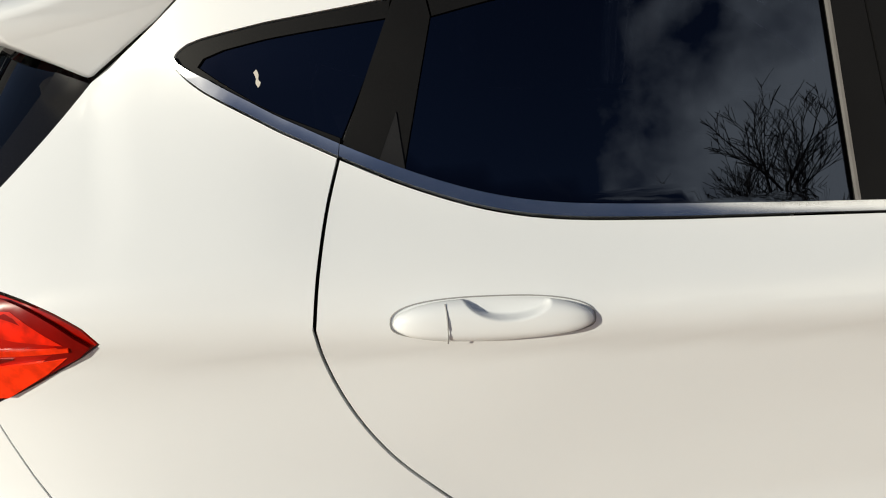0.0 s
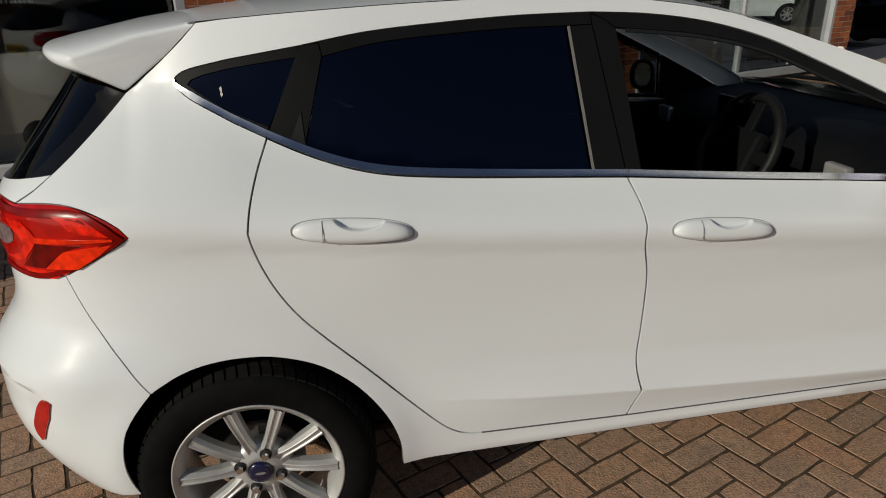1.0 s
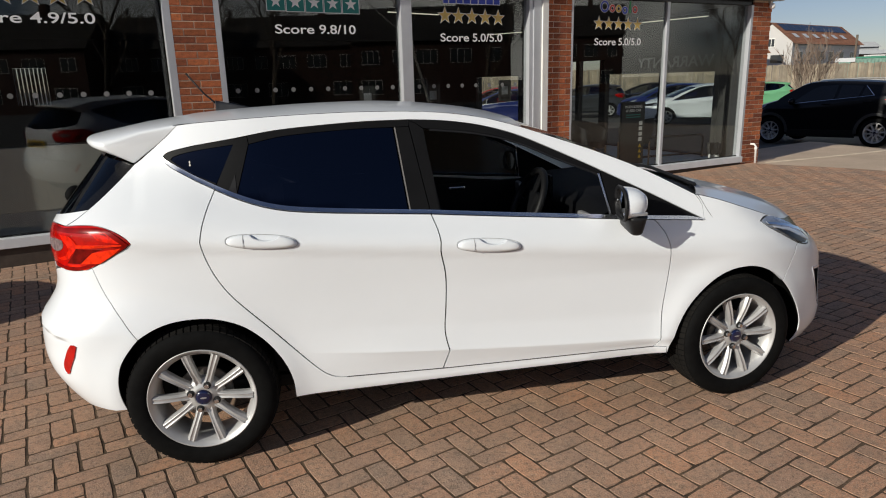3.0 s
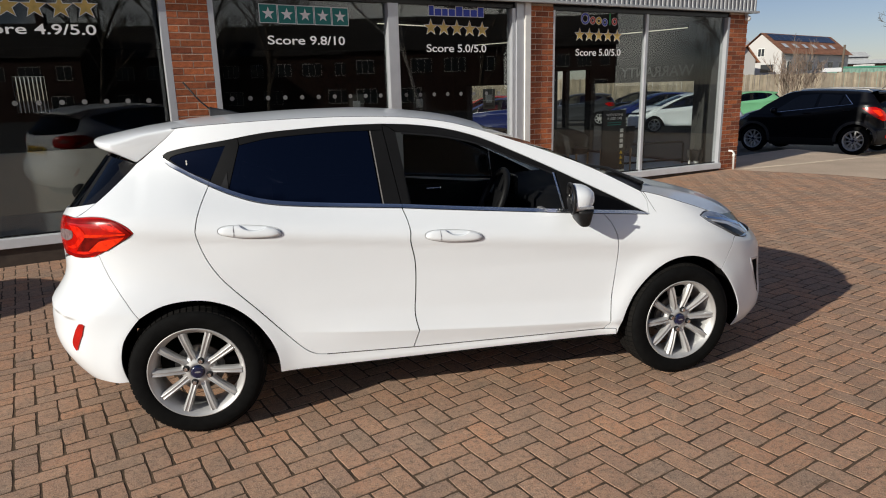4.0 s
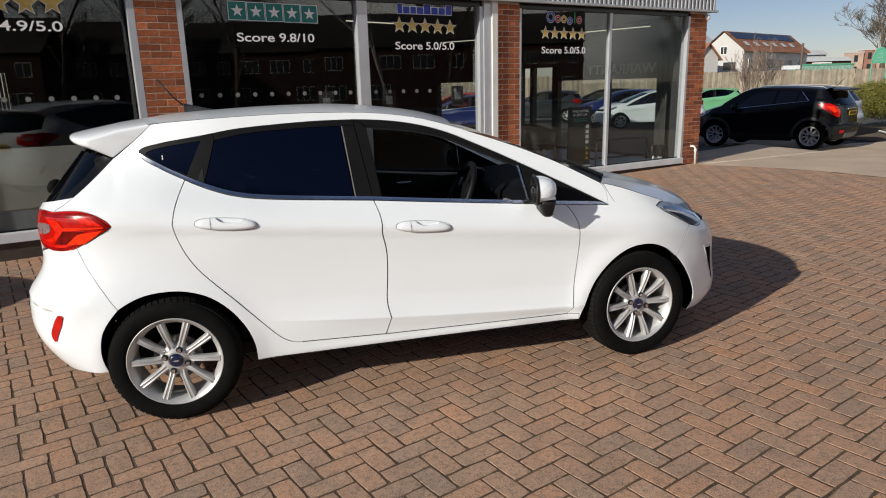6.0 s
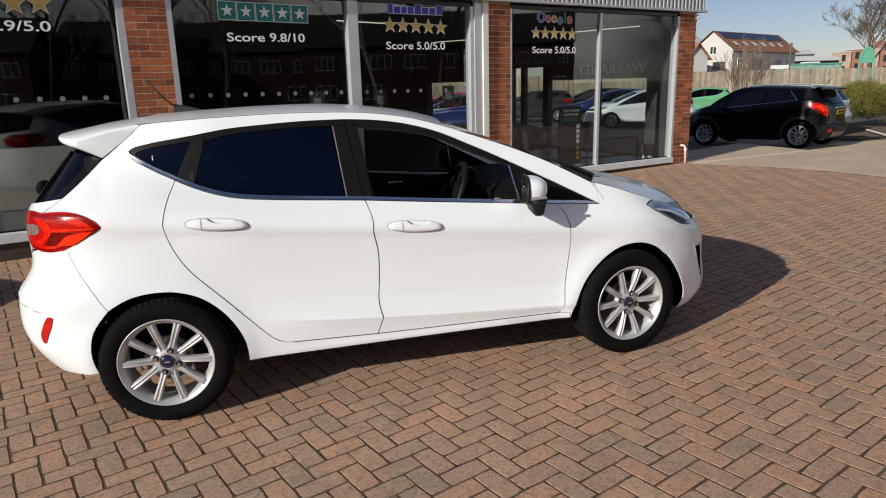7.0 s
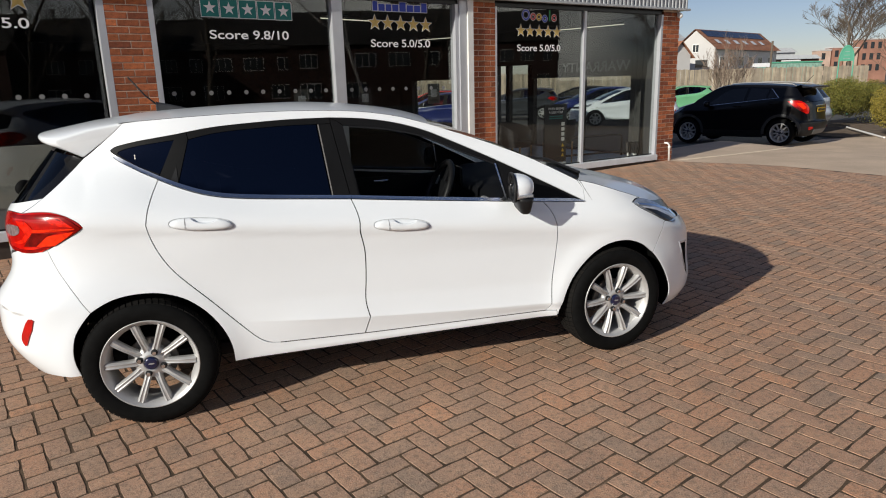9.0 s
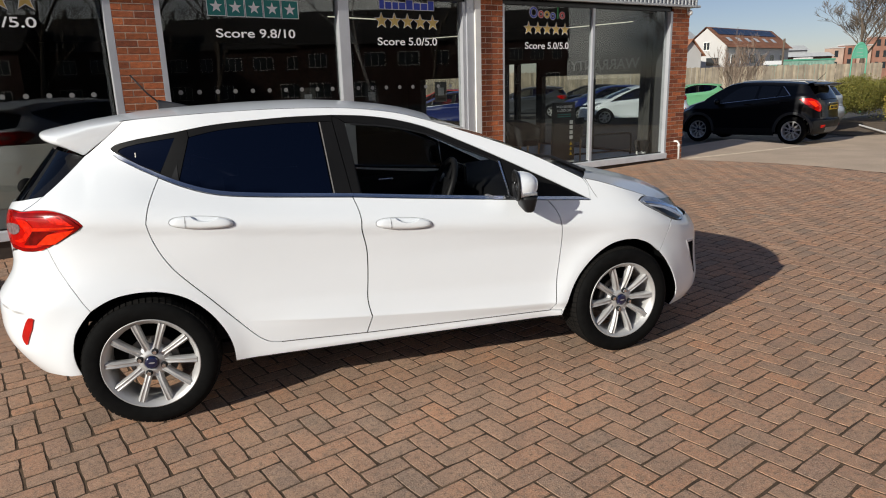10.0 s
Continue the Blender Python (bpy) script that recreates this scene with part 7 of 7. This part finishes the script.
A_ = math.atan2(R_.y, R_.x)
main_house = house("white_house", "white rendered house with brown tiles and solar panels", at_view(64.5, 26.35, -0.3) @ Matrix.Rotation(A_ + radians(41.8), 4, "Z"), 14.2, 4.1, 4.50, 6.15, M["render_white"], M["roof_tile"],
      [(1.0, 2.75, 0.9, 0.95), (3.0, 2.75, 0.9, 0.95), (5.2, 2.75, 1.0, 0.95), (7.3, 2.75, 1.0, 0.95), (9.5, 2.75, 1.1, 0.95), (12.0, 2.75, 0.9, 0.95)], chimney=False, solar=True)
part("gable_window", box(-0.05, 0.02, 0.7, 1.9, 2.7, 3.4), M["house_glass"], main_house)
part("gable_frame", box(-0.05, 0.01, 1.6, 2.3, 4.1, 4.9), M["white_pvc"], main_house)
for y in (1.66, 1.98):
    part("gable_pane", box(-0.06, -0.045, y, y + 0.26, 4.17, 4.83), M["house_glass"], main_house)
shed = house("grey_shed", "pale grey sheet-roofed shed behind a white house", at_view(88, 25.2, -0.3) @ Matrix.Rotation(A_ + radians(20), 4, "Z"), 9.0, 9.0, 6.2, 8.5, M["render_white"], M["fascia"], [], chimney=False)
pole = thing("telegraph_pole", "slim grey pole standing behind the fence", "pole", at_view(50, 24.6, -0.25))
bm = bmesh.new()
sweep(bm, [(0, 0, 0), (0, 0, 2.2), (0, 0, 4.2)], disc_ring(0.075, 10))
part("shaft", bm, M["bark"], pole, smooth=True)
gable = house("white_wing_house", "low white gabled wing with brown tiles", at_view(61.5, 22.9, -0.3) @ Matrix.Rotation(A_ + radians(104), 4, "Z"), 3.0, 2.1, 3.75, 4.85, M["render_white"], M["roof_tile"], [], chimney=False)
house("brick_terrace", "far low red-brick terrace with pale windows", at_view(95, 47.3, -0.3) @ Matrix.Rotation(A_, 4, "Z"), 6.2, 2.5, 3.9, 4.3, M["house_brick"], M["fascia"], [(0.5 + 1.2 * i, 2.75, 0.75, 0.8) for i in range(5)], chimney=False)
house("grey_workshop", "low grey workshop with a shallow sheet roof", at_view(105, 51.4, -0.3) @ Matrix.Rotation(A_, 4, "Z"), 3.9, 3.5, 5.1, 5.7, M["fascia"], M["fascia"], [], chimney=False)
cup = thing("white_kiosk", "small white glazed kiosk above the fence line", "kiosk", at_view(90, 46.6, -0.3) @ Matrix.Rotation(A_, 4, "Z"))
part("body", box(0, 1.5, 0, 1.5, 0, 3.5), M["render_white"], cup)
part("roof", box(-0.12, 1.62, -0.12, 1.62, 3.5, 3.68, bevel=0.05), M["white_pvc"], cup)
for i in range(3):
    part("window", box(0.12 + 0.45 * i, 0.47 + 0.45 * i, -0.03, 0.02, 2.6, 3.3), M["house_glass"], cup)
M["flat_brick"] = material("orange_flat_brick", (0.52, 0.36, 0.28), 0.9, vary=0.2, scale=0.6)
M["flat_red"] = material("red_flat_brick", (0.34, 0.17, 0.12), 0.9, vary=0.2, scale=0.6)
M["pale_green"] = material("faded_green_mesh", (0.24, 0.38, 0.31), 0.7, vary=0.2, scale=3)
for lat, w_, top_, wall_ in ((67.6, 2.0, 5.7, "flat_brick"), (69.9, 1.9, 6.1, "flat_red"), (72.1, 2.3, 6.0, "flat_brick"), (74.8, 5.0, 7.4, "flat_red")):
    fl = thing("apartment_block", "far block of flats in orange and red brick", "building", at_view(120, lat, -0.3) @ Matrix.Rotation(A_, 4, "Z"), group="far blocks of flats")
    part("wall", box(0, w_, 0, 2.5, 0, top_), M[wall_], fl)
    for i in range(max(1, int(w_ / 1.3))):
        for j in range(3):
            part("window", box(0.4 + i * 1.3, 1.0 + i * 1.3, -0.08, 0.02, top_ - 1.5 - j * 1.9, top_ - 0.4 - j * 1.9), M["house_glass"], fl)
    part("parapet", box(-0.1, w_ + 0.1, -0.1, 2.6, top_, top_ + 0.2), M["render_white"], fl)
cont = thing("storage_container", "green mesh-sided storage container behind the fence", "container", at_view(60, 29.5, -0.25) @ Matrix.Rotation(A_, 4, "Z"))
part("body", box(0, 4.6, 0, 2.4, 0, 2.85, bevel=0.03), M["pale_green"], cont)
for i in range(15):
    part("rib", box(0.15 + i * 0.29, 0.25 + i * 0.29, -0.05, 0.0, 0.1, 2.65), M["pale_green"], cont)
part("top_rail", box(-0.04, 4.64, -0.07, 0.02, 2.78, 2.90, bevel=0.01), M["green_metal"], cont)
wb = thing("white_banner", "plain white banner board above the fence", "board", at_view(40, 18.6, -0.25) @ Matrix.Rotation(A_, 4, "Z"))
part("panel", box(0, 1.05, 0, 0.05, 2.28, 2.50), M["vinyl_white"], wb)
for x in (0.1, 0.87):
    part("post", box(x, x + 0.08, 0.05, 0.12, 0, 2.5), M["bark"], wb)

# arched green sign
sg = thing("arched_sign", "green arched sign on two posts beside the hedge", "sign", at_view(30, 17.8, -0.25) @ Matrix.Rotation(A_ - radians(15), 4, "Z") @ Matrix.Diagonal((0.50, 0.50, 1.015, 1)))
for x in (0.0, 1.15):
    bm = bmesh.new()
    sweep(bm, [(x, 0, 0), (x, 0, 2.35)], disc_ring(0.055, 12))
    part("post", bm, M["green_metal"], sg, smooth=True)
bm = bmesh.new()
pts = [(0.575 + 0.575 * math.cos(math.pi * k / 20), 2.35 + 0.575 * math.sin(math.pi * k / 20)) for k in range(21)]
sweep(bm, [(x, 0, z) for x, z in pts], disc_ring(0.055, 10))
part("arch_tube", bm, M["green_metal"], sg, smooth=True)
bm = bmesh.new()
f0 = [bm.verts.new((x, -0.02, z)) for x, z in pts] + [bm.verts.new((0, -0.02, 2.30)), bm.verts.new((1.15, -0.02, 2.30))]
bm.faces.new(f0)
part("sign_panel", bm, M["green_metal"], sg)
for k in range(3):
    part("text_bar", box(0.30 + 0.04 * k, 0.85 - 0.04 * k, -0.035, -0.024, 2.38 + 0.15 * k, 2.415 + 0.15 * k), M["pale_green"], sg)


def tree(name, label, m, height, spread, seed, bark, levels=5, trunk=0.16, fork=0.28, group="", twig=0.004, dense=False, stems=1):
    """A bare tree: tapered trunk, limbs and many fine twigs."""
    rnd = random.Random(seed)
    t = thing(name, label, "tree", m, group)
    trunk_bm, twig_bm = bmesh.new(), bmesh.new()

    def limb(bm, p, way, length, r, level):
        n = 5 if level < 2 else 3
        path, q, d = [p.copy()], p.copy(), way.normalized()
        for i in range(n):
            d = (d + Vector((rnd.uniform(-1, 1), rnd.uniform(-1, 1), rnd.uniform(-0.6, 0.8))) * 0.16).normalized()
            q = q + d * length / n
            path.append(q.copy())
        ring = 7 if level < 2 else 3
        rows = []
        for i, c in enumerate(path):
            k = i / n
            rr = max(twig, r * (1 - 0.5 * k))
            dd = (path[min(n, i + 1)] - path[max(0, i - 1)]).normalized()
            s = dd.orthogonal().normalized()
            u = dd.cross(s)
            rows.append([c + (s * math.cos(2 * math.pi * j / ring) + u * math.sin(2 * math.pi * j / ring)) * rr for j in range(ring)])
        add_grid(bm, rows, close_v=True)
        if level >= levels:
            return
        kids = (5 if dense else 4) if level < 2 else (4 if dense and level < 5 else 3)
        for i in range(kids):
            at = 0.45 + 0.55 * (i + rnd.random()) / kids if level else fork + (1 - fork) * (i + rnd.random()) / kids
            k = min(n - 1, int(at * n))
            base = path[k].lerp(path[k + 1], at * n - k) if k < n else path[n]
            side = Vector((rnd.uniform(-1, 1), rnd.uniform(-1, 1), 0)).normalized()
            dd = (path[k + 1] - path[k]).normalized()
            nd = (dd * rnd.uniform(0.5, 0.9) + side * spread * rnd.uniform(0.6, 1.1) + Vector((0, 0, 0.15))).normalized()
            limb(twig_bm if level >= 1 else trunk_bm, base, nd, length * rnd.uniform(0.5, 0.72), r * rnd.uniform(0.42, 0.6), level + 1)

    for i in range(stems):
        a = 2 * math.pi * (i + 0.4 * rnd.random()) / stems
        out = Vector((math.cos(a), math.sin(a), 0)) * (0 if stems == 1 else rnd.uniform(0.05, 0.26))
        limb(trunk_bm, out * 0.2, Vector((0, 0, 1)) + out, height * (0.55 if stems == 1 else rnd.uniform(0.48, 0.66)), trunk, 0)
    part("trunk", trunk_bm, bark, t)
    part("crown", twig_bm, bark, t)
    return t


tree("bare_tree", "large bare spreading tree beside the yard", at_view(40, 24.6, -0.3), 8.8, 0.66, 4, M["bark"], levels=6, trunk=0.115, fork=0.14, twig=0.0075, dense=True)
tree("bare_shrub_tree", "small bare multi-stemmed tree before the fence", at_view(33, 14.1, -0.25), 2.85, 0.30, 9, M["shrub_bark"], levels=4, trunk=0.024, fork=0.35, twig=0.0055, stems=7)
tree("young_tree", "young bare tree with a pale stem in the hedge", at_view(24, 16.7, -0.25), 3.0, 0.7, 15, M["bark"], levels=4, trunk=0.04, fork=0.35)


def hedge(name, label, m, lx, ly, h, count, seed, mat):
    """A clump of many small leaves over twigs."""
    rnd = random.Random(seed)
    verts, faces = [], []
    lumps = [(rnd.uniform(-0.85, 0.85) * lx, rnd.uniform(-0.8, 0.8) * ly, rnd.uniform(0.45, 0.8) * h, rnd.uniform(0.3, 0.5) * h) for _ in range(int(14 * lx))]
    for i in range(count):
        cx, cy, cz, r = lumps[rnd.randrange(len(lumps))]
        n = Vector((rnd.gauss(0, 1), rnd.gauss(0, 1), rnd.gauss(0.2, 1))).normalized()
        p = Vector((cx, cy, cz)) + n * r * rnd.uniform(0.75, 1.05)
        if p.z < 0:
            p.z = rnd.uniform(0, 0.3)
        a = (n + Vector((rnd.uniform(-1, 1), rnd.uniform(-1, 1), rnd.uniform(-1, 1)))).normalized()
        b = a.cross(n).normalized() * rnd.uniform(0.012, 0.024)
        c = a * rnd.uniform(0.028, 0.050)
        k = len(verts)
        verts += [tuple(p - b), tuple(p + c * 0.5 - b * 0.2), tuple(p + b), tuple(p - c * 0.5)]
        faces.append((k, k + 1, k + 2, k + 3))
    me = bpy.data.meshes.new(name)
    me.from_pydata(verts, [], faces)
    me.materials.append(mat)
    ob = tagged(new(name, me), label, "hedge", kind="stuff")
    ob.matrix_world = m
    return ob


hedge("hedge_far", "yellow-green bushy hedge beside the yard", Matrix.Translation((21.6, 16.4, -0.25)) @ Matrix.Rotation(radians(15), 4, "Z"), 2.5, 0.9, 1.38, 42000, 3, M["leaf"])
hedge("hedge_near", "yellow-green clipped bush beside the yard", Matrix.Translation((19.4, 11.6, -0.25)) @ Matrix.Rotation(radians(40), 4, "Z"), 1.9, 1.0, 1.25, 42000, 6, M["leaf_gold"])
hedge("hedge_dark", "dark evergreen bush behind the hedge", Matrix.Translation((22.5, 13.0, -0.25)), 2.2, 1.2, 1.6, 24000, 8, M["leaf_dark"])
bm = bmesh.new()
add_grid(bm, [[(x, y, -0.25 - 0.05 + 0.03 * math.sin(x * 3 + y)) for y in (6, 8, 10, 12, 14, 16, 18)] for x in (17.2, 18, 19, 20.5, 22, 24, 27)])
tagged(part("verge", bm, M["soil"]), "bare soil verge under the hedge", "ground", kind="structure")
bm = bmesh.new()
sweep(bm, [(19.6, 14.2, -0.20), (18.4, 12.4, -0.20), (17.3, 10.7, -0.20)], disc_ring(0.028, 8))
tagged(part("fallen_post", bm, M["white_pvc"]), "fallen pale post lying along the verge", "post")

# houses, trees and cars across the street, behind the camera
def across(lat, D=60, z=-0.2):
    v = EYE_ + F_ * D + R_ * lat
    n = Vector((-math.sin(TH), math.cos(TH), 0))
    c = Vector((7.75, 6.85, 0))
    q = v - n * (2 * n.dot(v - c))
    return Matrix.Translation((q.x, q.y, z))


S_ANG = math.atan2(0.78, 0.625)
street = house("brick_house", "dark brick semi-detached house across the street", across(-52) @ Matrix.Rotation(S_ANG, 4, "Z") @ Matrix.Rotation(math.pi, 4, "Z") @ Matrix.Translation((-11, 0, 0)), 14.2, 8.0, 5.4, 8.3, M["house_brick"], M["slate"],
               [(0.8, 3.3, 1.3, 1.2), (3.4, 3.3, 1.9, 1.2), (6.4, 3.3, 1.9, 1.2), (9.2, 3.3, 1.2, 1.2), (11.6, 3.3, 1.6, 1.2), (1.0, 0.7, 1.9, 1.3), (7.4, 0.7, 1.9, 1.3), (11.4, 0.7, 1.9, 1.3)], group="houses across the street")
for lat, far in ((-38.5, 60), (-24, 64), (-10, 60), (11.2, 125)):
    copy_thing(street, across(lat, far) @ Matrix.Rotation(S_ANG, 4, "Z") @ Matrix.Rotation(math.pi, 4, "Z") @ Matrix.Translation((-11, 0, 0)))
# a taller copy added to keep the sky's reflection off window 3's left pane
copy_thing(street, Matrix.Translation((71.5, -37.5, -0.2)) @ Matrix.Rotation(radians(-121.5), 4, "Z") @ Matrix.Diagonal((0.9, 1.0, 1.3, 1)) @ Matrix.Translation((-7.1, 0, 0)))
st = tree("street_tree", "tall bare street tree across the road", across(-33, 42), 11.0, 0.6, 21, M["bark"], levels=5, trunk=0.18, fork=0.25, group="street trees", twig=0.012, dense=True)
for lat, D in ((-20, 45), (-13, 38), (-1, 48), (27, 80)):
    copy_thing(st, across(lat, D) @ Matrix.Rotation(lat, 4, "Z"))
tree("birch_tree", "slender white-stemmed birch across the road", across(-2.4, 24), 9.0, 0.5, 31, M["birch"], levels=4, trunk=0.07, fork=0.45)

# ---- bricks of the piers and the plinth ----
M["brick_piece"] = material("red_brick_piece", (0.42, 0.125, 0.045), 0.85, tint=(0.23, 0.064, 0.030), random_tint=0.30, vary=0.30, scale=18, fine=0.30, fine_scale=110, bump=0.8, bump_scale=130)
brick_shapes = {}


def brick_mesh(w, d, h):
    key = (round(w, 3), round(d, 3), round(h, 3))
    if key not in brick_shapes:
        brick_shapes[key] = mesh_from(chamfered(*key, 0.004), "brick", M["brick_piece"])
    return brick_shapes[key]


def chamfered(w, d, h, c, top_only=False):
    """A block whose front edges are worn: 12 to 20 triangles."""
    bm = bmesh.new()
    o = [bm.verts.new(p) for p in ((0, c, 0), (w, c, 0), (w, c, h), (0, c, h))]
    i = [bm.verts.new(p) for p in ((c, 0, c), (w - c, 0, c), (w - c, 0, h - c), (c, 0, h - c))]
    b = [bm.verts.new(p) for p in ((0, d, 0), (w, d, 0), (w, d, h), (0, d, h))]
    bm.faces.new(i)
    for k in range(4):
        j = (k + 1) % 4
        bm.faces.new([o[k], o[j], i[j], i[k]])
        bm.faces.new([b[k], b[j], o[j], o[k]])
    bmesh.ops.recalc_face_normals(bm, faces=bm.faces)
    return bm


random.seed(3)
for owner, a, b, d0, d1, za, zb in BRICKS:
    if zb < -0.12:
        continue
    ob = new("brick", brick_mesh(b - a, d1 - d0, zb - za))
    ob.parent = owner
    ob.matrix_world = FRONT @ Matrix.Translation((a, d0 + random.uniform(-0.0015, 0.0015), za))

# ---- block paving: right-angled herringbone, sand joints ----
U = 0.1012
PAVE_TURN = radians(22.5)
E1 = Vector((math.cos(PAVE_TURN), math.sin(PAVE_TURN)))
E2 = Vector((-E1.y, E1.x))
nf = Vector((-math.sin(TH), math.cos(TH)))
c0_ = Vector((7.75, 6.85))


def on_paving(p):
    """Inside the block-paved forecourt: before the plinth, left of the apron."""
    if (p - c0_).dot(nf) > -0.02:
        return False
    return -9.5 < p.x < pave_edge(p.y) + 0.08 and -8.5 < p.y < 8.0


bed = bmesh.new()
add_grid(bed, [[(-9.6 + (pave_edge(y) + 9.6) * i / 8, y, -0.0022) for i in range(9)] for y in [-8.6 + 15.4 * j / 40 for j in range(41)]], flip=True)
paving = tagged(part("paving", bed, M["joint"]), "weathered red-brown block paving laid in herringbone", "pavement", kind="structure")
paving.matrix_world = SLOPE
half, deep, g, ch = 2 * U - 0.0095, 0.05, U - 0.0095, 0.0007
blocks = []
shape_rnd = random.Random(23)
for k in range(8):
    # worn blocks: no corner is quite true, and the sides wander a little
    ring = []
    for (xa, ya), (xb, yb) in zip(((0, 0), (half, 0), (half, g), (0, g)), ((half, 0), (half, g), (0, g), (0, 0))):
        n = 3 if xa != xb else 2
        for q in range(n):
            wear = 0.0030 if q == 0 else 0.0
            ring.append((xa + (xb - xa) * q / n + shape_rnd.uniform(-0.0018, 0.0018) + (wear if xa == 0 else -wear), ya + (yb - ya) * q / n + shape_rnd.uniform(-0.0018, 0.0018) + (wear if ya == 0 else -wear)))
    bm = bmesh.new()
    o = [bm.verts.new((x, y, -ch)) for x, y in ring]
    i_ = [bm.verts.new((x + (ch if x < half / 2 else -ch), y + (ch if y < g / 2 else -ch), 0)) for x, y in ring]
    b_ = [bm.verts.new((x, y, -deep)) for x, y in ring]
    bm.faces.new(i_)
    for q in range(len(ring)):
        j = (q + 1) % len(ring)
        bm.faces.new([o[q], o[j], i_[j], i_[q]])
        bm.faces.new([b_[q], b_[j], o[j], o[q]])
    blocks.append(mesh_from(bm, "paver", M["paver"]))
shapes = [([tuple(v.co) for v in b.vertices], [tuple(p.vertices) for p in b.polygons]) for b in blocks]
rnd = random.Random(17)
rest_v, rest_f, made = [], [], 0
for cx in range(-140, 140):
    for cy in range(-140, 140):
        c = (cx - cy) % 4
        if c == 0:
            px, py, turn = cx, cy, 0.0
        elif c == 3:
            px, py, turn = cx + 1, cy, math.pi / 2
        else:
            continue
        p = E1 * ((px + 1.0) * U) + E2 * ((py + 0.2) * U)
        if not on_paving(p):
            continue
        m = Matrix.Translation((p.x, p.y, rnd.uniform(-0.0002, 0.0003))) @ Matrix.Rotation(PAVE_TURN + turn + rnd.uniform(-0.010, 0.010), 4, "Z") @ Matrix.Rotation(rnd.uniform(-0.0012, 0.0012), 4, "X") @ Matrix.Rotation(
            rnd.uniform(-0.0012, 0.0012), 4, "Y") @ Matrix.Translation((0.00525, 0.00525, 0))
        if 0.9 < p.x < 3.5 and -2.55 < p.y < -1.05 and made < 300 and (p.x + 1.5 * p.y) > -1.9:
            ob = new("paver", blocks[made % 8])
            ob.parent = paving
            ob.matrix_local = m
            made += 1
        else:
            k = len(rest_v)
            corners, facets = shapes[rnd.randrange(8)]
            rest_v += [tuple(m @ Vector(v)) for v in corners]
            rest_f += [tuple(q + k for q in f) for f in facets]
me = bpy.data.meshes.new("paver_field")
me.from_pydata(rest_v, [], rest_f)
me.materials.append(M["paver_far"])
field = tagged(new("paver_field", me), "rest of the block paving", kind="stuff")
field.parent = paving
